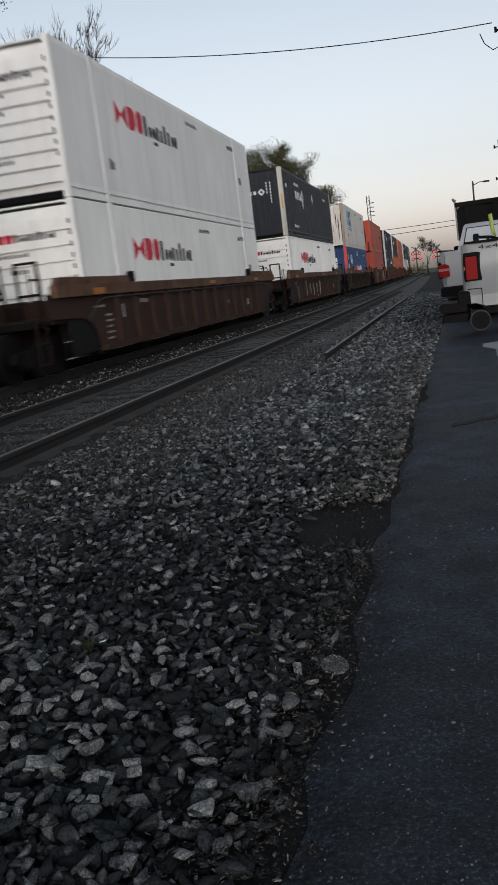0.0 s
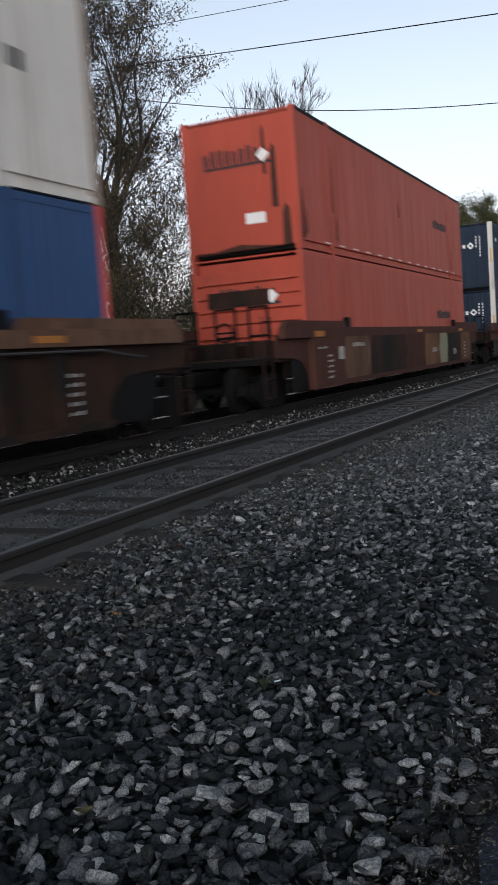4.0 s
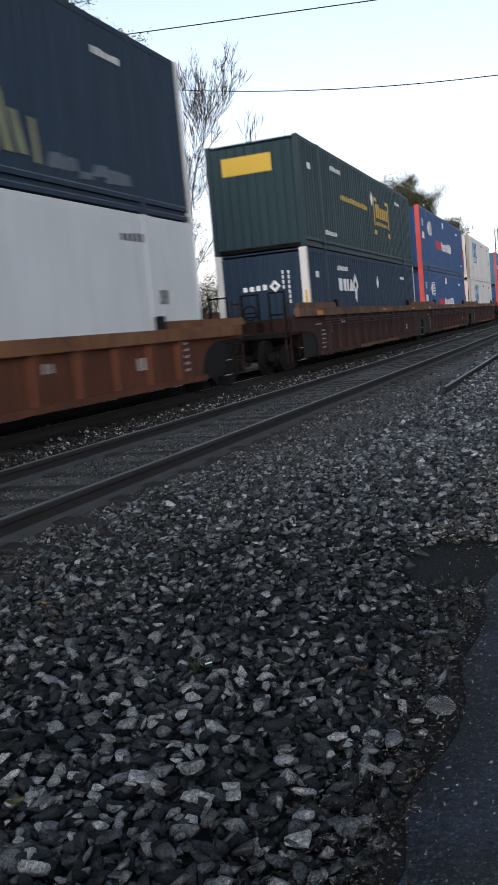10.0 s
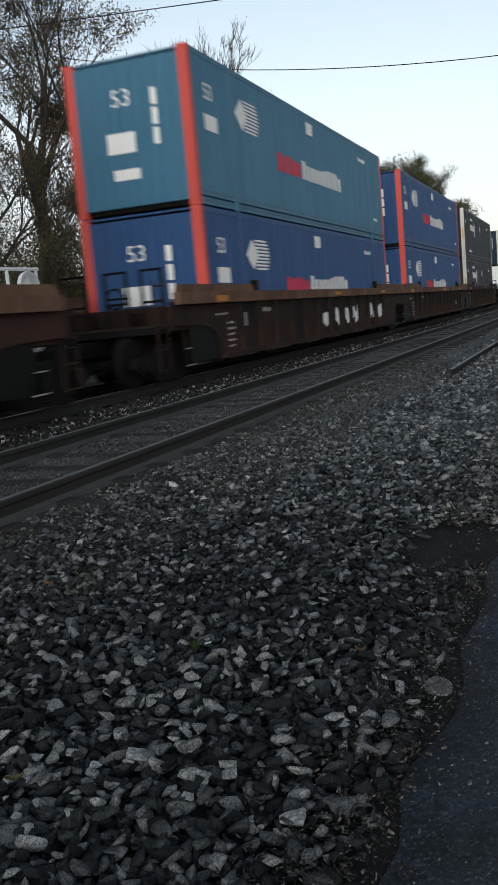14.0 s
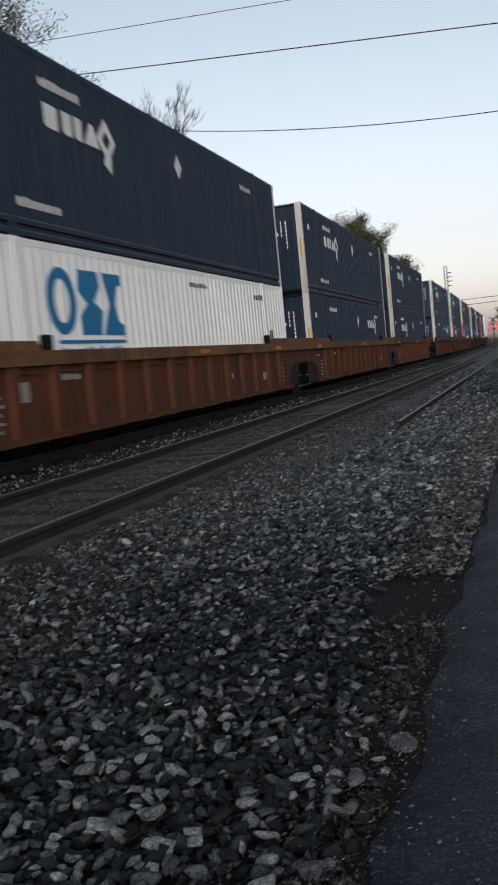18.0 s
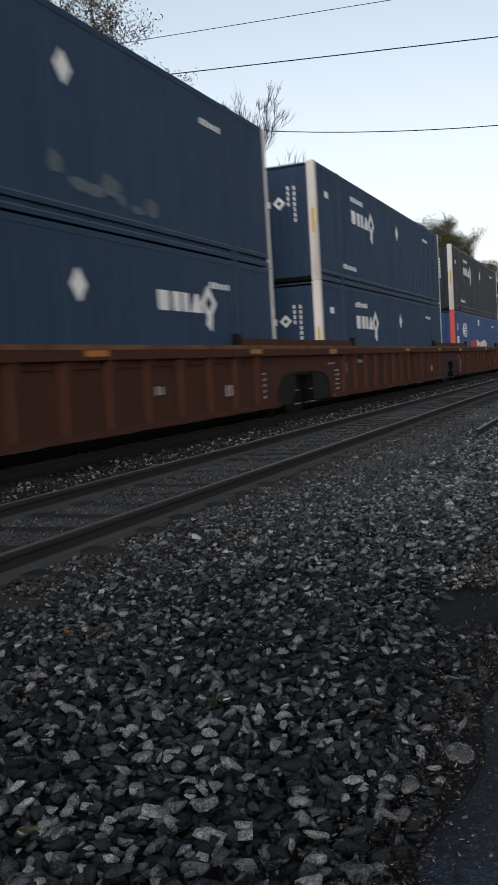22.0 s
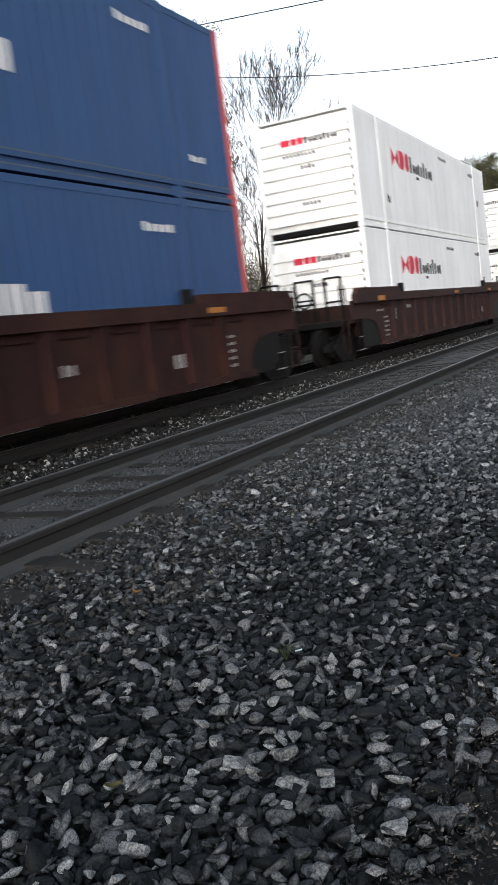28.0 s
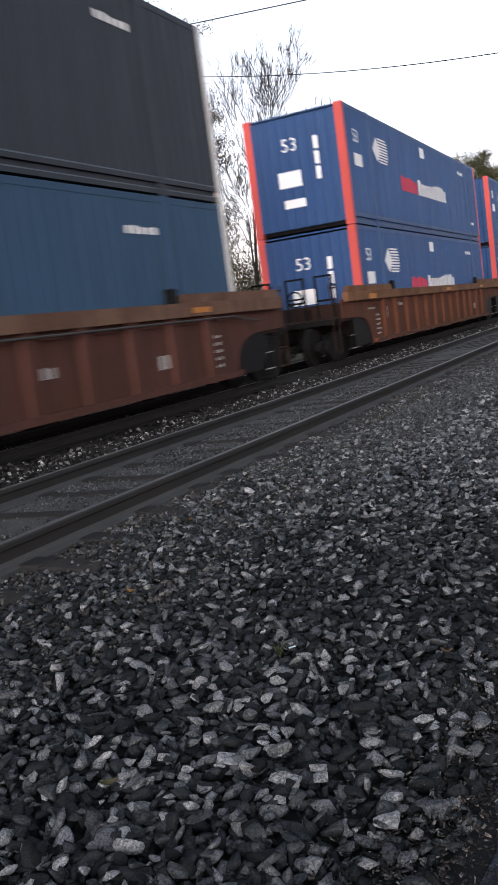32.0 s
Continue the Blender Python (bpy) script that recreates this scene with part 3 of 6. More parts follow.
def bars(g, y, z, w, h, n, seed, face=FACE, slim=0.78, axis="x"):
    """A row of plain upright bars where small lettering stands: one a sign, or two thinner ones where it is large."""
    r = random.Random(seed)
    step = w / n
    for i in range(n):
        hh = h * r.choice((1.0, 0.8, 0.8, 0.9, 1.0))
        for a, b in ((0.0, 0.34), (0.5, 0.84)) if h > 0.2 else ((0.0, 0.78),):
            lo, hi = y + (i + a * slim) * step, y + (i + b * slim) * step
            if axis == "x":
                g.box(face, face + 0.004, lo, hi, z, z + hh)
            else:
                g.box(lo, hi, -face - 0.004, -face, z, z + hh)
    return g


def blocks(g, heights, y, z, h, step, axis="x", face=FACE):
    """A row of plain solid blocks of these heights, in parts of h; a negative one is a disc that hangs a little low."""
    out = (face, face + 0.004) if axis == "x" else (-face - 0.004, -face)
    for i, k in enumerate(heights):
        a = y + i * step
        if k < 0:
            g.disc(axis, (a + 0.45 * step, z + 0.3 * h), 0.45 * step, *out, 14)
        elif axis == "x":
            g.box(*out, a, a + 0.62 * step, z, z + k * h)
        else:
            g.box(a, a + 0.62 * step, *out, z, z + k * h)
    return g


def open_ring(g, y, z, ry, rz, wide, gap, out):
    """A ring with a gap of so many degrees on its far side."""
    n = 20
    turn = [radians(gap / 2 + (360 - gap) * i / n) for i in range(n + 1)]
    for a, b in zip(turn, turn[1:]):
        quad = [(y + (ry - k) * math.cos(q), z + (rz - k * 0.8) * math.sin(q)) for q, k in ((a, 0), (b, 0), (b, wide), (a, wide))]
        g.prism(quad, "x", FACE, out)


def side_sheet(g, s, kind):
    """One long side, a single folded sheet: corrugated, or flat with narrow riveted seams."""
    x, z0, z1, y1 = s * HALF, 0.27, HIGH - 0.09, LEN / 2 - 0.1
    deep = 0.028 if kind == "corrugated" else 0.0015
    n = int(2 * y1 / 0.262) if kind == "corrugated" else 27
    w = 2 * y1 / n
    line = []
    for i in range(n):
        a = -y1 + i * w
        if kind == "corrugated":
            line += [(x - s * deep, a), (x - s * deep, a + w * 0.22), (x - s * 0.002, a + w * 0.36), (x - s * 0.002, a + w * 0.86)]
        else:
            line += [(x - s * deep, a), (x - s * deep, a + w * 0.5 - 0.03), (x, a + w * 0.5 - 0.022), (x, a + w * 0.5 + 0.022), (x - s * deep, a + w * 0.5 + 0.03)]
    line.append((x - s * deep, y1))
    n, base = len(line), len(g.v)
    g.v += [(a, b, z0) for a, b in line] + [(a, b, z1) for a, b in line]
    for i in range(n - 1):
        q = (base + i, base + i + 1, base + n + i + 1, base + n + i)
        g.f.append(q if s > 0 else q[::-1])


def end_sheet(g, s, kind):
    """The end wall at y = s * half length, one pressed sheet: level ribs, upright ribs or plain."""
    y, z0, z1, x1 = s * LEN / 2, 0.12, HIGH - 0.1, HALF - 0.1
    inner, outer = y - s * (0.13 if kind == "ribbed" else 0.035), y - s * 0.004
    line = []
    if kind == "ribbed":
        for i in range(8):
            z = 0.42 + i * 0.29
            line += [(inner, z - 0.122), (outer, z - 0.116), (outer, z + 0.124), (inner, z + 0.130)]
        line = [(inner, z0)] + line + [(inner, z1)]
        verts = [(x, a, b) for x in (-x1, x1) for a, b in line]
    elif kind == "upright":
        for i in range(9):
            x = -1.04 + i * 0.26
            line += [(x - 0.095, inner), (x - 0.07, outer), (x + 0.07, outer), (x + 0.095, inner)]
        line = [(-x1, inner)] + line + [(x1, inner)]
        verts = [(a, b, z) for z in (z0, z1) for a, b in line]
    else:
        line = [(-x1, outer), (x1, outer)]
        verts = [(a, b, z) for z in (z0, z1) for a, b in line]
    n = len(line)
    g.add(verts, [(i, i + 1, n + i + 1, n + i) for i in range(n - 1)])


def ladder_bars(g, s):
    """Door gear: four lock bars with handles and hinges."""
    y = s * (LEN / 2)
    for x in (-0.85, -0.35, 0.35, 0.85):
        g.tube([(x, y, 0.12), (x, y, HIGH - 0.1)], 0.018, 6)
        for z in (0.5, 1.15, 1.8, 2.4):
            g.box(x - 0.05, x + 0.05, *sorted((y - s * 0.03, y + s * 0.015)), z - 0.03, z + 0.03)
    for x in (-0.6, 0.6):
        g.box(x - 0.22, x + 0.22, *sorted((y - s * 0.005, y + s * 0.02)), 1.02, 1.07)


def container(label, body, post=None, side="corrugated", front="upright", marks=(), rail=None, group="containers on the train"):
    """A 53-foot container. front: the wall that looks back down the line."""
    c = thing("shipping_container", label, "container", group=group)
    post, rail = post or body, rail or body
    for s in (-1, 1):
        child("side_panel", shared(f"side_{side}_{s}", body, lambda g: side_sheet(g, s, side)), c)
        child("top_rail", shared(f"top_rail_{s}", rail, lambda g: g.box(*sorted((s * (HALF - 0.07), s * HALF)), -LEN / 2 + 0.02, LEN / 2 - 0.02, HIGH - 0.1, HIGH - 0.004)), c)
        child("bottom_rail", shared(f"bottom_rail_{s}", rail, lambda g: g.prism([(s * (HALF - 0.09), 0.02), (s * (HALF + 0.001), 0.02), (s * (HALF + 0.001), 0.10), (s * (HALF - 0.045), 0.105), (s * (HALF - 0.045), 0.185), (s * (HALF + 0.001), 0.19), (s * (HALF + 0.001), 0.275), (s * (HALF - 0.09), 0.275)][::s], "y", -LEN / 2 + 0.02, LEN / 2 - 0.02)), c)
        if side == "corrugated" and post is not body:
            # grey strips painted where the rail edges catch the light
            child("rail_edge", shared(f"rail_edge_{s}", M_SMEAR_GLINT, lambda g: g.box(*sorted((s * HALF, s * (HALF + 0.004))), -LEN / 2 + 0.1, LEN / 2 - 0.1, 0.258, 0.277).box(*sorted((s * HALF, s * (HALF + 0.004))), -LEN / 2 + 0.1, LEN / 2 - 0.1, 0.085, 0.102)), c, None, "pale strip painted as light on the edge")["kind"] = "stuff"
    child("end_wall", shared(f"end_{front}", body, lambda g: end_sheet(g, -1, front)), c)
    doors = child("doors", shared("doors", body, lambda g: end_sheet(g, 1, "plain")), c)
    child("lock_bars", shared("lock_bars", M_CHROME, lambda g: ladder_bars(g, 1)), doors)
    child("roof", shared("roof", body, lambda g: [g.box(-HALF + 0.05, HALF - 0.05, -LEN / 2 + 0.05, LEN / 2 - 0.05, HIGH - 0.05, HIGH - 0.012)] + [g.box(-HALF + 0.08, HALF - 0.08, -7.6 + 0.62 * i, -7.3 + 0.62 * i, HIGH - 0.012, HIGH) for i in range(25)]), c)["kind"] = "stuff"
    child("floor", shared("container_floor", M_BLACK, lambda g: g.box(-HALF + 0.08, HALF - 0.08, -LEN / 2 + 0.1, LEN / 2 - 0.1, 0.03, 0.15)), c)
    w = 0.19 if post is not body else 0.12

    def corner(g):
        g.box(-w / 2, w / 2, -0.075, 0.075, 0.09, HIGH - 0.09)
        g.box(-w / 2 - 0.004, w / 2 + 0.004, -0.079, 0.079, 0.0, 0.115)
        g.box(-w / 2 - 0.004, w / 2 + 0.004, -0.079, 0.079, HIGH - 0.115, HIGH + 0.003)
        g.box(-w / 2 + 0.04, w / 2 - 0.04, -0.083, 0.083, 0.03, 0.08)

    for sx in (-1, 1):
        for sy in (-1, 1):
            child("corner_post", shared(f"corner_post_{w}", post, corner), c, pose(sx * (HALF - w / 2 + 0.004), sy * (LEN / 2 - 0.075), 0))
            child("lifting_post", shared("lifting_post", rail, lambda g: g.box(-0.03, 0.012, -0.075, 0.075, 0.0, HIGH + 0.004).box(-0.03, 0.016, -0.1, 0.1, -0.01, 0.16).box(-0.03, 0.016, -0.1, 0.1, HIGH - 0.14, HIGH + 0.01)), c, pose(sx * HALF, sy * 6.1, 0, 0, 0, 0 if sx > 0 else 180))
    for name, make, mat, lab in marks:
        if make in SMALL:
            child(name, shared((name, make), mat, make), c, None, lab)["kind"] = "stuff"
        else:
            pieces(name, make, mat, c, lab)
    return c


# marks, each a plain shape of its colour
WORD = (1.0, -1, -1, 0.7, 0.62, 0.95, 0.7, -1, 0.62)


def m_red_logo(g):
    g.prism([(-5.0, 1.74), (-5.0, 2.24), (-4.64, 1.99)], "x", FACE, FACE + 0.004)
    g.prism([(-4.28, 1.74), (-4.28, 2.24), (-4.66, 1.99)], "x", FACE, FACE + 0.0046)
    g.prism([(-4.2, 1.74), (-3.86, 1.74), (-3.72, 1.9), (-3.72, 2.14), (-3.85, 2.24), (-4.2, 2.24)], "x", FACE, FACE + 0.004)
    g.prism([(-3.62, 1.84), (-3.52, 1.74), (-3.34, 1.74), (-3.24, 1.84), (-3.24, 2.14), (-3.34, 2.24), (-3.52, 2.24), (-3.62, 2.14)], "x", FACE, FACE + 0.004)


def m_black_logo(g):
    blocks(g, WORD, -3.12, 1.74, 0.46, 0.3)
    g.box(FACE, FACE + 0.004, -2.5, -2.2, 1.6, 1.68)


def m_red_end(g):
    g.box(-0.62, -0.38, -LEN / 2 - 0.005, -LEN / 2, 2.2, 2.36)
    g.box(-0.34, -0.2, -LEN / 2 - 0.005, -LEN / 2, 2.2, 2.36)
    g.box(-0.17, -0.02, -LEN / 2 - 0.005, -LEN / 2, 2.2, 2.36)


def m_black_end(g):
    blocks(g, WORD, 0.02, 2.2, 0.16, 0.098, "y", LEN / 2)


def m_small_bars(g):
    bars(g, -5.75, 0.72, 0.3, 0.22, 2, 5)
    bars(g, 0.6, 2.52, 1.1, 0.1, 7, 6)
    bars(g, 5.2, 2.42, 1.0, 0.14, 6, 7)
    bars(g, 6.4, 1.4, 0.35, 0.3, 2, 8)


def m_end_bars(g):
    bars(g, -0.6, 1.92, 0.9, 0.07, 9, 11, LEN / 2, axis="y")
    bars(g, -0.15, 1.6, 0.4, 0.1, 4, 12, LEN / 2, axis="y")
    bars(g, -0.2, 0.72, 0.5, 0.1, 5, 13, LEN / 2, axis="y")
    for i in range(9):
        g.box(1.15, 1.19, -LEN / 2 - 0.006, -LEN / 2, 0.75 + 0.21 * i, 0.84 + 0.21 * i)


def white_mark(g, y, z, k):
    """Three plain slabs, a peak and a diamond ring with a tail, k times their usual size."""
    at = lambda pts: [(y + a * k, z + b * k) for a, b in pts]
    for a, b in ((0.0, 0.4), (0.56, 0.86), (0.96, 1.2)):
        g.prism(at([(a + 0.06, 0), (b, 0), (b, 0.36), (a, 0.36), (a, 0.06)]), "x", FACE, FACE + 0.004)
    g.prism(at([(1.28, 0), (1.5, 0.36), (1.62, 0.36), (1.82, 0)]), "x", FACE, FACE + 0.004)
    g.disc("x", (y + 2.1 * k, z + 0.2 * k), 0.36 * k, FACE, FACE + 0.0045, 4, 0.17 * k)
    g.prism(at([(1.94, -0.22), (2.2, -0.36), (2.24, -0.06), (2.06, 0.02)]), "x", FACE, FACE + 0.004)


def m_white_logo(g):
    white_mark(g, -4.85, 1.76, 1.0)


def m_white_logo_far(g):
    white_mark(g, 2.9, 1.84, 0.9)


def m_white_numbers(g):
    bars(g, -4.9, 2.36, 1.3, 0.14, 8, 23)
    bars(g, -5.9, 0.44, 1.3, 0.14, 7, 24)
    bars(g, 4.9, 2.3, 0.9, 0.12, 5, 25)
    g.prism([(0.62, 1.86), (0.82, 2.1), (0.62, 2.34), (0.42, 2.1)], "x", FACE, FACE + 0.004)
    g.box(FACE, FACE + 0.004, -7.3, -7.0, 2.1, 2.26)


def m_white_end(g):
    for i in range(7):
        g.box(0.74, 0.785, -LEN / 2 - 0.005, -LEN / 2 + 0.001, 1.45 + 0.13 * i, 1.545 + 0.13 * i)
    for i in range(4):
        g.box(0.58, 0.625, -LEN / 2 - 0.005, -LEN / 2 + 0.001, 1.85 + 0.13 * i, 1.945 + 0.13 * i)
    bars(g, -0.55, 1.86, 0.75, 0.15, 4, 26, LEN / 2, axis="y")
    g.disc("y", (0.36, 1.94), 0.16, -LEN / 2 - 0.005, -LEN / 2 + 0.001, 4, 0.07)


def m_diamond(g):
    g.prism([(-0.95, 1.62), (-0.72, 1.42), (-0.5, 1.62), (-0.72, 1.82)], "y", -LEN / 2 - 0.006, -LEN / 2 + 0.001)


def m_yellow_strip(g):
    g.box(HALF - 0.11, HALF - 0.05, -LEN / 2 - 0.008, -LEN / 2 + 0.001, 1.15, 1.75)
    g.box(HALF - 0.01, HALF + 0.008, -LEN / 2 + 0.05, -LEN / 2 + 0.09, 1.35, 1.85)


def m_globe(g):
    for i in range(9):
        z = 1.72 + i * 0.075
        w = 0.36 * math.sqrt(max(0.05, 1 - ((z - 2.02) / 0.38) ** 2))
        g.box(FACE, FACE + 0.004, -5.05 - 0.2, -4.75 + w, z, z + 0.042)
    g.prism([(-5.8, 2.03), (-5.42, 1.72), (-5.12, 2.03), (-5.42, 2.36)], "x", FACE, FACE + 0.006)


def m_red_word(g):
    bars(g, -3.2, 1.16, 1.85, 0.42, 5, 31, slim=0.95)


def m_white_word(g):
    bars(g, -1.25, 1.16, 3.8, 0.46, 10, 32, slim=0.9)


def m_squares(g):
    g.box(FACE, FACE + 0.004, -0.65, -0.12, 2.36, 2.66)
    g.box(FACE, FACE + 0.004, -7.45, -6.85, 1.44, 1.74)
    bars(g, 4.9, 2.35, 0.9, 0.13, 5, 33)
    bars(g, 6.6, 0.6, 0.5, 0.1, 3, 34)
    for k in range(3):
        g.box(0.5, 0.62, -LEN / 2 - 0.005, -LEN / 2 + 0.001, 1.2 + 0.36 * k, 1.5 + 0.36 * k)
    g.box(-0.5, 0.1, -LEN / 2 - 0.005, -LEN / 2 + 0.001, 1.12, 1.5)
    g.box(-0.42, 0.14, -LEN / 2 - 0.005, -LEN / 2 + 0.001, 0.62, 0.82)


def m_bold_blue(g):
    open_ring(g, -4.95, 2.02, 0.46, 0.52, 0.22, 0, FACE + 0.004)
    g.prism([(-4.38, 1.5), (-3.70, 1.5), (-3.60, 1.9), (-3.90, 2.04), (-3.64, 2.3), (-3.70, 2.54), (-4.35, 2.54), (-4.42, 2.2), (-4.12, 2.0), (-4.40, 1.8)], "x", FACE, FACE + 0.0045)
    g.prism([(-3.60, 1.5), (-2.82, 1.5), (-2.82, 1.68), (-3.00, 1.72), (-3.12, 2.02), (-2.98, 2.34), (-2.82, 2.36), (-2.82, 2.54), (-3.50, 2.54), (-3.32, 2.02)], "x", FACE, FACE + 0.005)
    g.box(FACE, FACE + 0.004, -5.15, -2.82, 1.36, 1.42)
    bars(g, -5.10, 1.18, 2.2, 0.13, 12, 41)


def m_bold_end(g):
    g.disc("y", (-0.45, 2.1), 0.22, -LEN / 2 - 0.005, -LEN / 2 + 0.001, 12, 0.1)
    g.box(-0.2, 0.1, -LEN / 2 - 0.005, -LEN / 2 + 0.001, 1.92, 2.3)
    g.box(0.16, 0.5, -LEN / 2 - 0.005, -LEN / 2 + 0.001, 1.92, 2.3)


def m_yellow_box(g):
    g.box(FACE, FACE + 0.004, 0.85, 1.0, 1.2, 2.2)
    g.box(FACE, FACE + 0.004, 3.3, 3.45, 1.2, 2.2)
    g.box(FACE, FACE + 0.004, 0.85, 1.4, 2.08, 2.2)
    g.box(FACE, FACE + 0.004, 2.9, 3.45, 2.08, 2.2)
    bars(g, 1.2, 1.5, 2.1, 0.5, 3, 43, slim=1.0)
    bars(g, 1.2, 1.24, 2.0, 0.14, 8, 44)
    bars(g, -3.85, 1.62, 3.7, 0.17, 20, 45)
    g.box(FACE, FACE + 0.004, 0.8, 1.2, 0.9, 1.06)
    g.box(FACE, FACE + 0.004, 3.2, 3.5, 0.9, 1.06)


def m_yellow_end(g):
    g.box(-0.85, 0.55, -LEN / 2 - 0.005, -LEN / 2 + 0.001, 2.05, 2.52)


def m_end_placards(g):
    g.box(0.1, 0.55, -LEN / 2 - 0.02, -LEN / 2 + 0.001, 0.62, 0.84)
    g.prism([(0.42, 2.0), (0.56, 1.84), (0.72, 2.0), (0.56, 2.14)], "y", -LEN / 2 - 0.005, -LEN / 2 + 0.001)


def m_dark_word(g):
    bars(g, 3.8, 1.55, 1.9, 0.26, 9, 51, slim=0.95)
    bars(g, -0.8, 1.9, 1.5, 0.32, 9, 52, LEN / 2, axis="y")
    g.box(-0.8, 0.75, -LEN / 2 - 0.003, -LEN / 2 + 0.001, 1.82, 1.88)


def m_reflectors(g):
    for i in range(14):
        g.box(FACE, FACE + 0.004, -6.6 + i * 1.0, -6.25 + i * 1.0, 0.22, 0.245)


def m_side_stains(g):
    """Runs of rust and soot below the posts of one side."""
    r = random.Random(17)
    for i, (y, w, lo, hi) in enumerate(((-7.95, 0.2, 0.2, 1.3), (-7.7, 0.1, 0.3, 0.9), (-6.2, 0.22, 0.28, 1.5), (-6.0, 0.1, 0.9, 2.5), (-5.8, 0.08, 0.3, 0.9), (-0.4, 0.1, 1.4, 1.9), (6.0, 0.2, 0.28, 1.7), (6.3, 0.08, 0.3, 1.1))):
        k = r.uniform(-0.03, 0.03)
        g.prism([(y, lo), (y + w, lo + 0.05), (y + w * 0.9, lo + (hi - lo) * 0.4), (y + w * 0.6 + k, hi), (y + w * 0.35, hi - 0.1), (y + w * 0.12, lo + (hi - lo) * 0.5)], "x", FACE, FACE + 0.003 + 0.0004 * i)


def m_end_stains(g):
    for i, (x, w, lo, hi) in enumerate(((0.72, 0.14, 0.9, 2.2), (0.92, 0.2, 0.12, 0.95), (-1.2, 2.2, 0.1, 0.22), (0.55, 0.08, 1.6, 2.6))):
        g.prism([(x, lo), (x + w, lo), (x + w * 0.9, hi - 0.1), (x + w * 0.5, hi), (x + w * 0.1, hi - 0.15)], "y", -LEN / 2 - 0.003 - 0.0004 * i, -LEN / 2 + 0.001)


def m_roof_edge(g):
    g.box(FACE, FACE + 0.006, -LEN / 2 + 0.08, LEN / 2 - 0.08, HIGH - 0.085, HIGH - 0.01)


def m_worn_posts(g):
    for y in (-6.12, 6.08):
        g.box(HALF + 0.0125, HALF + 0.015, y - 0.06, y + 0.05, 0.3, HIGH - 0.3)


def m_dark_plate(g):
    g.box(-0.95, 0.5, -LEN / 2 - 0.006, -LEN / 2, 1.82, 2.16)


def m_scrawl(g):
    """A sprayed tag of crooked strokes."""
    r = random.Random(61)
    for i in range(9):
        y = 0.3 + i * 0.34
        z = 0.4 + r.uniform(0, 0.12)
        h, w = r.uniform(0.45, 0.85), r.uniform(0.1, 0.2)
        k = r.uniform(-0.22, 0.22)
        g.prism([(y, z), (y + w, z), (y + w + k, z + h), (y + k, z + h)], "x", FACE, FACE + 0.004 + 0.0004 * i)


def m_smear(g):
    """Washed-out patches of spray paint, low on the sheet."""
    r = random.Random(62)
    for i in range(7):
        y, z, w, h = 0.1 + i * 0.42, 0.32 + r.uniform(0, 0.3) * (1 - i / 8), r.uniform(0.3, 0.6), r.uniform(0.14, 0.36)
        ring = [(y + w * (0.5 + 0.5 * r.uniform(0.7, 1.1) * math.cos(a)), z + h * (0.5 + 0.5 * r.uniform(0.7, 1.1) * math.sin(a))) for a in [k * math.pi / 5 for k in range(10)]]
        g.prism(ring, "x", FACE, FACE + 0.003 + 0.0004 * i)


def m_smear_far(g):
    r = random.Random(63)
    for i in range(6):
        y, z, w, h = 3.3 + i * 0.4, 0.32 + r.uniform(0, 0.16), r.uniform(0.4, 0.6), r.uniform(0.12, 0.26)
        g.prism([(y, z), (y + w, z + 0.04), (y + w * 0.9, z + h), (y + w * 0.2, z + h * 0.9)], "x", FACE, FACE + 0.003 + 0.0004 * i)


def m_dark_stains(g):
    r = random.Random(3)
    for i in range(13):
        x, w = -1.12 + i * 0.185 + r.uniform(-0.04, 0.04), r.uniform(0.012, 0.05) * (1.6 if i in (1, 10, 11) else 1)
        top = r.uniform(1.5, 2.72)
        low = max(0.15, top - r.uniform(0.5, 2.2))
        g.prism([(x, low), (x + w * 0.7, low + 0.1), (x + w, top - 0.1), (x + w * 0.4, top), (x - 0.2 * w, top - 0.2)], "y", -LEN / 2 - 0.004 - 0.0003 * i, -LEN / 2 + 0.001)


LENGTH_MARK = bpy.data.curves.new("length_mark", "FONT")
LENGTH_MARK.body = "53"
LENGTH_MARK.size = 0.44
LENGTH_MARK.extrude = 0.003
tmp = new("length_mark", LENGTH_MARK)
bpy.context.view_layer.update()
MARK_53 = bpy.data.meshes.new_from_object(tmp.evaluated_get(bpy.context.evaluated_depsgraph_get()))
MARK_53.name = "length_mark"
MARK_53.materials.clear()
MARK_53.materials.append(M_MARKWHITE)
bpy.data.objects.remove(tmp)


def add_53(c):
    child("length_mark", MARK_53, c, pose(FACE + 0.004, -7.42, 2.02, 90, 0, 90), "white figures 53")
    child("length_mark", MARK_53, c, pose(-0.35, -LEN / 2 - 0.006, 1.98, 90, 0, 0), "white figures 53")
    return c


SMALL = (m_black_end, m_red_end, m_small_bars, m_end_bars, m_white_numbers, m_white_end, m_dark_word, m_squares, m_black_logo, m_white_word, m_red_word)
RED_WHITE = [("logo", m_red_logo, M_MARKRED, "crimson blocks"), ("logo", m_black_logo, M_MARKBLACK, "dark grey bars"), ("lettering", m_small_bars, M_MARKBLACK, ""), ("end_lettering", m_end_bars, M_MARKBLACK, ""), ("end_logo", m_red_end, M_MARKRED, "crimson shapes"), ("end_logo", m_black_end, M_MARKBLACK, "dark grey shapes")]
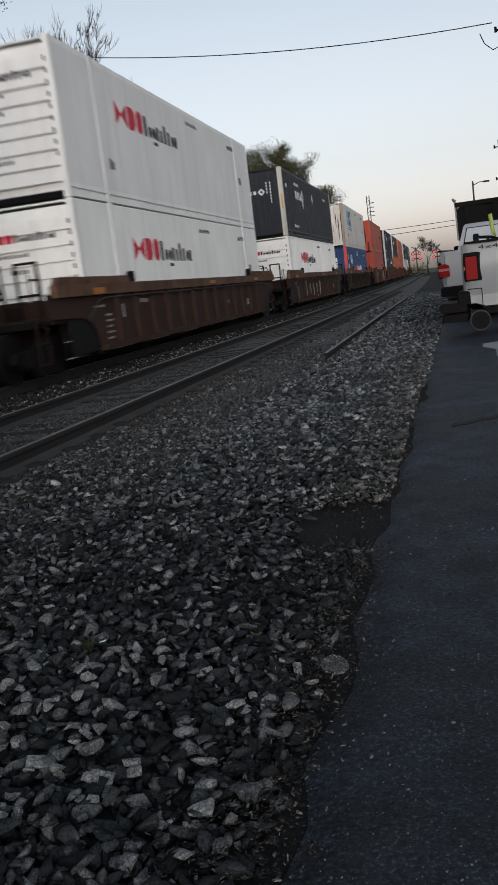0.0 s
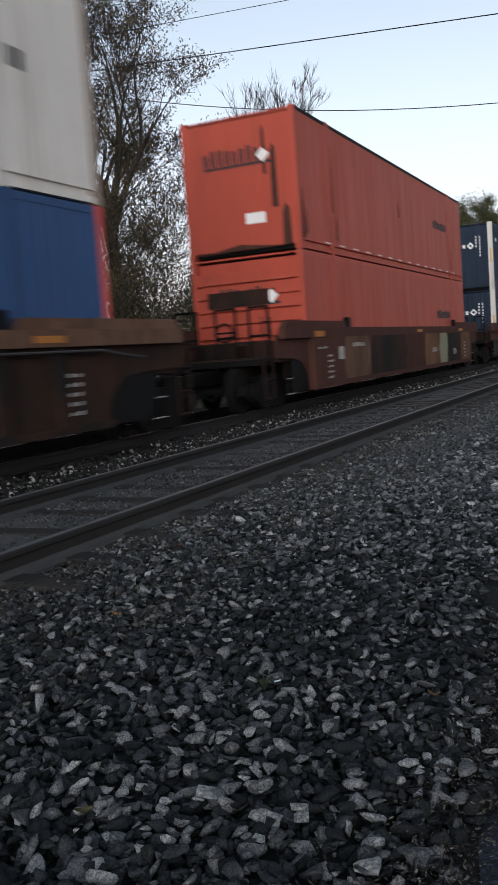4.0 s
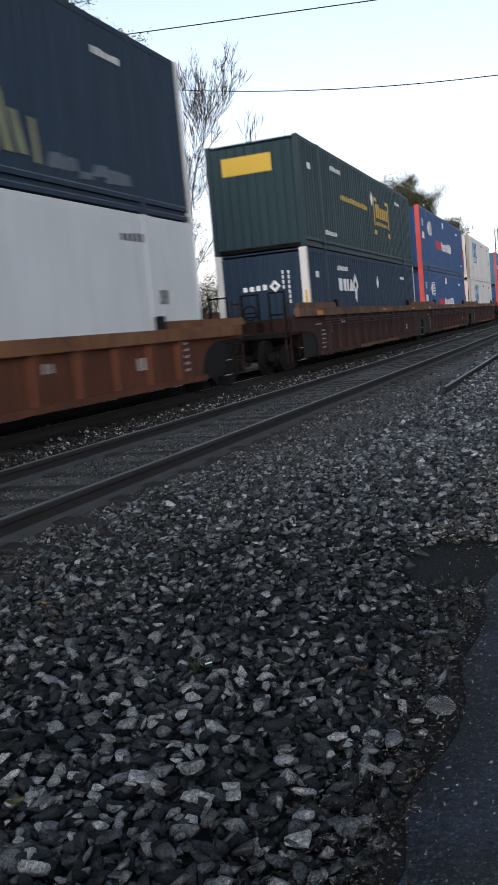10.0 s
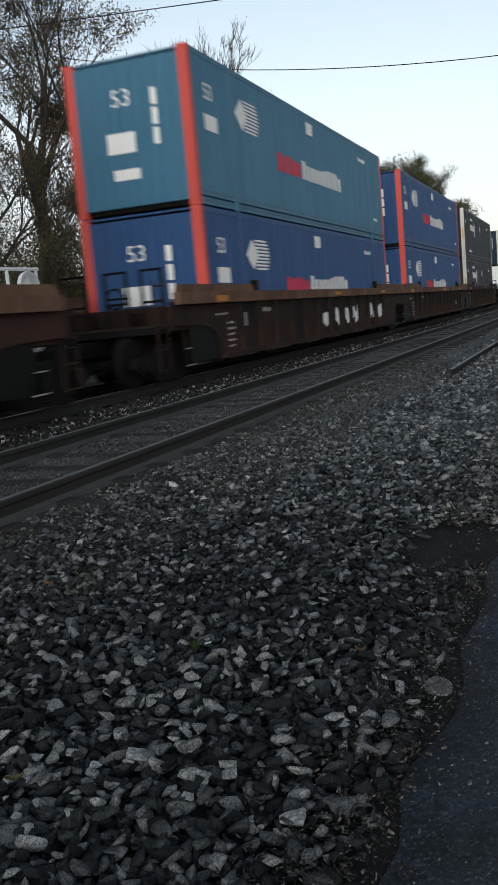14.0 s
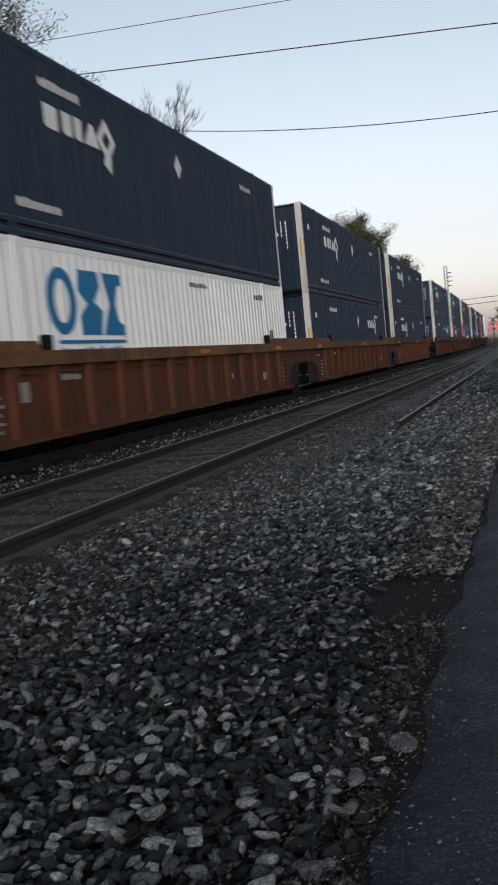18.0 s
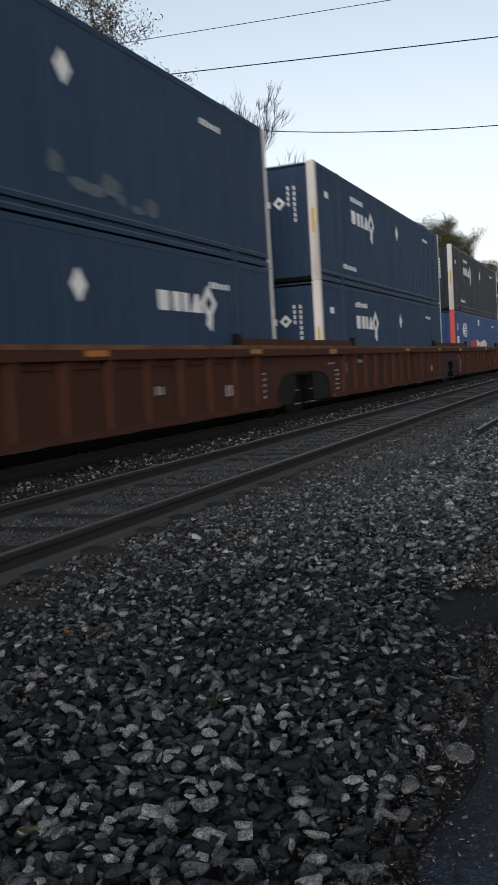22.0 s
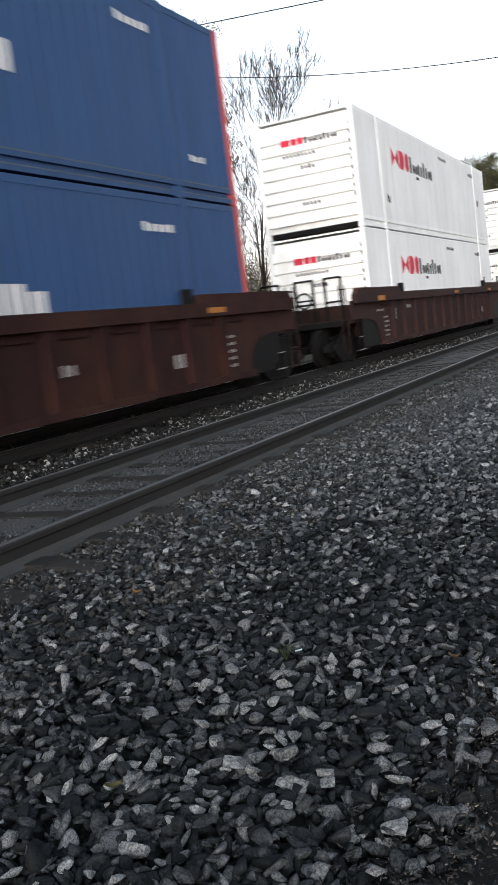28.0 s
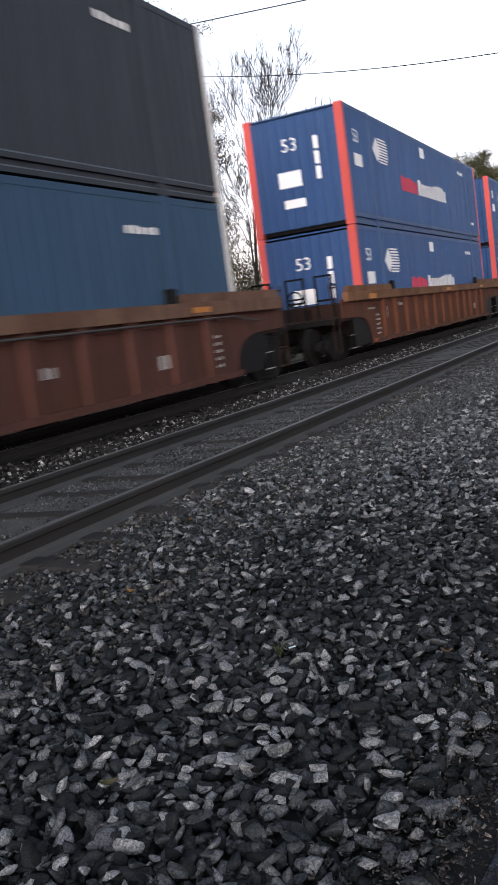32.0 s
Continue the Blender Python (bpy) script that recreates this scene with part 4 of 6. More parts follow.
WHITE_LOGO = [("logo", m_white_logo, M_MARKWHITE, "white blocks and a ring"), ("lettering", m_white_numbers, M_MARKWHITE, ""), ("end_lettering", m_white_end, M_MARKWHITE, ""), ("warning_strip", m_yellow_strip, M_MARKYEL, "faded yellow strip")]
WHITE_LOW = [("logo", m_white_logo_far, M_MARKWHITE, "white blocks and a ring")] + WHITE_LOGO[1:]
GLOBE = [("globe_mark", m_globe, M_MARKWHITE, "white stripes"), ("logo", m_red_word, M_MARKRED, "red bars"), ("logo", m_white_word, M_MARKWHITE, "white bars"), ("lettering", m_squares, M_MARKWHITE, "")]
BOLD = [("logo", m_bold_blue, M_MARKBLUE, "bold blue blocks"), ("end_logo", m_bold_end, M_MARKPALE, "bleached blue"), ("lettering", m_small_bars, M_MARKBLACK, "")]

STYLES = {
    "white": lambda: container("white smooth-sided container with a crimson and grey logo", M_WHITE, side="flat", front="ribbed", marks=RED_WHITE),
    "whitecorr": lambda: container("white corrugated container with a crimson and grey logo", M_WHITE, front="ribbed", marks=RED_WHITE),
    "plainwhite": lambda: container("plain grey-white smooth-sided container with ribbed end", M_GREYWHITE, side="flat", front="ribbed", marks=[("lettering", m_small_bars, M_MARKBLACK, "")]),
    "black": lambda: container("charcoal corrugated container with white corner posts", M_BLACKP, M_POSTWHITE, marks=WHITE_LOGO + [("placard", m_diamond, M_MARKTAN, "tan square placard")]),
    "blacklow": lambda: container("charcoal corrugated container with white posts and low logo", M_BLACKP, M_POSTWHITE, marks=WHITE_LOW),
    "navy": lambda: container("navy corrugated container with white corner posts", M_NAVY, M_POSTWHITE, marks=WHITE_LOGO),
    "navylow": lambda: container("navy corrugated container with white posts and low logo", M_NAVY, M_POSTWHITE, marks=WHITE_LOW + [("placard", m_diamond, M_MARKTAN, "tan square placard")]),
    "steelblue": lambda: container("steel-blue corrugated container with white corner posts", M_STEELBLUE, M_POSTWHITE, marks=WHITE_LOGO),
    "deepblue": lambda: container("deep blue corrugated container with white corner posts", M_DEEPBLUE, M_POSTWHITE, marks=WHITE_LOGO),
    "deepbluelow": lambda: container("deep blue corrugated container with white posts and low logo", M_DEEPBLUE, M_POSTWHITE, marks=WHITE_LOW),
    "navytag": lambda: container("navy corrugated container with a sprayed tag and white posts", M_NAVY, M_POSTWHITE, marks=WHITE_LOGO + [("placard", m_diamond, M_MARKTAN, "tan square placard"), ("sprayed_tag", m_scrawl, M_MARKHAZE, "faded yellow-grey spray paint"), ("sprayed_smear", m_smear_far, M_SMEAR_GLINT, "washed-out grey spray paint")]),
    "navysmear": lambda: container("navy corrugated container with a washed-out sprayed smear", M_DEEPBLUE, M_POSTWHITE, marks=WHITE_LOGO + [("sprayed_smear", m_smear, M_SMEAR_GLINT, "washed-out grey spray paint")]),
    "blue": lambda: add_53(container("blue corrugated container with red corner posts", M_BLUE, M_POSTRED, marks=GLOBE)),
    "teal": lambda: add_53(container("faded teal-blue container with red corner posts", M_TEAL, M_POSTRED, marks=GLOBE)),
    "cream": lambda: container("stained cream smooth-sided container with a bold blue logo", M_CREAM, M_POSTSTAINED, side="flat", front="upright", marks=BOLD + [("rust_run", m_dark_stains, M_CAR["brown"], "brown stains")]),
    "whitebold": lambda: container("white corrugated container with a bold blue logo", M_WHITE, marks=BOLD),
    "green": lambda: container("dark green corrugated container with yellow logo", M_GREEN, marks=[("logo", m_yellow_box, M_MARKYEL, "yellow blocks"), ("end_panel", m_yellow_end, M_MARKYEL, "yellow panel"), ("lettering", m_white_numbers, M_MARKWHITE, "")]),
    "red": lambda: container("dull red smooth-sided container with white placards", M_RED, side="flat", front="plain", marks=[("placard", m_end_placards, M_MARKWHITE, ""), ("lettering", m_dark_word, M_MARKBLACK, ""), ("reflector_strip", m_reflectors, M_MARKWHITE, ""), ("rust_run", m_side_stains, M_CAR["oxide"], "dark rusty run"), ("rust_run", m_end_stains, M_CAR["oxide"], "dark rusty run"), ("roof_edge", m_roof_edge, M_BLACK, "dark grey edge strip")]),
    "redrib": lambda: container("dull red smooth-sided container with ribbed end", M_RED, side="flat", front="ribbed", marks=[("name_plate", m_dark_plate, M_CAR["dark"], "dark plate"), ("placard", m_end_placards, M_MARKWHITE, ""), ("lettering", m_dark_word, M_MARKBLACK, "")]),
    "orangered": lambda: container("scuffed orange-red smooth-sided container with ribbed end", M_ORANGERED, side="flat", front="ribbed", marks=[("placard", m_end_placards, M_MARKWHITE, ""), ("lettering", m_dark_word, M_MARKBLACK, ""), ("worn_post", m_worn_posts, M_MARKTAN, "paint worn to tan")]),
    "orange": lambda: container("orange smooth-sided container with ribbed end", M_ORANGE, side="flat", front="ribbed", marks=[("lettering", m_dark_word, M_MARKBLACK, ""), ("reflector_strip", m_reflectors, M_MARKWHITE, "")]),
}

# ---- well cars
SIDE_X = 1.35


def c_side(g, s, drop=0.0, out=0.0):
    """One side of the well, cut away in an arch over each truck. drop: how much lower its top lies; out: how much longer it reaches."""
    arch = [(7.75, 0.46), (7.78, 0.66), (7.88, 0.84), (8.04, 0.98), (8.28, 1.08), (8.65, 1.13), (9.9, 1.16), (9.9, 1.58 - drop)]
    arch = [(min(9.9, y + out), z) for y, z in arch]
    g.prism([(-y, z) for y, z in arch[::-1]][1:] + arch + [(-9.9, 1.58 - drop)], "x", *sorted((s * (SIDE_X - 0.02), s * SIDE_X)))


def c_truck_frame(g, s):
    pts = [(-1.25, 0.52), (-1.1, 0.42), (-0.72, 0.42), (-0.45, 0.24), (0.45, 0.24), (0.72, 0.42), (1.1, 0.42), (1.25, 0.52), (1.2, 0.68), (0.7, 0.72), (0.4, 0.86), (-0.4, 0.86), (-0.7, 0.72), (-1.2, 0.68)]
    g.prism(pts, "x", *sorted((s * 0.93, s * 1.06)))
    for y in (-0.89, 0.89):
        g.disc("x", (y, 0.56), 0.13, *sorted((s * 1.0, s * 1.14)), 10)
    for y in (-0.2, 0.0, 0.2):
        g.box(*sorted((s * 0.98, s * 1.09)), y - 0.07, y + 0.07, 0.3, 0.7)


def c_wheelset(g):
    for s in (-1, 1):
        g.disc("x", (0, 0.173 + 0.42), 0.42, *sorted((s * 0.70, s * 0.82)), 24)
        g.disc("x", (0, 0.173 + 0.42), 0.45, *sorted((s * 0.675, s * 0.70)), 24)
        g.disc("x", (0, 0.173 + 0.42), 0.3, *sorted((s * 0.82, s * 0.835)), 20, 0.13)
        g.disc("x", (0, 0.173 + 0.42), 0.12, *sorted((s * 0.82, s * 0.86)), 12)
    g.tube([(-0.7, 0, 0.593), (0.7, 0, 0.593)], 0.08, 8)


def c_truck_bolster(g):
    g.box(-1.05, 1.05, -0.22, 0.22, 0.55, 0.82)
    g.box(-0.3, 0.3, -0.3, 0.3, 0.82, 1.0)


def c_end(g, s):
    """The deck over a truck, with its sill and bulkhead."""
    y0, y1 = sorted((s * 8.35, s * 9.7))
    g.box(-1.28, 1.28, y0, y1, 1.08, 1.2)
    g.box(-0.35, 0.35, y0, y1, 0.78, 1.08)
    a, b = sorted((s * 8.32, s * 8.42))
    g.box(-1.3, 1.3, a, b, 0.62, 1.52)
    for x in (-1.0, 0.0, 1.0):
        a, b = sorted((s * 8.42, s * 9.0))
        g.box(x - 0.05, x + 0.05, a, b, 1.2, 1.45)


def c_coupler(g, s):
    a, b = sorted((s * 9.7, s * 10.75))
    g.box(-1.2, 1.2, *sorted((s * 9.7, s * 10.3)), 1.05, 1.17)
    g.box(-0.18, 0.18, a, b, 0.74, 1.0)
    g.box(-0.13, 0.16, *sorted((s * 10.7, s * 11.6)), 0.76, 0.96)
    g.tube([(0.5, s * 10.3, 0.8), (0.45, s * 10.9, 0.45), (0.4, s * 11.5, 0.62)], 0.03, 6)


def c_stirrup_hanger(g, s):
    for sx in (-1, 1):
        for y in (s * 8.95, s * 9.35):
            g.tube([(sx * 1.3, y, 0.42), (sx * 1.3, y, 1.1)], 0.014, 5)


def c_stirrup(g, s):
    """Worn two-rung steps hung under the corners of one end."""
    for sx in (-1, 1):
        for z in (0.44, 0.74):
            g.box(*sorted((sx * 1.28, sx * 1.32)), *sorted((s * 8.96, s * 9.34)), z - 0.008, z + 0.008)


def c_steps(g, s):
    """End ladder and grab irons on the camera's side and its opposite."""
    for sx in (-1, 1):
        for x in (sx * 1.24,):
            for y in (s * 9.85, s * 10.25):
                g.tube([(x, y, 0.4), (x, y, 1.95)], 0.016, 5)
            for k in range(5):
                z = 0.42 + k * 0.36
                g.tube([(x, s * 9.85, z), (x, s * 10.25, z)], 0.016, 5)
    g.tube([(-1.2, s * 10.28, 1.5), (1.2, s * 10.28, 1.5)], 0.014, 5)


def c_brake_stand(g, s):
    for x in (-1.02, -0.55, -0.12, 0.32, 0.62, 1.02):
        g.tube([(x, s * 9.45, 1.1), (x, s * 9.45, 2.2)], 0.032, 6)
    for a, b in ((-1.02, -0.55), (0.62, 1.02), (-0.12, 0.32)):
        for z in (1.62, 2.18):
            g.tube([(a, s * 9.45, z), (b, s * 9.45, z)], 0.026, 6)
    g.disc("y", (0.1, 1.72), 0.2, *sorted((s * 9.5, s * 9.53)), 16, 0.16)
    g.box(-0.1, 0.3, *sorted((s * 9.47, s * 9.5)), 1.70, 1.74)


def c_brake_post(g):
    """The frame that carries the hand brake: two posts, a deep head and a middle rail."""
    for x in (-0.98, -0.22):
        g.box(x, x + 0.14, -9.4, -9.26, 1.1, 2.5)
    g.chamfered(-1.02, -0.04, -9.44, -9.22, 2.5, 2.76, 0.03)
    g.box(-0.84, -0.22, -9.38, -9.28, 1.95, 2.1)
    g.chamfered(-0.72, -0.36, -9.44, -9.38, 2.1, 2.42, 0.02)


def m_car_orange(g):
    for y, z in ((-8.1, 1.535), (0.4, 1.57), (6.2, 1.57)):
        g.box(1.472, 1.478, y, y + 0.58, z, 1.655)


def m_car_white(g, f=1.462):
    g.box(f, f + 0.004, -6.62, -6.28, 1.02, 1.3)
    bars(g, -5.6, 1.28, 0.9, 0.1, 6, 71, f)
    bars(g, 5.2, 0.8, 0.5, 0.2, 3, 72, f)
    bars(g, 2.2, 0.95, 0.6, 0.14, 4, 73, f)
    for k in range(5):
        bars(g, -7.35, 0.64 + 0.115 * k, 0.42 if k % 2 else 0.34, 0.045, 3, 80 + k, f)
        bars(g, 6.95, 0.66 + 0.12 * k, 0.3, 0.05, 2, 90 + k, f)
    bars(g, -7.9, 1.28, 0.6, 0.05, 3, 96, f)


def stroke(g, line, wide, x0, x1):
    """A sprayed line of even width along points of (y, z), tapering at its ends."""
    left, right = [], []
    n = len(line) - 1
    for i, (y, z) in enumerate(line):
        (a, b), (c, d) = line[max(0, i - 1)], line[min(n, i + 1)]
        long = math.hypot(c - a, d - b) or 1.0
        k = 0.5 * wide * (0.5 if i in (0, n) else 1.0) / long
        left.append((y - (d - b) * k, z + (c - a) * k))
        right.append((y + (d - b) * k, z - (c - a) * k))
    m = len(left)
    verts = [(x, y, z) for x in (x0, x1) for y, z in left + right[::-1]]
    faces = [(2 * m + i, 2 * m + i + 1, 4 * m - 2 - i, 4 * m - 1 - i) for i in range(m - 1)]
    faces += [(i, (i + 1) % (2 * m), 2 * m + (i + 1) % (2 * m), 2 * m + i) for i in range(2 * m)]
    g.add(verts, faces)


def m_car_tag(g):
    """Overlapping loops, hooks and slashes of spray paint, thickest towards the back of the car."""
    r = random.Random(12)
    for i in range(22):
        y, z = -5.2 + i * 0.245, 0.98 + r.uniform(-0.14, 0.14)
        ry, rz, start, turn = r.uniform(0.1, 0.24), r.uniform(0.16, 0.32), r.uniform(0, 360), r.choice((-1, 1)) * r.uniform(190, 330)
        if i % 3 == 2:
            lean = r.uniform(-0.22, 0.22)
            line = [(y + lean * (q / 5 - 0.5) + 0.05 * math.sin(q), z + 0.62 * (q / 5 - 0.5)) for q in range(6)]
        else:
            line = [(y + ry * math.cos(radians(start + turn * q / 11)) + 0.012 * q, z + rz * math.sin(radians(start + turn * q / 11))) for q in range(12)]
        stroke(g, line, r.uniform(0.035, 0.075), SIDE_X + 0.002, SIDE_X + 0.0055 + 0.0005 * i)


def m_car_teal(g):
    pts = [(0.3, 0.56), (4.3, 0.56), (4.7, 0.95), (4.4, 1.3), (4.65, 1.52), (3.4, 1.56), (2.8, 1.5), (1.8, 1.57), (0.7, 1.5), (0.05, 1.2), (0.5, 0.9)]
    g.prism(pts, "x", 1.462, 1.466)


def m_car_blots(g):
    r = random.Random(31)
    for y, w in ((-0.4, 0.5), (0.9, 0.6), (1.9, 0.4), (2.9, 0.75), (4.7, 0.6), (6.15, 0.7)):
        for k in range(3):
            a, z, h = y + w * (k - 1) * 0.36, 0.7 + 0.1 * abs(k - 1) + r.uniform(0, 0.06), r.uniform(0.3, 0.46)
            g.prism([(a, z + 0.06), (a + 0.12, z), (a + 0.3, z + 0.08), (a + 0.34, z + h * 0.6), (a + 0.2, z + h), (a + 0.04, z + h * 0.9)], "x", SIDE_X + 0.002, SIDE_X + 0.005 + 0.0006 * k)


def m_car_patch(g, y0, y1, k):
    g.prism([(y0 + 0.05, 0.57), (y1 - 0.1, 0.57), (y1 + 0.06, 1.1), (y1 - 0.04, 1.565), (y0 + 0.12, 1.565), (y0 - 0.05, 1.0)], "x", 1.4605, 1.463 + 0.0004 * k)


def m_car_teal_strokes(g):
    r = random.Random(81)
    for i in range(11):
        y, z, k = 0.6 + i * 0.35, 0.72 + r.uniform(0, 0.2), r.uniform(-0.25, 0.25)
        h = r.uniform(0.3, 0.6)
        g.prism([(y, z), (y + 0.08, z), (y + 0.08 + k, z + h), (y + k, z + h)], "x", 1.4665, 1.469 + 0.0004 * i)


def well_car(label, color, ends=("coupler", "coupler"), chord=None, tall=False, tag=""):
    """A double-stack well car or one well of an articulated set."""
    c = thing("well_car", label, "rail car", group="cars of the train")
    m, mc = M_CAR[color], M_CAR[("chord" if color == "rust" else "russet" if color == "russet" else "dusty") if chord else color]
    drop = 0.3 if tag == "low" else 0.0
    out = 0.45 if tag == "high" else 0.0
    for s in (-1, 1):
        child("side_wall", shared(f"car_side_{s}_{drop}_{out}", m, lambda g: c_side(g, s, drop, out)), c)
        child("top_chord", shared(f"car_chord_{s}_{drop}", mc, lambda g: g.box(*sorted((s * 1.33, s * 1.47)), -9.7, 9.7, 1.52 - drop, 1.73 - drop)), c)
        if color == "russet" and chord:
            child("worn_edge", shared(f"car_edge_{s}", M_CAR["chord"], lambda g: g.box(*sorted((s * 1.325, s * 1.476)), -9.65, 9.65, 1.665, 1.735)), c, None, "tan worn edge")
        child("bottom_chord", shared(f"car_low_{s}_{out}", m, lambda g: g.box(*sorted((s * 1.36, s * 1.46)), -7.74 - out, 7.74 + out, 0.45, 0.55)), c)
        for e in (-1, 1):
            # added black plates close the arches, hiding the box behind them
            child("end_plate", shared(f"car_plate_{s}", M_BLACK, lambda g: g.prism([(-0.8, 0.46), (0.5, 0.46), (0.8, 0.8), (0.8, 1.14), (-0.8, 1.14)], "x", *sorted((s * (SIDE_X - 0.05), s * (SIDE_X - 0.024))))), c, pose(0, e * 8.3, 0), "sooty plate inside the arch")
        rib = shared(f"car_rib_{s}_{drop}", m, lambda g: g.box(*sorted((s * SIDE_X, s * 1.44)), -0.1, 0.1, 0.55, 1.58 - drop))
        lip = shared(f"car_lip_{s}", m, lambda g: g.box(*sorted((s * SIDE_X, s * 1.40)), -0.26, 0.26, 1.41, 1.44))
        if not tall:
            for i in range(15):
                if 0 < i < 14:
                    child("rib", rib, c, pose(0, -7.84 + i * 1.12, 0))
                if i and not drop:
                    child("slot_lip", lip, c, pose(0, -8.40 + i * 1.12, 0))
        guide = shared(f"car_guide_{s}", mc, lambda g: g.prism([(-1.85, 1.73), (1.85, 1.73), (1.72, 1.87), (-1.72, 1.87)], "x", *sorted((s * 1.335, s * 1.455))))
        for e in (-1, 1):
            child("end_guide", guide, c, pose(0, e * (8.1 if drop else 7.1 if tag == "teal" and e > 0 else 7.8), -drop))
            child("guide_stop", shared(f"car_stop_{s}", M_BLACK, lambda g: g.chamfered(*sorted((s * 1.34, s * 1.45)), -0.11, 0.11, 1.735, 1.96, 0.02)), c, pose(0, e * (6.1 if drop else 5.72), -drop))
        if tall:
            child("high_side", shared(f"car_high_{s}_{out}", m, lambda g: g.box(*sorted((s * SIDE_X, s * 1.46)), -7.73 - out, 7.73 + out, 0.552, 1.58)), c)
    beam = shared("cross_beam", M_BLACK, lambda g: g.box(-1.36, 1.36, -0.25, 0.25, 0.40, 0.465))
    for y in (-7.6, -5.1, -2.5, 0, 2.5, 5.1, 7.6):
        child("cross_beam", beam, c, pose(0, y, 0))
    for s, kind in zip((-1, 1), ends):
        # darker than the car's paint: the shade around the trucks put into colour
        child("end_deck", shared(f"car_end_{s}", M_CAR["dark"], lambda g: c_end(g, s)), c, None, "sooty end deck")
        if kind == "coupler":
            child("coupler", shared(f"car_coupler_{s}", M_BLACK, lambda g: c_coupler(g, s)), c)
            child("end_ladder", shared(f"car_steps_{s}", M_CAR["dark"], lambda g: c_steps(g, s)), c)
        hanger = child("step_hanger", shared(f"car_hanger_{s}", M_BLACK, lambda g: c_stirrup_hanger(g, s)), c)
        hanger["kind"] = "stuff"
        child("stirrup_step", shared(f"car_stirrup_{s}", M_STENCIL, lambda g: c_stirrup(g, s)), hanger, None, "pale worn steps")["kind"] = "stuff"
        if kind == "coupler" and s < 0:
            child("end_railing", shared(f"car_brake_{s}", M_BLACK, lambda g: c_brake_stand(g, s)), c)
            if color == "maroon":
                child("brake_frame", shared("car_brake_post", m, c_brake_post), c)
        if kind != "bare":
            y = s * (9.55 if kind == "coupler" else 9.72)
            tr = child("truck", shared("truck_bolster", M_BLACK, c_truck_bolster), c, pose(0, y, 0))
            for k in (-1, 1):
                child("side_frame", shared(f"truck_frame_{k}", M_BLACK, lambda g: c_truck_frame(g, k)), tr)
                child("wheelset", shared("wheelset", M_WHEEL, c_wheelset), tr, pose(0, k * 0.89, 0))
    if color == "plum" and chord:
        for s in (-1, 1):
            for k, z in enumerate((1.40, 1.34, 1.26)):
                child("air_pipe", shared(f"brake_pipe_{s}_{k}", M_RAILFOOT, lambda g: g.tube([(s * 1.462, -7.3, z), (s * 1.462, -1.0, z), (s * 1.462, 0.5, z + 0.015), (s * 1.462, 7.3, z + 0.02)], 0.012, 5)), c, None, "grey air pipe")
            child("sill_patch", shared(f"sill_patch_{s}", M_CAR["chord"], lambda g: g.box(*sorted((s * 1.46, s * 1.463)), -3.3, 3.0, 0.455, 0.546)), c, None, "sill worn to bare tan primer")
    if not tall and chord and ends == ("coupler", "coupler") and not drop:
        for s in (-1, 1):
            child("air_pipe", shared(f"air_pipe_{s}", M_RAILFOOT, lambda g: g.tube([(s * 1.455, -8.4, 1.10), (s * 1.465, -7.9, 1.40), (s * 1.465, -7.5, 1.46), (s * 1.465, 7.6, 1.46), (s * 1.465, 8.0, 1.40), (s * 1.455, 8.6, 1.34)], 0.016, 6)), c, None, "grey air pipe")
    if not drop:
        pieces("reflector", m_car_orange, M_MARKORANGE, c, "faded orange patch")
    mk = child("stencil", shared(f"car_white_{tall}", M_STENCIL, lambda g: m_car_white(g, 1.462 if tall else SIDE_X + 0.002)), c, None, "white stencil bars")
    mk["kind"] = "stuff"
    if tag == "white":
        pieces("sprayed_stroke", m_car_tag, M_STENCIL, c, "faded white spray paint")
    if tag == "blots":
        pieces("sprayed_blot", m_car_blots, M_MARKWHITE, c, "smeared white spray paint")
    if tag == "high":
        for k, (a, b, m_patch, words) in enumerate(((-6.2, -4.3, "dusty", "tan-brown"), (-4.2, -0.9, "dark", "sooty"), (-0.8, 1.2, "russet", "brown"), (1.3, 3.1, "chord", "tan"), (3.2, 4.3, "", "pale grey"), (4.4, 6.4, "dark", "sooty"), (6.5, 8.0, "chord", "tan"))):
            child("sprayed_patch", shared(f"car_patch_{k}", M_CAR[m_patch] if m_patch else M_MARKHAZE, lambda g: m_car_patch(g, a, b, k)), c, None, words + " painted patch")
    if tag == "teal":
        child("sprayed_tag", shared("car_teal", M_MARKTEAL, m_car_teal), c, None, "teal spray paint")
        child("sprayed_strokes", shared("car_teal_strokes", M_MARKPALE, m_car_teal_strokes), c, None, "pale sprayed strokes")["kind"] = "stuff"
    return c


CAR_LABEL = {
    "plum": "double-stack well car in dull plum-brown paint",
    "brown": "brown weathered well car with tan top rails",
    "rust": "rust-orange ribbed well car",
    "russet": "dark rust-brown ribbed well car with tan top rails",
    "oxide": "red-brown ribbed well car",
    "maroon": "dull maroon ribbed well car",
    "dark": "dark sooty ribbed well car with tan top rails",
}
SINGLE, FIRST, MID, LAST = ("coupler", "coupler"), ("coupler", "joint"), ("bare", "joint"), ("bare", "coupler")
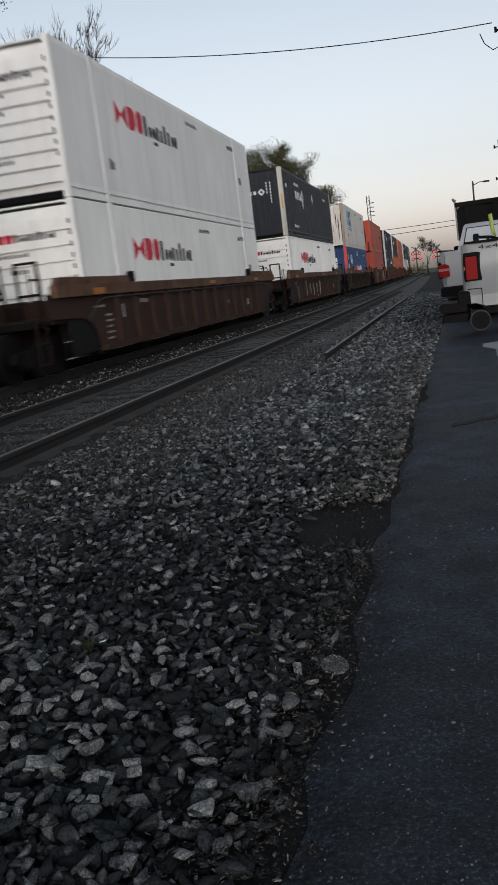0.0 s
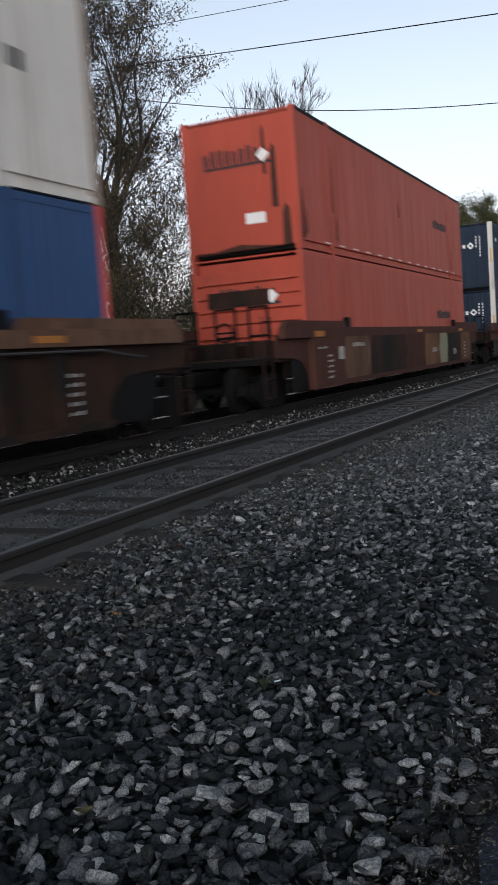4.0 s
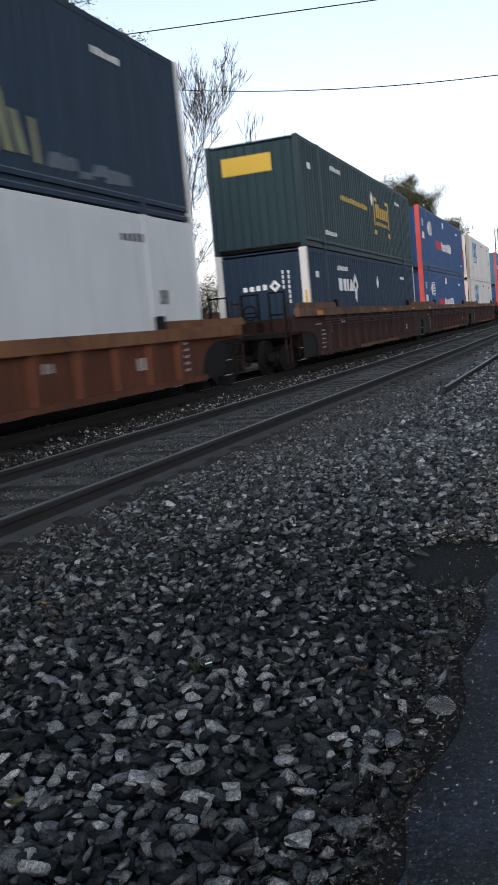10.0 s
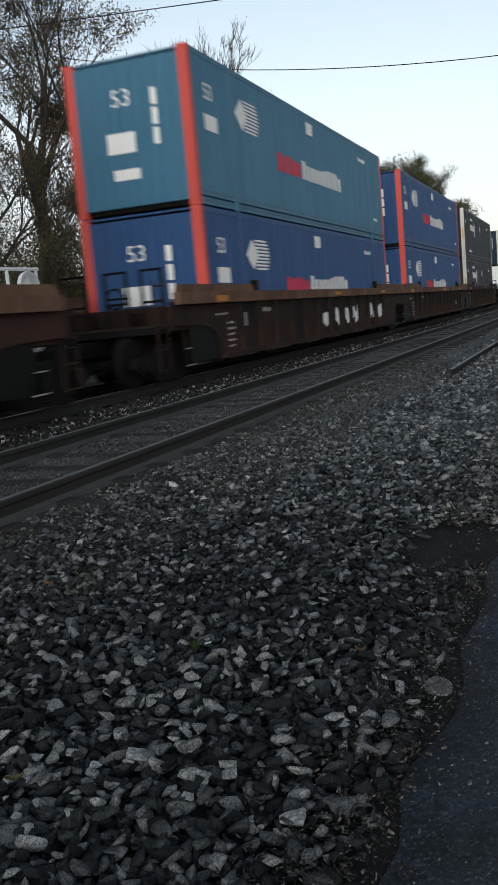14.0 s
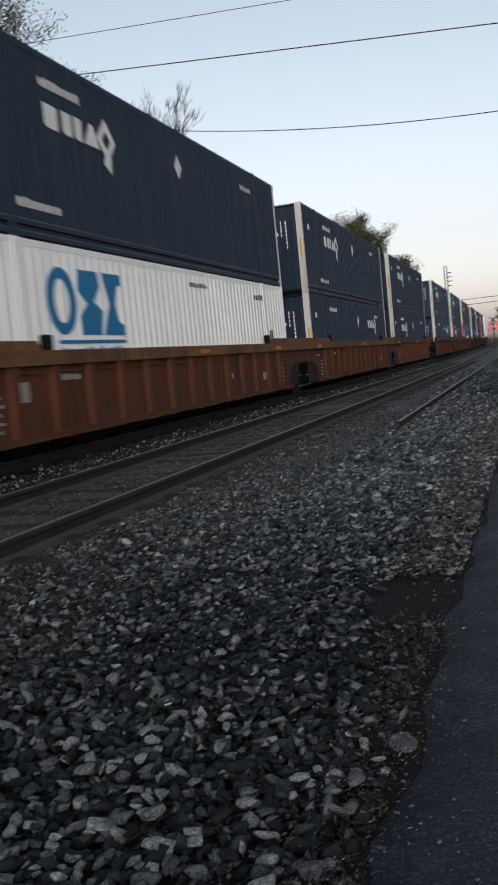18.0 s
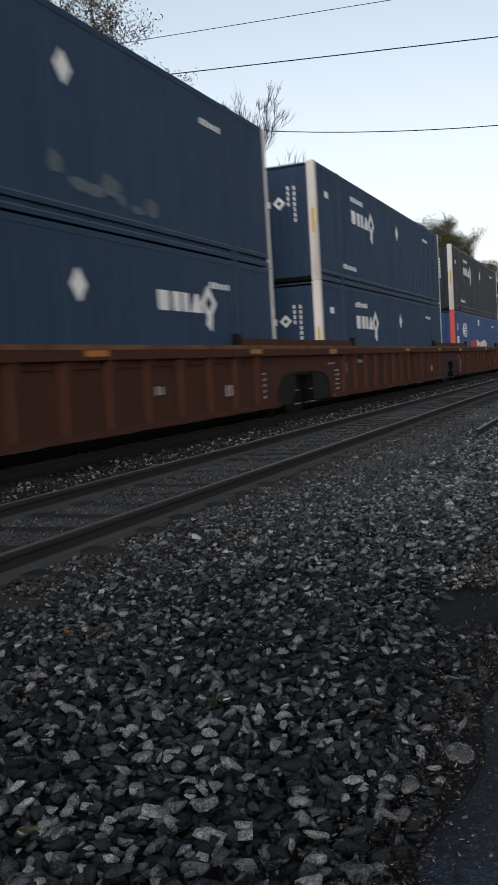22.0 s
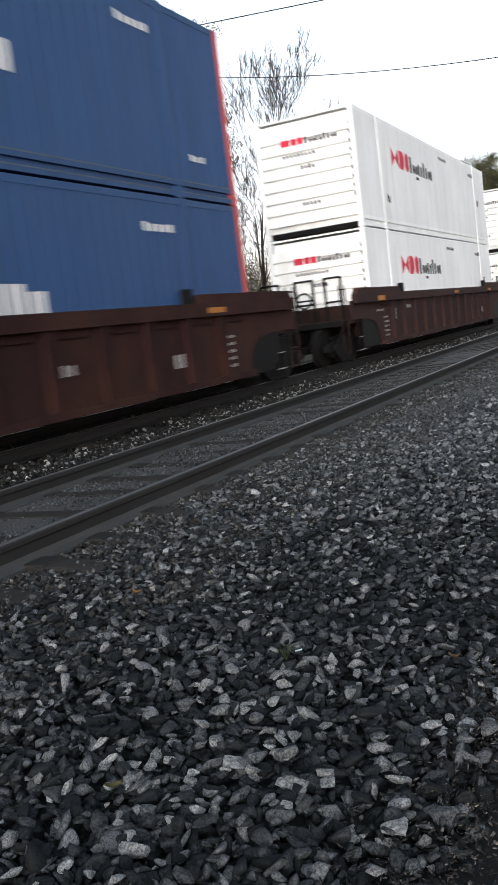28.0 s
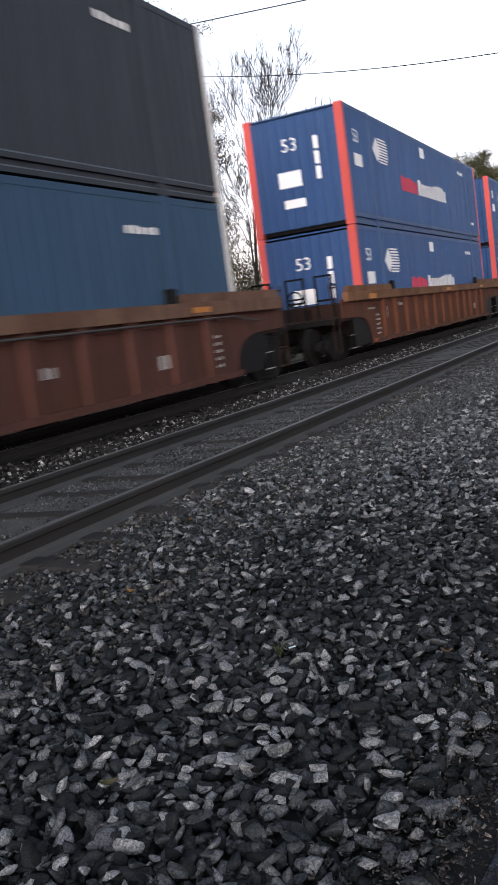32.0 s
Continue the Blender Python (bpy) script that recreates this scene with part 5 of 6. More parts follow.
# where each stack begins along the line at the start, the upper and lower boxes, and the car beneath
TRAIN = [
    (-6.7, "navy", "navylow", "brown", "chord", SINGLE, ""),
    (16.27, "white", "white", "brown", "chord", SINGLE, ""),
    (39.25, "black", "whitecorr", "brown", "chord", SINGLE, "white"),
    (62.27, "cream", "blue", "dark", "chord", SINGLE, ""),
    (85.65, "red", "redrib", "oxide", "", SINGLE, "high"),
    (108.7, "navy", "navylow", "oxide", "", FIRST, ""),
    (127.8, "black", "orange", "oxide", "", MID, ""),
    (146.9, "orange", "orangered", "oxide", "", LAST, ""),
    (170.2, "navytag", "plainwhite", "rust", "chord", SINGLE, "low"),
    (193.7, "green", "navy", "plum", "chord", FIRST, ""),
    (212.35, "blue", "blue", "plum", "chord", MID, ""),
    (231.9, "cream", "cream", "plum", "chord", LAST, ""),
    (254.95, "teal", "blue", "dark", "chord", FIRST, "blots"),
    (274.7, "blue", "blue", "dark", "chord", MID, ""),
    (293.7, "black", "black", "dark", "", LAST, ""),
    (317.15, "navy", "whitebold", "rust", "chord", FIRST, ""),
    (336.5, "navy", "navylow", "rust", "chord", MID, ""),
    (355.55, "navy", "navy", "rust", "", LAST, ""),
    (378.75, "navysmear", "deepbluelow", "russet", "chord", FIRST, ""),
    (398.15, "deepblue", "deepblue", "russet", "chord", MID, ""),
    (417.5, "black", "blue", "russet", "chord", LAST, ""),
    (441.4, "navy", "navylow", "maroon", "", FIRST, ""),
    (459.8, "black", "navy", "maroon", "", MID, ""),
    (479.04, "blue", "blue", "maroon", "", LAST, ""),
    (502.2, "white", "white", "plum", "", SINGLE, ""),
    (524.92, "white", "white", "maroon", "", SINGLE, "teal"),
    (548.33, "black", "steelblue", "oxide", "chord", SINGLE, ""),
    (571.6, "blue", "blue", "rust", "chord", FIRST, ""),
    (590.9, "blue", "blue", "rust", "chord", MID, ""),
    (610.2, "navy", "navylow", "rust", "chord", LAST, ""),
    (633.5, "black", "navy", "brown", "", SINGLE, ""),
    (656.8, "navy", "white", "brown", "", SINGLE, ""),
    (680.1, "white", "white", "brown", "", SINGLE, ""),
    (703.4, "navy", "navy", "dark", "", SINGLE, ""),
]
MADE = {}
ROLLING = []


def stacked(style):
    if style not in MADE:
        MADE[style] = STYLES[style]()
        return MADE[style]
    return copy_thing(MADE[style], Matrix.Identity(4))


for begin, upper, lower, color, chord, ends, extra in TRAIN:
    middle = begin + LEN / 2
    car_key = (color, chord, ends, extra)
    if car_key in MADE:
        car = copy_thing(MADE[car_key], Matrix.Identity(4))
    else:
        label = CAR_LABEL[color] + (", jointed" if ends != SINGLE else "") + (" and graffiti" if extra in ("white", "teal", "blots") else "")
        car = MADE[car_key] = well_car(label, color, ends, chord, extra in ("teal", "high"), extra)
    ROLLING += [(car, middle, 0.0), (stacked(lower), middle, 0.47), (stacked(upper), middle, 3.37)]


def travel(t):
    """How far the train has come by t seconds."""
    return 16.97 * t + 0.007 * t * t


# ---------------------------------------------------------------- trees
def grow(g, tips, r, p, d, length, radius, level, spread, sag, thin=0.66, wander=0.16, rise=-0.15, taper=0.8):
    """A limb of four bends, and the limbs that leave it."""
    pts, rad = [p.copy()], [radius]
    bends = 4 if level else 2
    for i in range(bends):
        d = (d + Vector((r.uniform(-1, 1), r.uniform(-1, 1), r.uniform(-0.6, 0.8) - sag)) * wander).normalized()
        p = p + d * (length / bends)
        pts.append(p.copy())
        rad.append(radius * (1 - taper * (i + 1) / bends))
    g.tube(pts, rad, 7 if level > 3 else 4 if level > 1 else 3)
    if level <= 2:
        tips += pts[1:] if level == 0 else pts[3:]
    if level == 0:
        return
    for k in range(r.choice((3, 4, 4)) if level > 1 else r.choice((3, 4, 5))):
        i = r.choice((2, 3, 3, 4, 4)) if level < 4 else (2, 3, 3, 4)[k % 4]
        turn = Vector((r.uniform(-1, 1), r.uniform(-1, 1), r.uniform(rise, 0.7))).normalized()
        grow(g, tips, r, pts[i], (d * (1.25 - spread) + turn * spread).normalized(), length * r.uniform(0.5, 0.74), max(0.012, rad[i] * thin), level - 1, spread, sag, thin, wander, rise, taper)


def leaves(g, r, tips, count, size, scatter):
    for _ in range(count):
        c = r.choice(tips) + Vector((r.gauss(0, 1), r.gauss(0, 1), r.gauss(0, 1))).normalized() * (scatter * 1.5 * r.random() ** 0.6)
        a = Vector((r.uniform(-1, 1), r.uniform(-1, 1), r.uniform(-1, 1))).normalized() * size * r.uniform(0.6, 1.3)
        b = a.orthogonal().normalized() * size * r.uniform(0.3, 0.6)
        n = len(g.v)
        g.v += [tuple(c - a), tuple(c + b), tuple(c + a), tuple(c - b)]
        g.f.append((n, n + 1, n + 2, n + 3))


def tree(label, at, height, seed, levels=5, trunk=0.22, leaf=None, count=0, size=0.09, spread=0.55, lean=(0, 0), scatter=0.3, first=0.4, thin=0.66, wander=0.16, rise=-0.15, taper=0.8):
    r = random.Random(seed)
    t = thing("tree", label, "tree", pose(*at), "trees beyond the tracks")
    g, tips = Geo(), []
    grow(g, tips, r, Vector((0, 0, -0.1)), Vector((lean[0], lean[1], 1)).normalized(), height * first, trunk, levels, spread, 0.0, thin, wander, rise, taper)
    part("trunk", g, M_BARK, t, "grey-brown trunk and bare limbs")
    if leaf:
        g = Geo()
        leaves(g, r, tips, count, size, scatter)
        part("crown", g, leaf, t, "thin brownish-green foliage")["kind"] = "stuff"
    return t


def shrub(label, at, height, width, seed, leaf, count, size=0.1):
    r = random.Random(seed)
    t = thing("shrub", label, "shrub", pose(*at), "undergrowth beyond the tracks")
    g, tips = Geo(), []
    for _ in range(12):
        d = Vector((r.uniform(-1, 1) * width / height, r.uniform(-1, 1) * width / height, 1.2)).normalized()
        grow(g, tips, r, Vector((r.uniform(-0.4, 0.4) * width, r.uniform(-0.3, 0.3) * width, -0.1)), d, height * r.uniform(0.4, 0.62), 0.03, 2, 0.5, 0.0)
    part("branchwork", g, M_BARK, t)["kind"] = "stuff"
    g = Geo()
    leaves(g, r, tips, count, size, 0.05 * height + 0.12)
    part("foliage", g, leaf, t)["kind"] = "stuff"
    return t


tree("tall half-bare tree with thin brown autumn leaves", (-21.7, 33.0, 0), 24.0, 413, 5, 0.42, M_LEAF, 36000, 0.05, 0.60, (-0.03, 0), 0.26, 0.38, 0.74, taper=0.6)
tree("tall half-bare tree with thin brown autumn leaves", (-23.4, 31.0, 0), 19.0, 5, 6, 0.24, M_LEAF, 20000, 0.062, 0.62, (-0.16, 0), 0.24, 0.36, 0.72, taper=0.66)
tree("slender leaning tree with sparse brown leaves", (-21.5, 25.5, 0), 12.0, 8, 5, 0.16, M_LEAF, 3500, 0.05, 0.55, (-0.16, 0.1), 0.3, 0.42)
tree("slender leaning tree with sparse brown leaves", (-24.8, 27.0, 0), 12.5, 15, 5, 0.16, M_LEAF, 3500, 0.05, 0.55, (0.1, 0.0), 0.3, 0.42)
tree("slender leaning tree with sparse brown leaves", (-19.4, 29.0, 0), 10.0, 17, 5, 0.13, M_LEAF, 3000, 0.05, 0.55, (0.0, 0.0), 0.3, 0.42)
tree("half-bare young tree with brown leaves", (-19.0, 36.0, 0), 13.0, 754, 5, 0.16, M_LEAF, 9000, 0.055, 0.5, (0, 0), 0.26, 0.4)
tree("slim bare tree with fine upright twigs", (-20.0, 44.0, 0), 17.0, 507, 6, 0.17, None, 0, 0.1, 0.40, (0.02, 0), 0.3, 0.42, 0.66, 0.09, 0.1)
tree("slim bare tree with fine upright twigs", (-17.6, 47.0, 0), 13.0, 617, 5, 0.17, None, 0, 0.1, 0.42, (0.02, 0), 0.3, 0.42, 0.66, 0.09, 0.1)
tree("small bare tree with tangled grey twigs", (-17.6, 39.0, 0), 10.5, 33, 5, 0.12, None, 0, 0.046, 0.5, (-0.05, 0), 0.3, 0.42)
for k, (x, y, h, n) in enumerate(((-24.2, 108, 28.0, 38000), (-22.7, 116, 25.0, 32000), (-21.4, 120, 22.0, 26000), (-29.2, 106, 20.0, 14000))):
    tree("broad rounded tree with dark late-autumn foliage", (x, y, 0), h, 40 + k, 5, 0.35, M_LEAFGREEN, n, 0.12, 0.7, (0, 0), 0.62, 0.36)
tree("small bare tree by the level crossing", (-6.4, 205, 0), 11.0, 51, 5, 0.22, M_LEAF, 1500, 0.12, 0.6, (0, 0), 0.3, 0.36)
for k, (x, y, h, w) in enumerate(((-19.2, 30, 3.6, 3.0), (-18.6, 33.5, 4.2, 3.0), (-20.6, 27.5, 3.0, 3.0), (-19.0, 38, 3.4, 3.0), (-22, 23, 2.8, 3.0), (-18.2, 43.5, 3.8, 3.0), (-24.5, 30, 4.2, 3.5), (-21.2, 30.5, 4.6, 3.0), (-23.2, 28, 5.0, 3.0), (-19.8, 35.5, 5.0, 3.0), (-22.6, 33.5, 5.2, 3.2), (-25.5, 32, 5.2, 3.4), (-17.6, 35.5, 3.2, 3.0), (-26.5, 26, 3.6, 3.5))):
    shrub("tangled brown and green undergrowth", (x, y, 0), h, w, 60 + k, M_LEAFGREEN, 1500 if -x / y > 0.72 else 5500, 0.06)
for k, (x, y, h, w) in enumerate(((-19.6, 31.5, 7.0, 3.0), (-21.4, 34, 8.0, 3.4), (-22.4, 29.5, 7.4, 3.2), (-24.4, 33.5, 8.5, 4.0), (-25.6, 28.5, 7.2, 4.0), (-19.9, 38.5, 7.0, 3.0), (-27.8, 30.0, 8.0, 4.0), (-21.2, 43.5, 6.0, 3.0))):
    shrub("dense dark thicket of saplings and dead brush", (x, y, 0), h, w, 160 + k, M_LEAF, 1300 if -x / y > 0.72 else 7500, 0.055)
for k, (x, h) in enumerate(((-9, 3.2), (-3.0, 3.6), (1.0, 4.4), (4.5, 5.2))):
    shrub("dark hedge beyond the level crossing", (x, 190 + 3 * k, 0), h, 5.0, 80 + k, M_LEAFGREEN, 900)

# ---------------------------------------------------------------- poles, wires, signals
def sagging(a, b, dip, n=24):
    a, b = Vector(a), Vector(b)
    return [tuple(a.lerp(b, i / n) - Vector((0, 0, dip * 4 * (i / n) * (1 - i / n)))) for i in range(n + 1)]


def utility_pole(x, y, h, r0, label):
    p = thing("utility_pole", label, "utility pole", pose(x, y, 0))
    smooth(part("pole", Geo().tube([(0, 0, -0.2), (0.0, 0, h * 0.5), (0.0, 0, h)], [r0, r0 * 0.86, r0 * 0.66], 10), M_POLE, p))
    for z in (h - 0.28, h - 1.55, h - 2.9):
        g = Geo()
        g.box(-0.24, -0.1, -0.03, 0.03, z - 0.02, z + 0.02)
        g.tube([(-0.23, 0, z - 0.05), (-0.23, 0, z + 0.08)], [0.035, 0.03], 8)
        part("bracket", g, M_BLACK, p)
    g = Geo()
    g.tube([(0.14, 0, h * 0.62), (0.3, 0, h * 0.66), (0.62, 0, h * 0.67)], 0.02, 6)
    part("conduit", g, M_BLACK, p)
    return p


utility_pole(1.52, 25.0, 7.15, 0.19, "tall dark timber utility pole beside the lane")
utility_pole(1.98, 40.0, 6.05, 0.14, "thin dark timber utility pole farther down the lane")

wires = [
    ("crossing_wire", (1.22, 25, 7.06), (-18.8, 25, 10.63), 0.88, 0.013, "twisted black service wire slung across the tracks"),
    ("crossing_wire", (12.0, 25, 8.3), (-32, 25, 11.85), 0.05, 0.016, "black power wire slung high across the tracks"),
    ("crossing_wire", (12.0, 25, 10.0), (-32, 25, 12.5), 0.05, 0.010, "thin grey wire slung high across the tracks"),
    ("crossing_wire", (-40, 118, 7.6), (9.0, 118, 6.9), 0.6, 0.035, "distant wire across the road"),
    ("crossing_wire", (-40, 122, 6.6), (9.0, 122, 6.5), 0.5, 0.035, "distant wire across the road"),
]
for name, a, b, dip, rad, label in wires:
    w = thing(name, label, "wire", group="overhead wires")
    part("wire", Geo().tube(sagging(a, b, dip), rad, 5), M_WIRE, w)
w = thing("drop_loop", "slack loop of black wire at the pole head", "wire")
part("wire", Geo().tube([(0.9, 25, 6.86), (1.0, 25, 6.6), (1.2, 25, 6.42), (1.4, 25, 6.5)], 0.013, 5), M_WIRE, w)

lamp = thing("street_lamp", "thin street lamp with a short arm", "street lamp", pose(2.0, 95, 0))
part("pole", Geo().tube([(0, 0, 0), (0, 0, 9.1)], [0.11, 0.08], 8), M_POLE, lamp)
part("arm", Geo().tube([(0, 0, 8.7), (0.6, 0, 8.95), (1.1, 0, 8.95)], 0.04, 6), M_BLACK, lamp)
part("lamp_head", Geo().chamfered(1.0, 1.6, -0.16, 0.16, 8.85, 9.02, 0.04), M_POLE, lamp)

mast = thing("signal_mast", "far lattice mast above the train", "mast", pose(-17.6, 200, 0))
g = Geo()
for sx, sy in ((-0.3, -0.3), (0.3, -0.3), (0.3, 0.3), (-0.3, 0.3)):
    g.tube([(sx, sy, 0), (sx, sy, 18.0)], 0.07, 4)
for k in range(24):
    z = 0.6 + k * 0.72
    g.tube([(-0.3, -0.3, z), (0.3, -0.3, z + 0.6)], 0.045, 4)
part("lattice", g, M_BLACK, mast)
g = Geo()
for k in range(4):
    g.box(0.3, 1.2, -0.1, 0.1, 13.6 + k * 0.9, 13.75 + k * 0.9)
part("cross_arms", g, M_BLACK, mast)


def crossing_signal(x, y, label):
    c = thing("crossing_signal", label, "railway signal", pose(x, y, 0))
    part("mast", Geo().tube([(0, 0, 0), (0, 0, 4.0)], 0.07, 8), M_POLE, c)
    part("crossbuck", Geo().prism([(-0.55, 3.35), (-0.45, 3.25), (0.55, 4.05), (0.45, 4.15)], "y", -0.03, 0.0).prism([(0.55, 3.35), (0.45, 3.25), (-0.55, 4.05), (-0.45, 4.15)], "y", -0.05, -0.031), M_SMEAR_GLINT, c, "dull grey backs of the crossed boards")
    part("light_bar", Geo().box(-0.5, 0.5, -0.05, 0.05, 2.52, 2.62).box(-0.5, 0.5, -0.05, 0.05, 3.1, 3.2), M_BLACK, c)
    for sx in (-0.42, 0.42):
        for z in (2.57, 3.2):
            d = part("backing_disc", Geo().disc("y", (sx, z), 0.2, -0.1, -0.08, 16), M_BLACK, c)
            part("lamp", Geo().disc("y", (sx, z), 0.12, -0.14, -0.1, 14), M_SIGNAL, d, "lit red lamp")
    return c


crossing_signal(-5.05, 118, "level crossing signal with lit red lamps")
crossing_signal(-2.6, 124, "level crossing signal with lit red lamps")
box = thing("relay_cabinet", "small pale trackside cabinet by the crossing", "cabinet", pose(-14.0, 260, 0))
part("body", Geo().chamfered(-1.2, 1.2, -1.0, 1.0, 0, 2.2, 0.06), M_TRUCKWHITE, box)
part("roof", Geo().box(-1.3, 1.3, -1.1, 1.1, 2.2, 2.3), M_CHROME, box)

# ---------------------------------------------------------------- parked vehicles
def wheel(parent, x, y, r, side, axis="y"):
    """side: the way the outer face looks along the axis."""
    w = part("wheel", Geo().disc(axis, (x, r) if axis == "y" else (y, r), r, *sorted(((y if axis == "y" else x) - side * 0.26, (y if axis == "y" else x))), 24, r * 0.58), M_TYRE, parent)
    face = y if axis == "y" else x
    part("rim", Geo().disc(axis, (x, r) if axis == "y" else (y, r), r * 0.58, *sorted((face - side * 0.2, face - side * 0.03)), 18), M_CHROME, w)
    return w


# sky seen through the cab is painted into the pale glass colour
M_CABGLASS = plain("rear_glass_painted_sky", (0.4, 0.43, 0.46), 0.05)
M_LENS = plain("reverse_lamp_pink", (0.42, 0.16, 0.16), 0.15)


def bed_side(s, half):
    """The swelling outer sheet of the bed, rolled in at the tail and under the sill."""
    g = Geo()
    xs = [-0.05, -0.035, -0.01, 0.03, 0.09, 0.2, 0.4, 0.6, 0.8, 1.2, 1.6, 2.04]
    for x in xs:
        low = 0.56 if x <= 0.8 else 1.02
        for k in range(13):
            z = low + (1.555 - low) * k / 12
            swell = max(-0.4, 1 - ((z - 1.2) / 0.46) ** 2)
            tail = 1 - (max(0.0, 0.1 - x) / 0.15) ** 2 * 1.2
            g.v.append((x, s * (half - 0.06 + 0.075 * swell - 0.1 * (1 - tail)), z))
    for i in range(len(xs) - 1):
        for k in range(12):
            a = i * 13 + k
            g.f.append((a, a + 13, a + 14, a + 1) if s < 0 else (a, a + 1, a + 14, a + 13))
    return g


def pickup(label, at, body, glow, near=True):
    """A pickup that points along +x; its right side looks to -y."""
    p = thing("pickup_truck", label, "pickup truck", at)
    half = 0.98
    outline = [(0.0, 0.62), (0.0, 1.50), (0.06, 1.56), (2.05, 1.56), (2.05, 1.56), (4.1, 1.5), (5.4, 1.36), (5.75, 1.2), (5.8, 0.55), (5.1, 0.5), (5.0, 0.86), (4.75, 1.0), (4.3, 1.0), (4.05, 0.86), (3.95, 0.5), (1.95, 0.5), (1.85, 0.86), (1.6, 1.0), (1.15, 1.0), (0.9, 0.86), (0.82, 0.5), (0.3, 0.5)]
    part("body", Geo().prism(outline, "y", -half + 0.075, half - 0.075), body, p)
    for s in (-1, 1):
        smooth(part("bed_side", bed_side(s, half), body, p))
    top = 2.05 if near else 2.2
    cab = [(2.0, 1.55), (2.2, top - 0.06), (2.4, top), (3.5, top - 0.02), (3.75, top - 0.1), (4.3, 1.52)]
    lean_in = lambda z: half - 0.1 - 0.2 * max(0.0, z - 1.5) / (top - 1.5)
    g, n = Geo(), len(cab)
    g.add([(x, s * lean_in(z), z) for s in (-1, 1) for x, z in cab], [tuple(range(n)), tuple(range(2 * n - 1, n - 1, -1))] + [(i, n + i, n + (i + 1) % n, (i + 1) % n) for i in range(n)])
    part("cab", g, body, p)
    for s in (-1, 1):
        g = Geo()
        pane = [(2.3, 1.62), (2.42, top - 0.16), (3.45, top - 0.16), (3.9, 1.62)]
        g.add([(x, s * (lean_in(z) + d), z) for d in (-0.01, 0.006) for x, z in pane], [(0, 1, 2, 3), (4, 5, 6, 7), (0, 1, 5, 4), (1, 2, 6, 5), (2, 3, 7, 6), (3, 0, 4, 7)])
        part("side_window", g, M_GLASS, p)
        part("door_mirror", Geo().chamfered(3.45, 3.6, *sorted((s * (half - 0.08), s * (half + 0.2))), 1.5, 1.72, 0.03), M_BLACK, p)
    slope = 0.2 / (top - 0.06 - 1.55)
    for name, wide, lo, hi, proud, sheet in (("window_frame", 0.735, 1.58, top - 0.1, 0.004, M_BLACK), ("rear_window", 0.71, 1.6, top - 0.12, 0.010, M_CABGLASS)):
        g = Geo()
        for back in (-proud, 0.02):
            g.v += [(2.0 + slope * (z - 1.55) + back, y * k, z) for y, z, k in ((-wide, lo, 1), (wide, lo, 1), (wide, hi, 0.86), (-wide, hi, 0.86))]
        g.f += [(0, 3, 2, 1), (4, 5, 6, 7), (0, 1, 5, 4), (2, 3, 7, 6), (1, 2, 6, 5), (0, 4, 7, 3)]
        part(name, g, sheet, p)
    part("tailgate", Geo().chamfered(-0.03, 0.02, -half + 0.14, half - 0.14, 0.8, 1.5, 0.01), body, p)
    part("bumper", Geo().chamfered(-0.16, 0.06, -half + 0.02, half - 0.02, 0.56, 0.78, 0.03), M_BLACK, p, "black step bumper")
    for s in (-1, 1):
        y0, y1 = sorted((s * (half - (0.13 if near else 0.25)), s * (half + 0.026)))
        part("tail_lamp", Geo().chamfered(-0.02 if near else -0.06, 0.25, y0, y1, *((0.97, 1.39) if near else (1.0, 1.3)), 0.05), glow, p, "red lamp")
        part("reverse_lens", Geo().chamfered(-0.024 if near else -0.066, 0.12, *sorted((s * (half - (0.12 if near else 0.22)), s * (half + 0.018))), 1.13, 1.2, 0.02), M_LENS, p, "pale pink lens")
        part("lamp_frame", Geo().chamfered(-0.012, 0.275, *sorted((s * (half - 0.1), s * (half + 0.019))), *((0.94, 1.42) if near else (0.97, 1.33)), 0.02), M_BLACK, p)
        part("bed_rail", Geo().box(0.02, 2.05, *sorted((s * (half - 0.08), s * (half + 0.01))), 1.56, 1.6), M_BLACK, p)
        for x in (1.3, 4.52):
            wheel(p, x, s * (half - 0.02), 0.40, s)
            part("wheel_arch", Geo().disc("y", (x, 0.5), 0.5, *sorted((s * (half - 0.02), s * (half + 0.006))), 20, 0.44), M_BLACK, p)
    part("underbody", Geo().box(0.3, 5.5, -0.8, 0.8, 0.36, 0.62), M_BLACK, p)
    if near:
        part("rear_sensor_panel", Geo().box(0.02, 0.25, -half - 0.006, -half, 0.80, 0.815).box(0.25, 0.265, -half - 0.006, -half, 0.52, 0.815), M_BLACK, p)
        m4 = bpy.data.curves.new("side_badge", "FONT")
        m4.body, m4.size, m4.extrude = "4x4", 0.1, 0.002
        t4 = new("side_badge", m4)
        bpy.context.view_layer.update()
        me = bpy.data.meshes.new_from_object(t4.evaluated_get(bpy.context.evaluated_depsgraph_get()))
        bpy.data.objects.remove(t4)
        me.materials.clear()
        me.materials.append(M_MARKBLACK)
        child("side_badge", me, p, pose(0.24, -half - 0.004, 1.455, 90, 0, 0) @ Matrix.Diagonal((2.3, 1.0, 1.0, 1.0)), "black letters 4x4")
        part("tow_ring", Geo().disc("y", (0.2, 0.27), 0.175, -half - 0.02, -half + 0.02, 28, 0.155), M_RAILFOOT, p, "dull steel ring under the bumper")
        part("tow_plate", Geo().disc("y", (0.2, 0.27), 0.155, -half - 0.01, -half + 0.01, 20), M_BLACK, p)
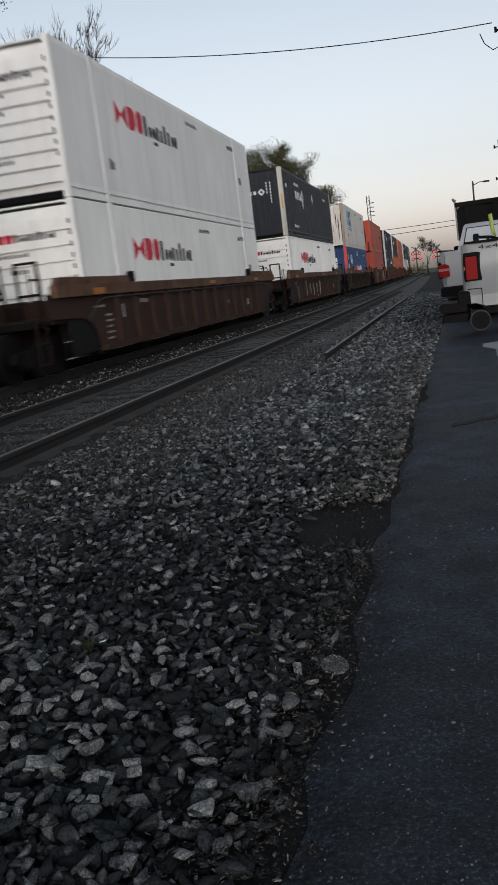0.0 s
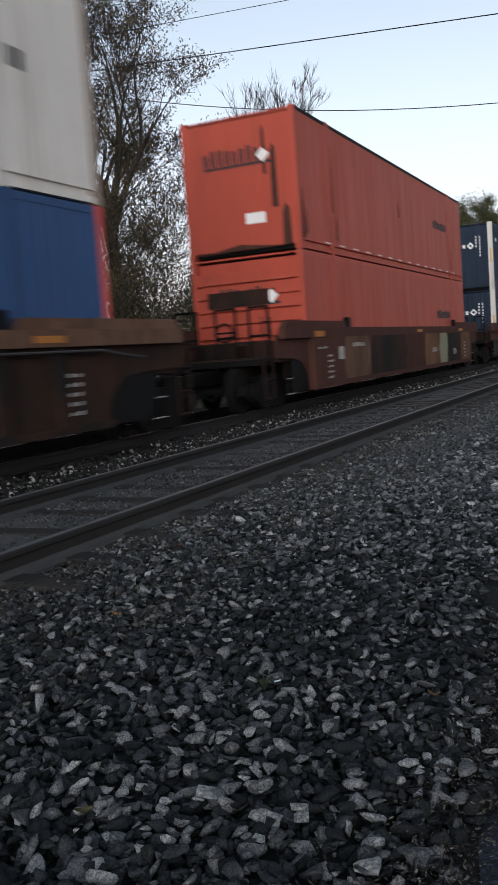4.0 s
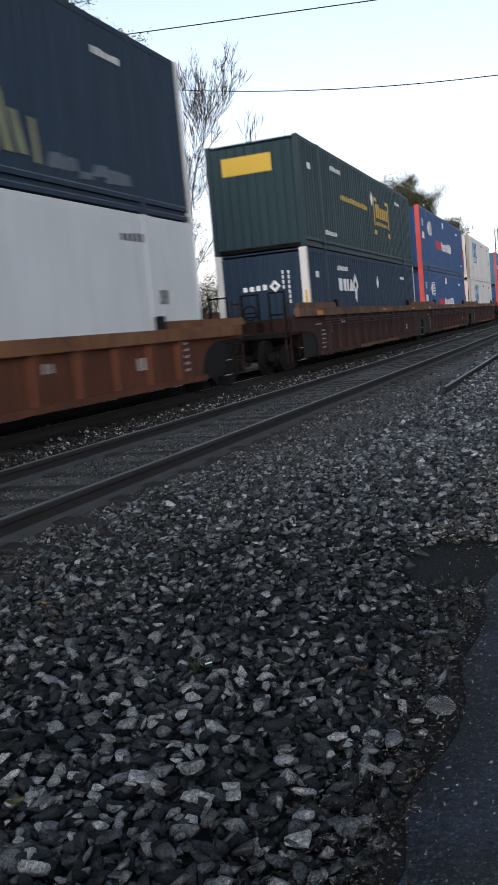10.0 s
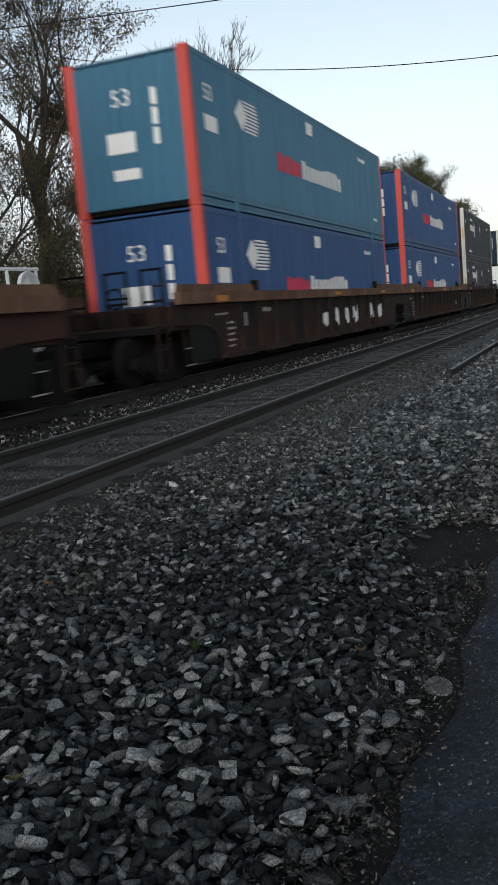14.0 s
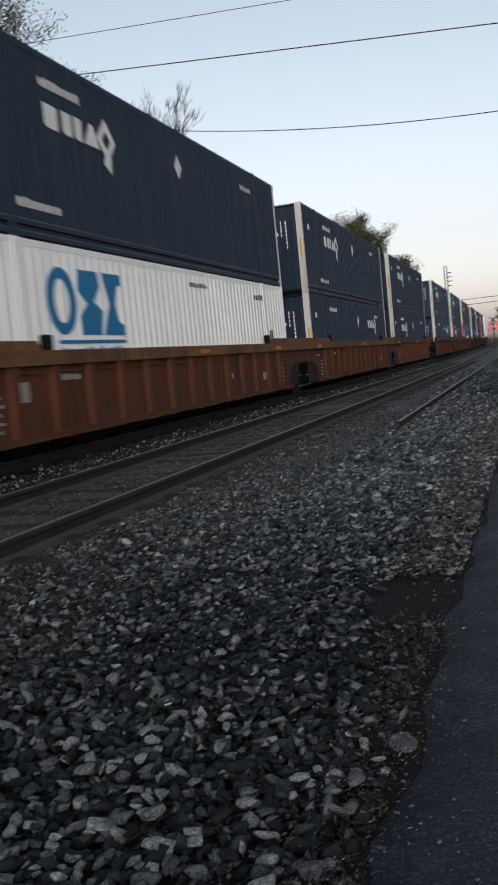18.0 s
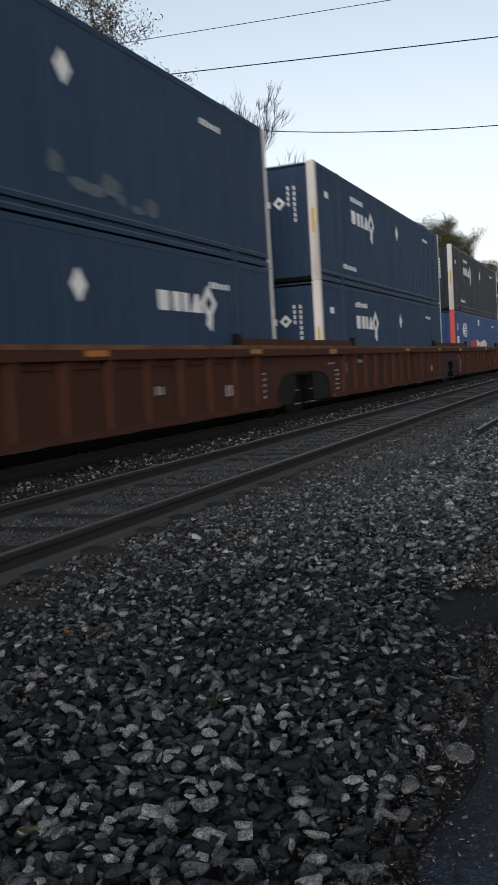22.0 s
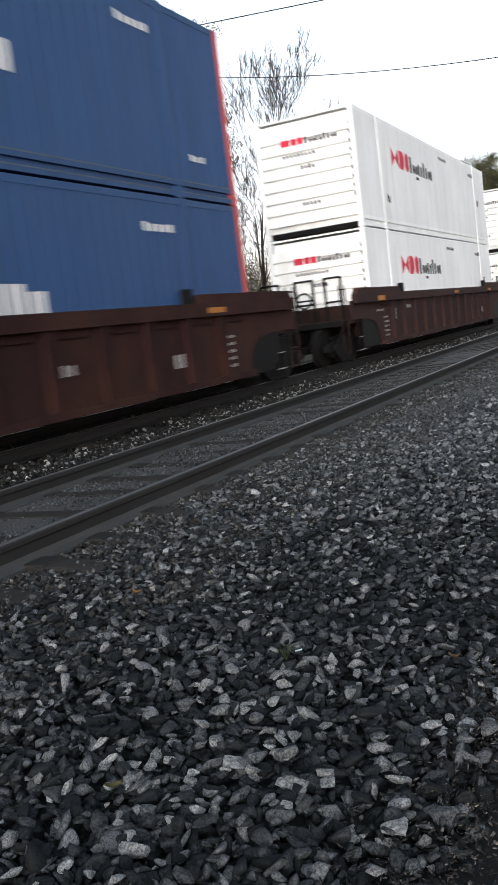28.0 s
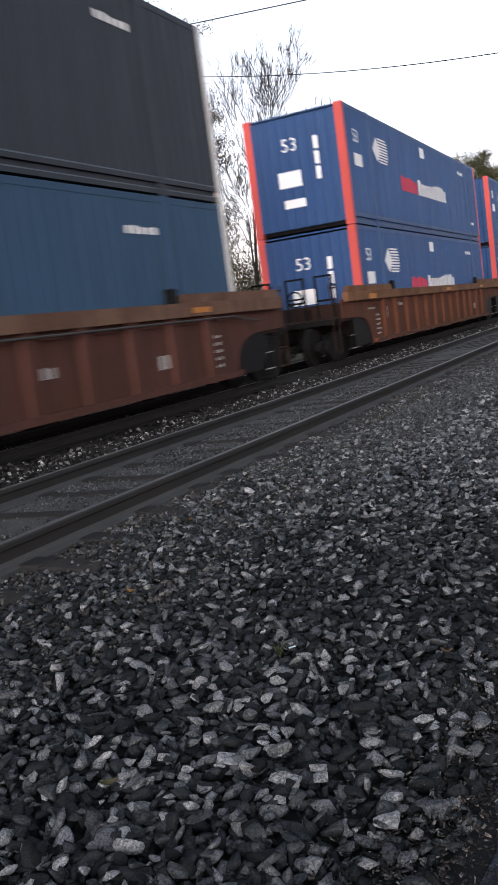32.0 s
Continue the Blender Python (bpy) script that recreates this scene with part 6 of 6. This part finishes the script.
        part("hitch_step", Geo().chamfered(-0.46, 0.0, -0.95, 0.3, 0.44, 0.6, 0.02).chamfered(-0.44, 0.0, -0.9, 0.25, 0.27, 0.42, 0.02), M_BLACK, p)
    return p


pickup("white pickup truck parked with its tail to the tracks", pose(0.06, 17.1, 0, 0, 0, -3), M_TRUCKWHITE, M_TAIL)
pickup("silver pickup truck parked farther along the lane", pose(0.46, 21.2, 0, 0, 0, 81), M_TRUCKSILVER, M_TAIL, False)

dump = thing("dump_truck", "dark dump truck parked behind the pickups", "truck", pose(0.05, 28, 0, 0, 0, -2))
part("dump_body", Geo().prism([(0.0, 1.75), (0.0, 2.75), (0.1, 2.85), (3.6, 2.9), (3.6, 1.3), (0.5, 1.3)], "y", -1.15, 1.15), M_BLACK, dump, "black steel tipping body")
for s in (-1, 1):
    part("top_rail", Geo().box(-0.05, 3.7, *sorted((s * 1.22, s * 1.1)), 2.82, 2.94), M_BLACK, dump)
for k in range(5):
    part("stake", Geo().box(0.2 + k * 0.75, 0.3 + k * 0.75, -1.24, -1.15, 1.4, 2.85), M_BLACK, dump)
part("tarp_hoop", Geo().tube([(-0.02, -1.1, 1.9), (-0.04, -1.1, 3.0), (-0.1, -1.05, 3.05), (-0.1, 1.05, 3.05), (-0.04, 1.1, 3.0), (-0.02, 1.1, 1.9)], 0.035, 6), M_CHROME, dump)
part("cab", Geo().chamfered(3.8, 5.9, -1.05, 1.05, 0.8, 2.6, 0.15), M_TRUCKWHITE, dump)
part("chassis", Geo().box(0.3, 6.2, -0.5, 0.5, 0.7, 1.1), M_BLACK, dump)
for x in (1.2, 5.1):
    for s in (-1, 1):
        wheel(dump, x, s * 1.05, 0.5, s)
# the rod is the long handle of a tool in the bed
lm = thing("marker_pole", "yellow-green tool handle standing in the truck bed", "marker pole", pose(0.62, 17.0, 1.1))
part("rod", Geo().tube([(0.0, 0, 0.1), (-0.1, 0, 0.95)], 0.035, 6), plain("green_fibreglass", (0.35, 0.42, 0.12), 0.5), lm)

chest = thing("tool_chest", "pale tool chest with a lid standing in the truck bed", "tool box", pose(1.2, 16.95, 1.1))
part("body", Geo().chamfered(-0.5, 0.6, -0.35, 0.4, 0.0, 0.6, 0.03), M_TRUCKSILVER, chest)
part("lid", Geo().chamfered(-0.54, 0.64, -0.39, 0.44, 0.605, 0.68, 0.02), M_TRUCKWHITE, chest)
bar = thing("tow_bar", "black iron tow bar lying in the truck bed", "tow bar", pose(0.4, 16.85, 1.1))
part("bar", Geo().tube([(-0.18, 0, 0.58), (0.1, 0, 0.55), (0.3, 0, 0.47)], 0.03, 6), M_BLACK, bar)
part("head", Geo().chamfered(-0.2, -0.1, -0.06, 0.06, 0.5, 0.64, 0.02), M_BLACK, bar)
part("prop", Geo().tube([(0.05, 0, 0.0), (0.05, 0, 0.56)], 0.025, 6), M_BLACK, bar)

# the service truck beyond the train
van = thing("service_truck", "white service truck with ladder rack and hose reel", "truck", pose(-15.0, 17.1, 0, 0, 0, 84))
part("bed", Geo().chamfered(0.0, 3.6, -1.0, 1.0, 0.7, 1.8, 0.05), M_WHITE, van)
part("cab", Geo().prism([(-2.6, 0.7), (-2.6, 1.5), (-1.7, 1.65), (-1.2, 2.48), (-0.95, 2.55), (-0.1, 2.55), (-0.05, 0.7)], "y", -0.95, 0.95), M_WHITE, van)
for s in (-1, 1):
    part("cab_glass", Geo().prism([(-1.5, 1.72), (-1.12, 2.42), (-0.25, 2.44), (-0.25, 1.72)], "y", *sorted((s * 0.951, s * 0.962))), M_GLASS, van)
part("windscreen", Geo().add([(-1.7, y, 1.68) for y in (-0.85, 0.85)] + [(-1.24, y, 2.44) for y in (0.85, -0.85)] + [(-1.66, y, 1.68) for y in (-0.85, 0.85)] + [(-1.2, y, 2.44) for y in (0.85, -0.85)], [(0, 1, 2, 3), (7, 6, 5, 4), (0, 4, 5, 1), (2, 6, 7, 3), (1, 5, 6, 2), (0, 3, 7, 4)]), M_GLASS, van)
for x in (0.2, 1.3, 2.4, 3.5):
    for s in (-0.9, 0.9):
        part("rack_post", Geo().tube([(x, s, 1.78), (x, s, 2.95)], 0.045, 6), M_WHITE, van)
for s in (-0.9, 0.9):
    part("rack_rail", Geo().tube([(0.1, s, 2.9), (3.6, s, 2.9)], 0.045, 6), M_WHITE, van)
    part("rack_rail", Geo().tube([(0.1, s, 2.4), (3.6, s, 2.4)], 0.04, 6), M_WHITE, van)
part("hose_reel", Geo().disc("y", (3.05, 2.45), 0.38, -1.06, -0.95, 22, 0.3).disc("y", (3.05, 2.45), 0.23, -1.05, -0.96, 18, 0.15).box(3.01, 3.09, -1.06, -0.95, 2.05, 2.84), M_WHITE, van, "white coiled hose reel")
part("crane_head", Geo().tube([(0.3, 0.1, 2.9), (-0.3, 0.0, 3.0), (-0.9, 0.0, 3.05)], [0.09, 0.08, 0.06], 8).chamfered(-1.05, -0.8, -0.14, 0.14, 2.95, 3.15, 0.04), M_WHITE, van, "white boom head over the cab")
for x in (-1.7, 2.2):
    for s in (-1, 1):
        wheel(van, x, s * 0.95, 0.4, s)


# ---------------------------------------------------------------- loose stones and litter
def hull_stone(seed, n=2):
    """A crushed stone: the hull of a few points, longer than it is high."""
    r = random.Random(seed)
    bm = bmesh.new()
    wide, high = r.uniform(0.27, 0.42), r.uniform(0.12, 0.25)
    for sx in (-1, 1):
        for sy in (-1, 1):
            for sz in (-1, 1):
                bm.verts.new((sx * r.uniform(0.2, 0.5), sy * wide * r.uniform(0.45, 1.0), sz * high * r.uniform(0.55, 1.0)))
    for _ in range(n):
        d = Vector((r.gauss(0, 1), r.gauss(0, 1), r.gauss(0, 1))).normalized()
        bm.verts.new((d.x * 0.52, d.y * wide * 1.05, d.z * high * 1.1))
    out = bmesh.ops.convex_hull(bm, input=bm.verts)
    bmesh.ops.delete(bm, geom=[v for v in bm.verts if not v.link_faces], context="VERTS")
    bm.verts.index_update()
    v = np.array([tuple(p.co) for p in bm.verts])
    f = np.array([[q.index for q in face.verts] for face in bm.faces])
    bm.free()
    return v, f


def shard(seed):
    """A sharp broken stone: the hull of a dozen points strewn in a long flat lens."""
    r = random.Random(seed)
    bm = bmesh.new()
    wide, high = r.uniform(0.3, 0.46), r.uniform(0.17, 0.32)
    for _ in range(11):
        d = Vector((r.gauss(0, 1), r.gauss(0, 1), r.gauss(0, 1))).normalized() * r.uniform(0.75, 1.05)
        bm.verts.new((d.x * 0.62, d.y * wide, d.z * high))
    bmesh.ops.convex_hull(bm, input=bm.verts)
    bmesh.ops.delete(bm, geom=[v for v in bm.verts if not v.link_faces], context="VERTS")
    bmesh.ops.triangulate(bm, faces=bm.faces)
    bm.verts.index_update()
    v = np.array([tuple(q.co) for q in bm.verts])
    f = np.array([[q.index for q in face.verts] for face in bm.faces])
    bm.free()
    return v, f


def rock(seed, fineness):
    """A crushed stone: a ball broken along random planes, worn at the edges and lying flat."""
    r = random.Random(seed)
    bm = bmesh.new()
    bmesh.ops.create_icosphere(bm, subdivisions=fineness, radius=0.5)
    v = np.array([tuple(q.co) for q in bm.verts])
    f = np.array([[q.index for q in face.verts] for face in bm.faces])
    bm.free()
    for _ in range(7):
        d = np.array(Vector((r.gauss(0, 1), r.gauss(0, 1), r.gauss(0, 1))).normalized())
        v -= np.maximum(0.0, v @ d - r.uniform(0.16, 0.38))[:, None] * d
    v += np.array([[r.uniform(-1, 1) for _ in range(3)] for _ in v]) * (0.03 if fineness > 1 else 0.045)
    v *= np.array([1.3, r.uniform(0.62, 0.95), r.uniform(0.42, 0.72)])
    return v, f


SHAPES = [rock(100 + i, 1) for i in range(10)] + [shard(100 + i) for i in range(20)]
SIMPLE = [hull_stone(300 + i, 0) for i in range(16)]
WORN = [rock(200 + i, 2) for i in range(10)] + [shard(400 + i) for i in range(26)]
FLAKES = [(v * np.array([1.15, 0.62, 0.5]), f) for v, f in SIMPLE]
rs = np.random.RandomState(4)


def turns(n, tilt):
    """Random turns: any yaw, some tilt."""
    a, b, c = rs.uniform(0, 2 * np.pi, n), rs.normal(0, tilt, n), rs.normal(0, tilt, n)
    ca, sa, cb, sb, cc, sc = np.cos(a), np.sin(a), np.cos(b), np.sin(b), np.cos(c), np.sin(c)
    z, o = np.zeros(n), np.ones(n)
    rz = np.stack([ca, -sa, z, sa, ca, z, z, z, o], -1).reshape(n, 3, 3)
    rx = np.stack([o, z, z, z, cb, -sb, z, sb, cb], -1).reshape(n, 3, 3)
    ry = np.stack([cc, z, sc, z, o, z, -sc, z, cc], -1).reshape(n, 3, 3)
    return rz @ rx @ ry


def scatter(name, material, label, category, places, sizes, tilt=0.6, shapes=SIMPLE):
    """Many stones in one mesh."""
    n = len(places)
    kinds = rs.randint(0, len(shapes), n)
    rot = turns(n, tilt)
    vs, fs, base = [], [], 0
    for k, (v, f) in enumerate(shapes):
        pick = np.nonzero(kinds == k)[0]
        if not len(pick):
            continue
        pts = np.einsum("nij,vj->nvi", rot[pick], v) * sizes[pick, None, None] + places[pick, None, :]
        vs.append(pts.reshape(-1, 3))
        fs.append((f[None] + base + (np.arange(len(pick)) * len(v))[:, None, None]).reshape(-1, 3))
        base += len(pick) * len(v)
    vs, fs = np.concatenate(vs), np.concatenate(fs)
    me = bpy.data.meshes.new(name)
    me.vertices.add(len(vs))
    me.vertices.foreach_set("co", vs.ravel())
    me.loops.add(fs.size)
    me.loops.foreach_set("vertex_index", fs.ravel())
    me.polygons.add(len(fs))
    me.polygons.foreach_set("loop_start", np.arange(0, fs.size, 3))
    me.polygons.foreach_set("loop_total", np.full(len(fs), 3))
    me.update()
    me.validate()
    me.materials.append(material)
    return tagged(new(name, me), label, category, kind="stuff")


def strew(x0, x1, y0, y1, per_m2, size, vary, level, rough, keep=None):
    n = int((x1 - x0) * (y1 - y0) * per_m2)
    x, y = rs.uniform(x0, x1, n), rs.uniform(y0, y1, n)
    z = level + rs.normal(0, rough, n) + 0.012 * np.sin(x * 3.1 + 1.3 * y) * np.cos(y * 2.3)
    s = size * np.exp(np.minimum(rs.normal(0, vary, n), 0.55))
    p = np.stack([x, y, z], -1)
    if keep is not None:
        ok = keep(x, y)
        p, s = p[ok], s[ok]
    return p, s


def clear(x, y):
    """Off the lane, off the bare dirt by its edge, thinning out over the stone dust."""
    dirt = ((x + 0.78) / 0.30) ** 2 + ((y - 4.75) / 0.6) ** 2 < rs.uniform(0.5, 1.25, len(x))
    strip = (x > -0.72) & (y < 4.9) & (rs.uniform(0, 1, len(x)) < 0.3)
    dust = (x < -2.25 - 0.02 * y) & (y > 7.5) & (rs.uniform(0, 1, len(x)) < np.clip((y - 6.5) / 4, 0, 0.93))
    return ~dirt & ~dust & ~strip


packs = [
    strew(-3.55, -0.62, 0.9, 5.0, 1150, 0.046, 0.36, -0.026, 0.010, clear),
    strew(-3.55, -0.62, 3.5, 5.0, 760, 0.047, 0.40, 0.000, 0.012, clear),
    strew(-3.6, -0.60, 5.0, 10.0, 700, 0.052, 0.36, -0.018, 0.012, clear),
    strew(-3.6, -0.60, 5.0, 10.0, 520, 0.050, 0.40, 0.002, 0.014, clear),
    strew(-3.6, -0.55, 10.0, 22.0, 520, 0.050, 0.36, -0.004, 0.014, clear),
    strew(-3.4, -0.40, 22.0, 48.0, 200, 0.070, 0.34, -0.002, 0.016, clear),
]
places, sizes = np.concatenate([p for p, _ in packs]), np.concatenate([s for _, s in packs])
# more stones take the lightened colours the farther off they lie
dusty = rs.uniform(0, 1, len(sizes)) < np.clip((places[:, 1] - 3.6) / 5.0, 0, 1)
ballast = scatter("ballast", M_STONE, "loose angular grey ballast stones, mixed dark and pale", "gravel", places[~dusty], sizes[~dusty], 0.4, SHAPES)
p1, s1 = strew(-1.0, -0.58, 5.1, 14.0, 900, 0.036, 0.35, 0.010, 0.008)
scatter("edge_chips", M_STONE_EDGE, "pale tan-grey stone chips along the lane's edge", "gravel", p1, s1, 0.4, SHAPES[:4])
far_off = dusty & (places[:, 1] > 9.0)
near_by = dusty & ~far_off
scatter("dusty_ballast", M_STONE_LIGHTENED, "pale grey ballast stones, lightened with distance in their colour", "gravel", places[near_by], sizes[near_by], 0.4, SHAPES)
scatter("distant_ballast", M_STONE_LIGHTENED, "ballast reaching away along the lane, brightness put into its colour", "gravel", places[far_off], sizes[far_off], 0.4)
p1, s1 = strew(-3.2, -0.62, 0.9, 3.55, 760, 0.050, 0.40, 0.002, 0.012, clear)
scatter("top_ballast", M_STONE, "loose worn ballast stones lying on top, dark with pale ones", "gravel", p1, s1, 0.45, WORN)
p1, s1 = strew(-7.0, -5.38, 2.0, 24.0, 460, 0.044, 0.30, -0.012, 0.014)
p2, s2 = strew(-7.0, -5.38, 24.0, 60.0, 130, 0.065, 0.30, -0.008, 0.014)
p3, s3 = strew(-9.6, -7.0, 2.0, 30.0, 60, 0.055, 0.30, -0.01, 0.014)
p2[:, 0] += -((p2[:, 1] - 5) ** 2) / 5200
scatter("dirty_ballast", M_STONE_DARK, "small dirty brown-grey ballast between the tracks", "gravel", np.concatenate([p1, p2, p3]), np.concatenate([s1, s2, s3]))
p1, s1 = strew(-5.2, -3.86, 2.0, 18.0, 760, 0.02, 0.45, 0.021, 0.006)
p2, s2 = strew(-3.66, -2.3, 6.5, 18.0, 420, 0.024, 0.35, 0.012, 0.006)
p3, s3 = strew(-3.73, -2.3, 1.0, 9.0, 850, 0.036, 0.36, -0.008, 0.008)
p4, s4 = strew(-3.70, -3.2, 1.0, 14.0, 900, 0.032, 0.36, 0.004, 0.006)
scatter("crushed_stone", M_STONE_FINE, "fine crushed grey stone in and beside the near track", "gravel", np.concatenate([p1, p2]), np.concatenate([s1, s2]))
scatter("stone_chips", M_CHIPS, "brown-grey stone chips and dirt along the near rail", "gravel", np.concatenate([p3, p4]), np.concatenate([s3, s4]))
p1, s1 = strew(-1.15, -0.3, 0.9, 11.0, 6500, 0.0125, 0.4, 0.004, 0.007, lambda x, y: (x < -0.5) & (rs.uniform(0, 1, len(x)) < np.exp(-(((x + 0.70) / 0.15) ** 2)) * (1.0 - 0.85 * (np.abs(y - 4.75) < 0.45)) * np.where(y > 5.2, 0.3, 1.0)))
s1[:] = np.minimum(s1, 0.024)
scatter("leaf_litter", M_LITTER, "brown leaf scraps, chips and dirt along the asphalt edge", "leaf litter", p1, s1, 0.5, FLAKES)

p1, s1 = strew(-0.5, 1.3, 1.5, 7.5, 2300, 0.0048, 0.4, 0.001, 0.001, lambda x, y: (x < 0.12 + 0.17 * y) & (rs.uniform(0, 1, len(x)) < np.exp(-np.maximum(y - 2.6, 0) / 1.7)))
p1[:, 2] = np.abs(rs.normal(0, 0.001, len(s1)))
p2, s2 = strew(-0.5, 2.2, 1.5, 9.0, 240, 0.0085, 0.4, 0.001, 0.001)
scatter("asphalt_grit", M_GRIT, "fine pale grit scattered over the worn asphalt", "grit", np.concatenate([p1, p2]), np.concatenate([s1, s2]))

# the ballast goes on behind the camera
p1, s1 = strew(-3.6, -0.66, -9.0, 0.9, 330, 0.058, 0.34, 0.0, 0.014)
scatter("rear_ballast", M_STONE, "loose angular ballast stones running on down the line", "gravel", p1, s1, 0.4)

# the stones nearest the lane, each on its own
singles = [Geo().add([tuple(q) for q in v], [tuple(int(i) for i in t) for t in f]).mesh("stone", M_STONE_PIECE) for v, f in WORN]
pale = [Geo().add([tuple(q) for q in v], [tuple(int(i) for i in t) for t in f]).mesh("stone", M_STONE_PALE) for v, f in WORN]
r = random.Random(77)
for _ in range(190):
    x, y, s = r.uniform(-2.2, -0.85), r.uniform(1.5, 3.6), 0.046 * math.exp(min(0.4, r.gauss(0, 0.34)))
    child("stone", r.choice(singles), ballast, Matrix.LocRotScale((x, y, 0.012 + 0.2 * s), Euler((r.gauss(0, 0.35), r.gauss(0, 0.35), r.uniform(0, 6.3))), (s, s, s)))
for _ in range(85):
    x, y, s = r.gauss(-1.45, 0.27), r.uniform(1.6, 3.0), 0.048 * math.exp(min(0.35, r.gauss(0, 0.25)))
    child("stone", r.choice(pale), ballast, Matrix.LocRotScale((x, y, 0.016 + 0.2 * s), Euler((r.gauss(0, 0.35), r.gauss(0, 0.35), r.uniform(0, 6.3))), (s, s, s)))
# some pale stones that stand out
for x, y, s, yaw in ((-1.138, 2.204, 0.135, 15), (-1.267, 2.625, 0.125, 5), (-0.809, 2.571, 0.085, -20), (-0.868, 2.29, 0.08, 10), (-0.806, 2.069, 0.115, -50), (-1.24, 2.356, 0.10, 5), (-1.115, 2.104, 0.06, 0), (-1.31, 2.33, 0.11, 40), (-1.36, 2.28, 0.12, 20), (-1.25, 2.46, 0.09, 70), (-1.05, 2.24, 0.09, 80), (-0.86, 2.62, 0.09, 60)):
    child("stone", r.choice(pale), ballast, Matrix.LocRotScale((x, y, 0.022), Euler((0.1, 0.1, radians(yaw))), (s * 0.75, s * 0.82, s * 0.75)))

# ---------------------------------------------------------------- small litter
m_clear, t, b = nodes_of("clear_plastic")
b.inputs["Base Color"].default_value = (0.6, 0.62, 0.64, 1)
b.inputs["Roughness"].default_value = 0.2
b.inputs["Transmission Weight"].default_value = 0.93
b.inputs["IOR"].default_value = 1.2
lid = thing("plastic_lid", "crushed clear plastic cup lid lying at the asphalt edge", "cup lid", Matrix.Translation((-0.588, 2.873, 0.028)) @ pose(0, 0, 0, 14, 6, 20))
g = Geo()
prof = [(0.043, 0.0), (0.043, 0.006), (0.038, 0.008), (0.036, 0.012), (0.028, 0.015), (0.015, 0.016), (0.0, 0.016)]
for i, (rr, z) in enumerate(prof):
    g.v += [(rr * math.cos(2 * math.pi * k / 28) * (1 + 0.03 * math.sin(3 * k)), rr * math.sin(2 * math.pi * k / 28), z + 0.002 * math.sin(k * 1.7 + i)) for k in range(28)]
for i in range(len(prof) - 1):
    g.f += [(i * 28 + k, i * 28 + (k + 1) % 28, (i + 1) * 28 + (k + 1) % 28, (i + 1) * 28 + k) for k in range(28)]
smooth(part("dome", g, m_clear, lid))
part("rim", Geo().disc("z", (0, 0), 0.046, -0.003, 0.003, 28, 0.041), m_clear, lid)
stick = thing("cigarette_end", "small white cigarette end among the stones", "cigarette end", pose(-1.48, 3.081, 0.045, 0, 0, 40))
part("paper", Geo().tube([(-0.014, 0, 0), (0.012, 0, 0.002)], 0.0032, 8), M_MARKPALE, stick)
for k, (x, y, col) in enumerate(((-2.62, 3.72, (0.12, 0.068, 0.024)), (-1.62, 2.05, (0.055, 0.05, 0.022)), (-3.1, 5.2, (0.11, 0.055, 0.026)), (-0.9, 3.1, (0.085, 0.055, 0.034)))):
    lf = thing("fallen_leaf", "small curled autumn leaf on the stones", "leaf", pose(x, y, 0.04, 12, 8, 50 * k))
    g = Geo()
    n = 8
    g.v += [(0.028 * (2 * i / n - 1), 0.013 * math.sin(math.pi * i / n) * sgn, 0.012 * (2 * i / n - 1) ** 2 + 0.006 * abs(sgn)) for sgn in (-1, 0, 1) for i in range(n + 1)]
    g.f += [(a * (n + 1) + i, a * (n + 1) + i + 1, (a + 1) * (n + 1) + i + 1, (a + 1) * (n + 1) + i) for a in (0, 1) for i in range(n)]
    part("blade", g, plain("leaf_%d" % k, col, 0.7), lf)
tuft = thing("grass_sprig", "thin green weed sprig growing between the stones", "weed", pose(-1.539, 3.088, 0.0))
g = Geo()
for k in range(9):
    a = k * 0.7
    g.tube([(0, 0, 0.0), (0.02 * math.cos(a), 0.02 * math.sin(a), 0.045), (0.04 * math.cos(a), 0.04 * math.sin(a), 0.05)], [0.002, 0.002, 0.001], 3)
part("leaf_tuft", g, plain("weed_green", (0.035, 0.05, 0.02), 0.7), tuft)


# ---------------------------------------------------------------- what moves
def motions():
    for ob, middle, z in ROLLING:
        rows = []
        for k in range(17):
            y = middle - travel(2.0 * k)
            dx, yaw = bend(y)
            rows.append((2.0 * k, pose(TRACK_FAR + dx, y, z, 0, 0, yaw)))
        walk(ob, rows)


motions()
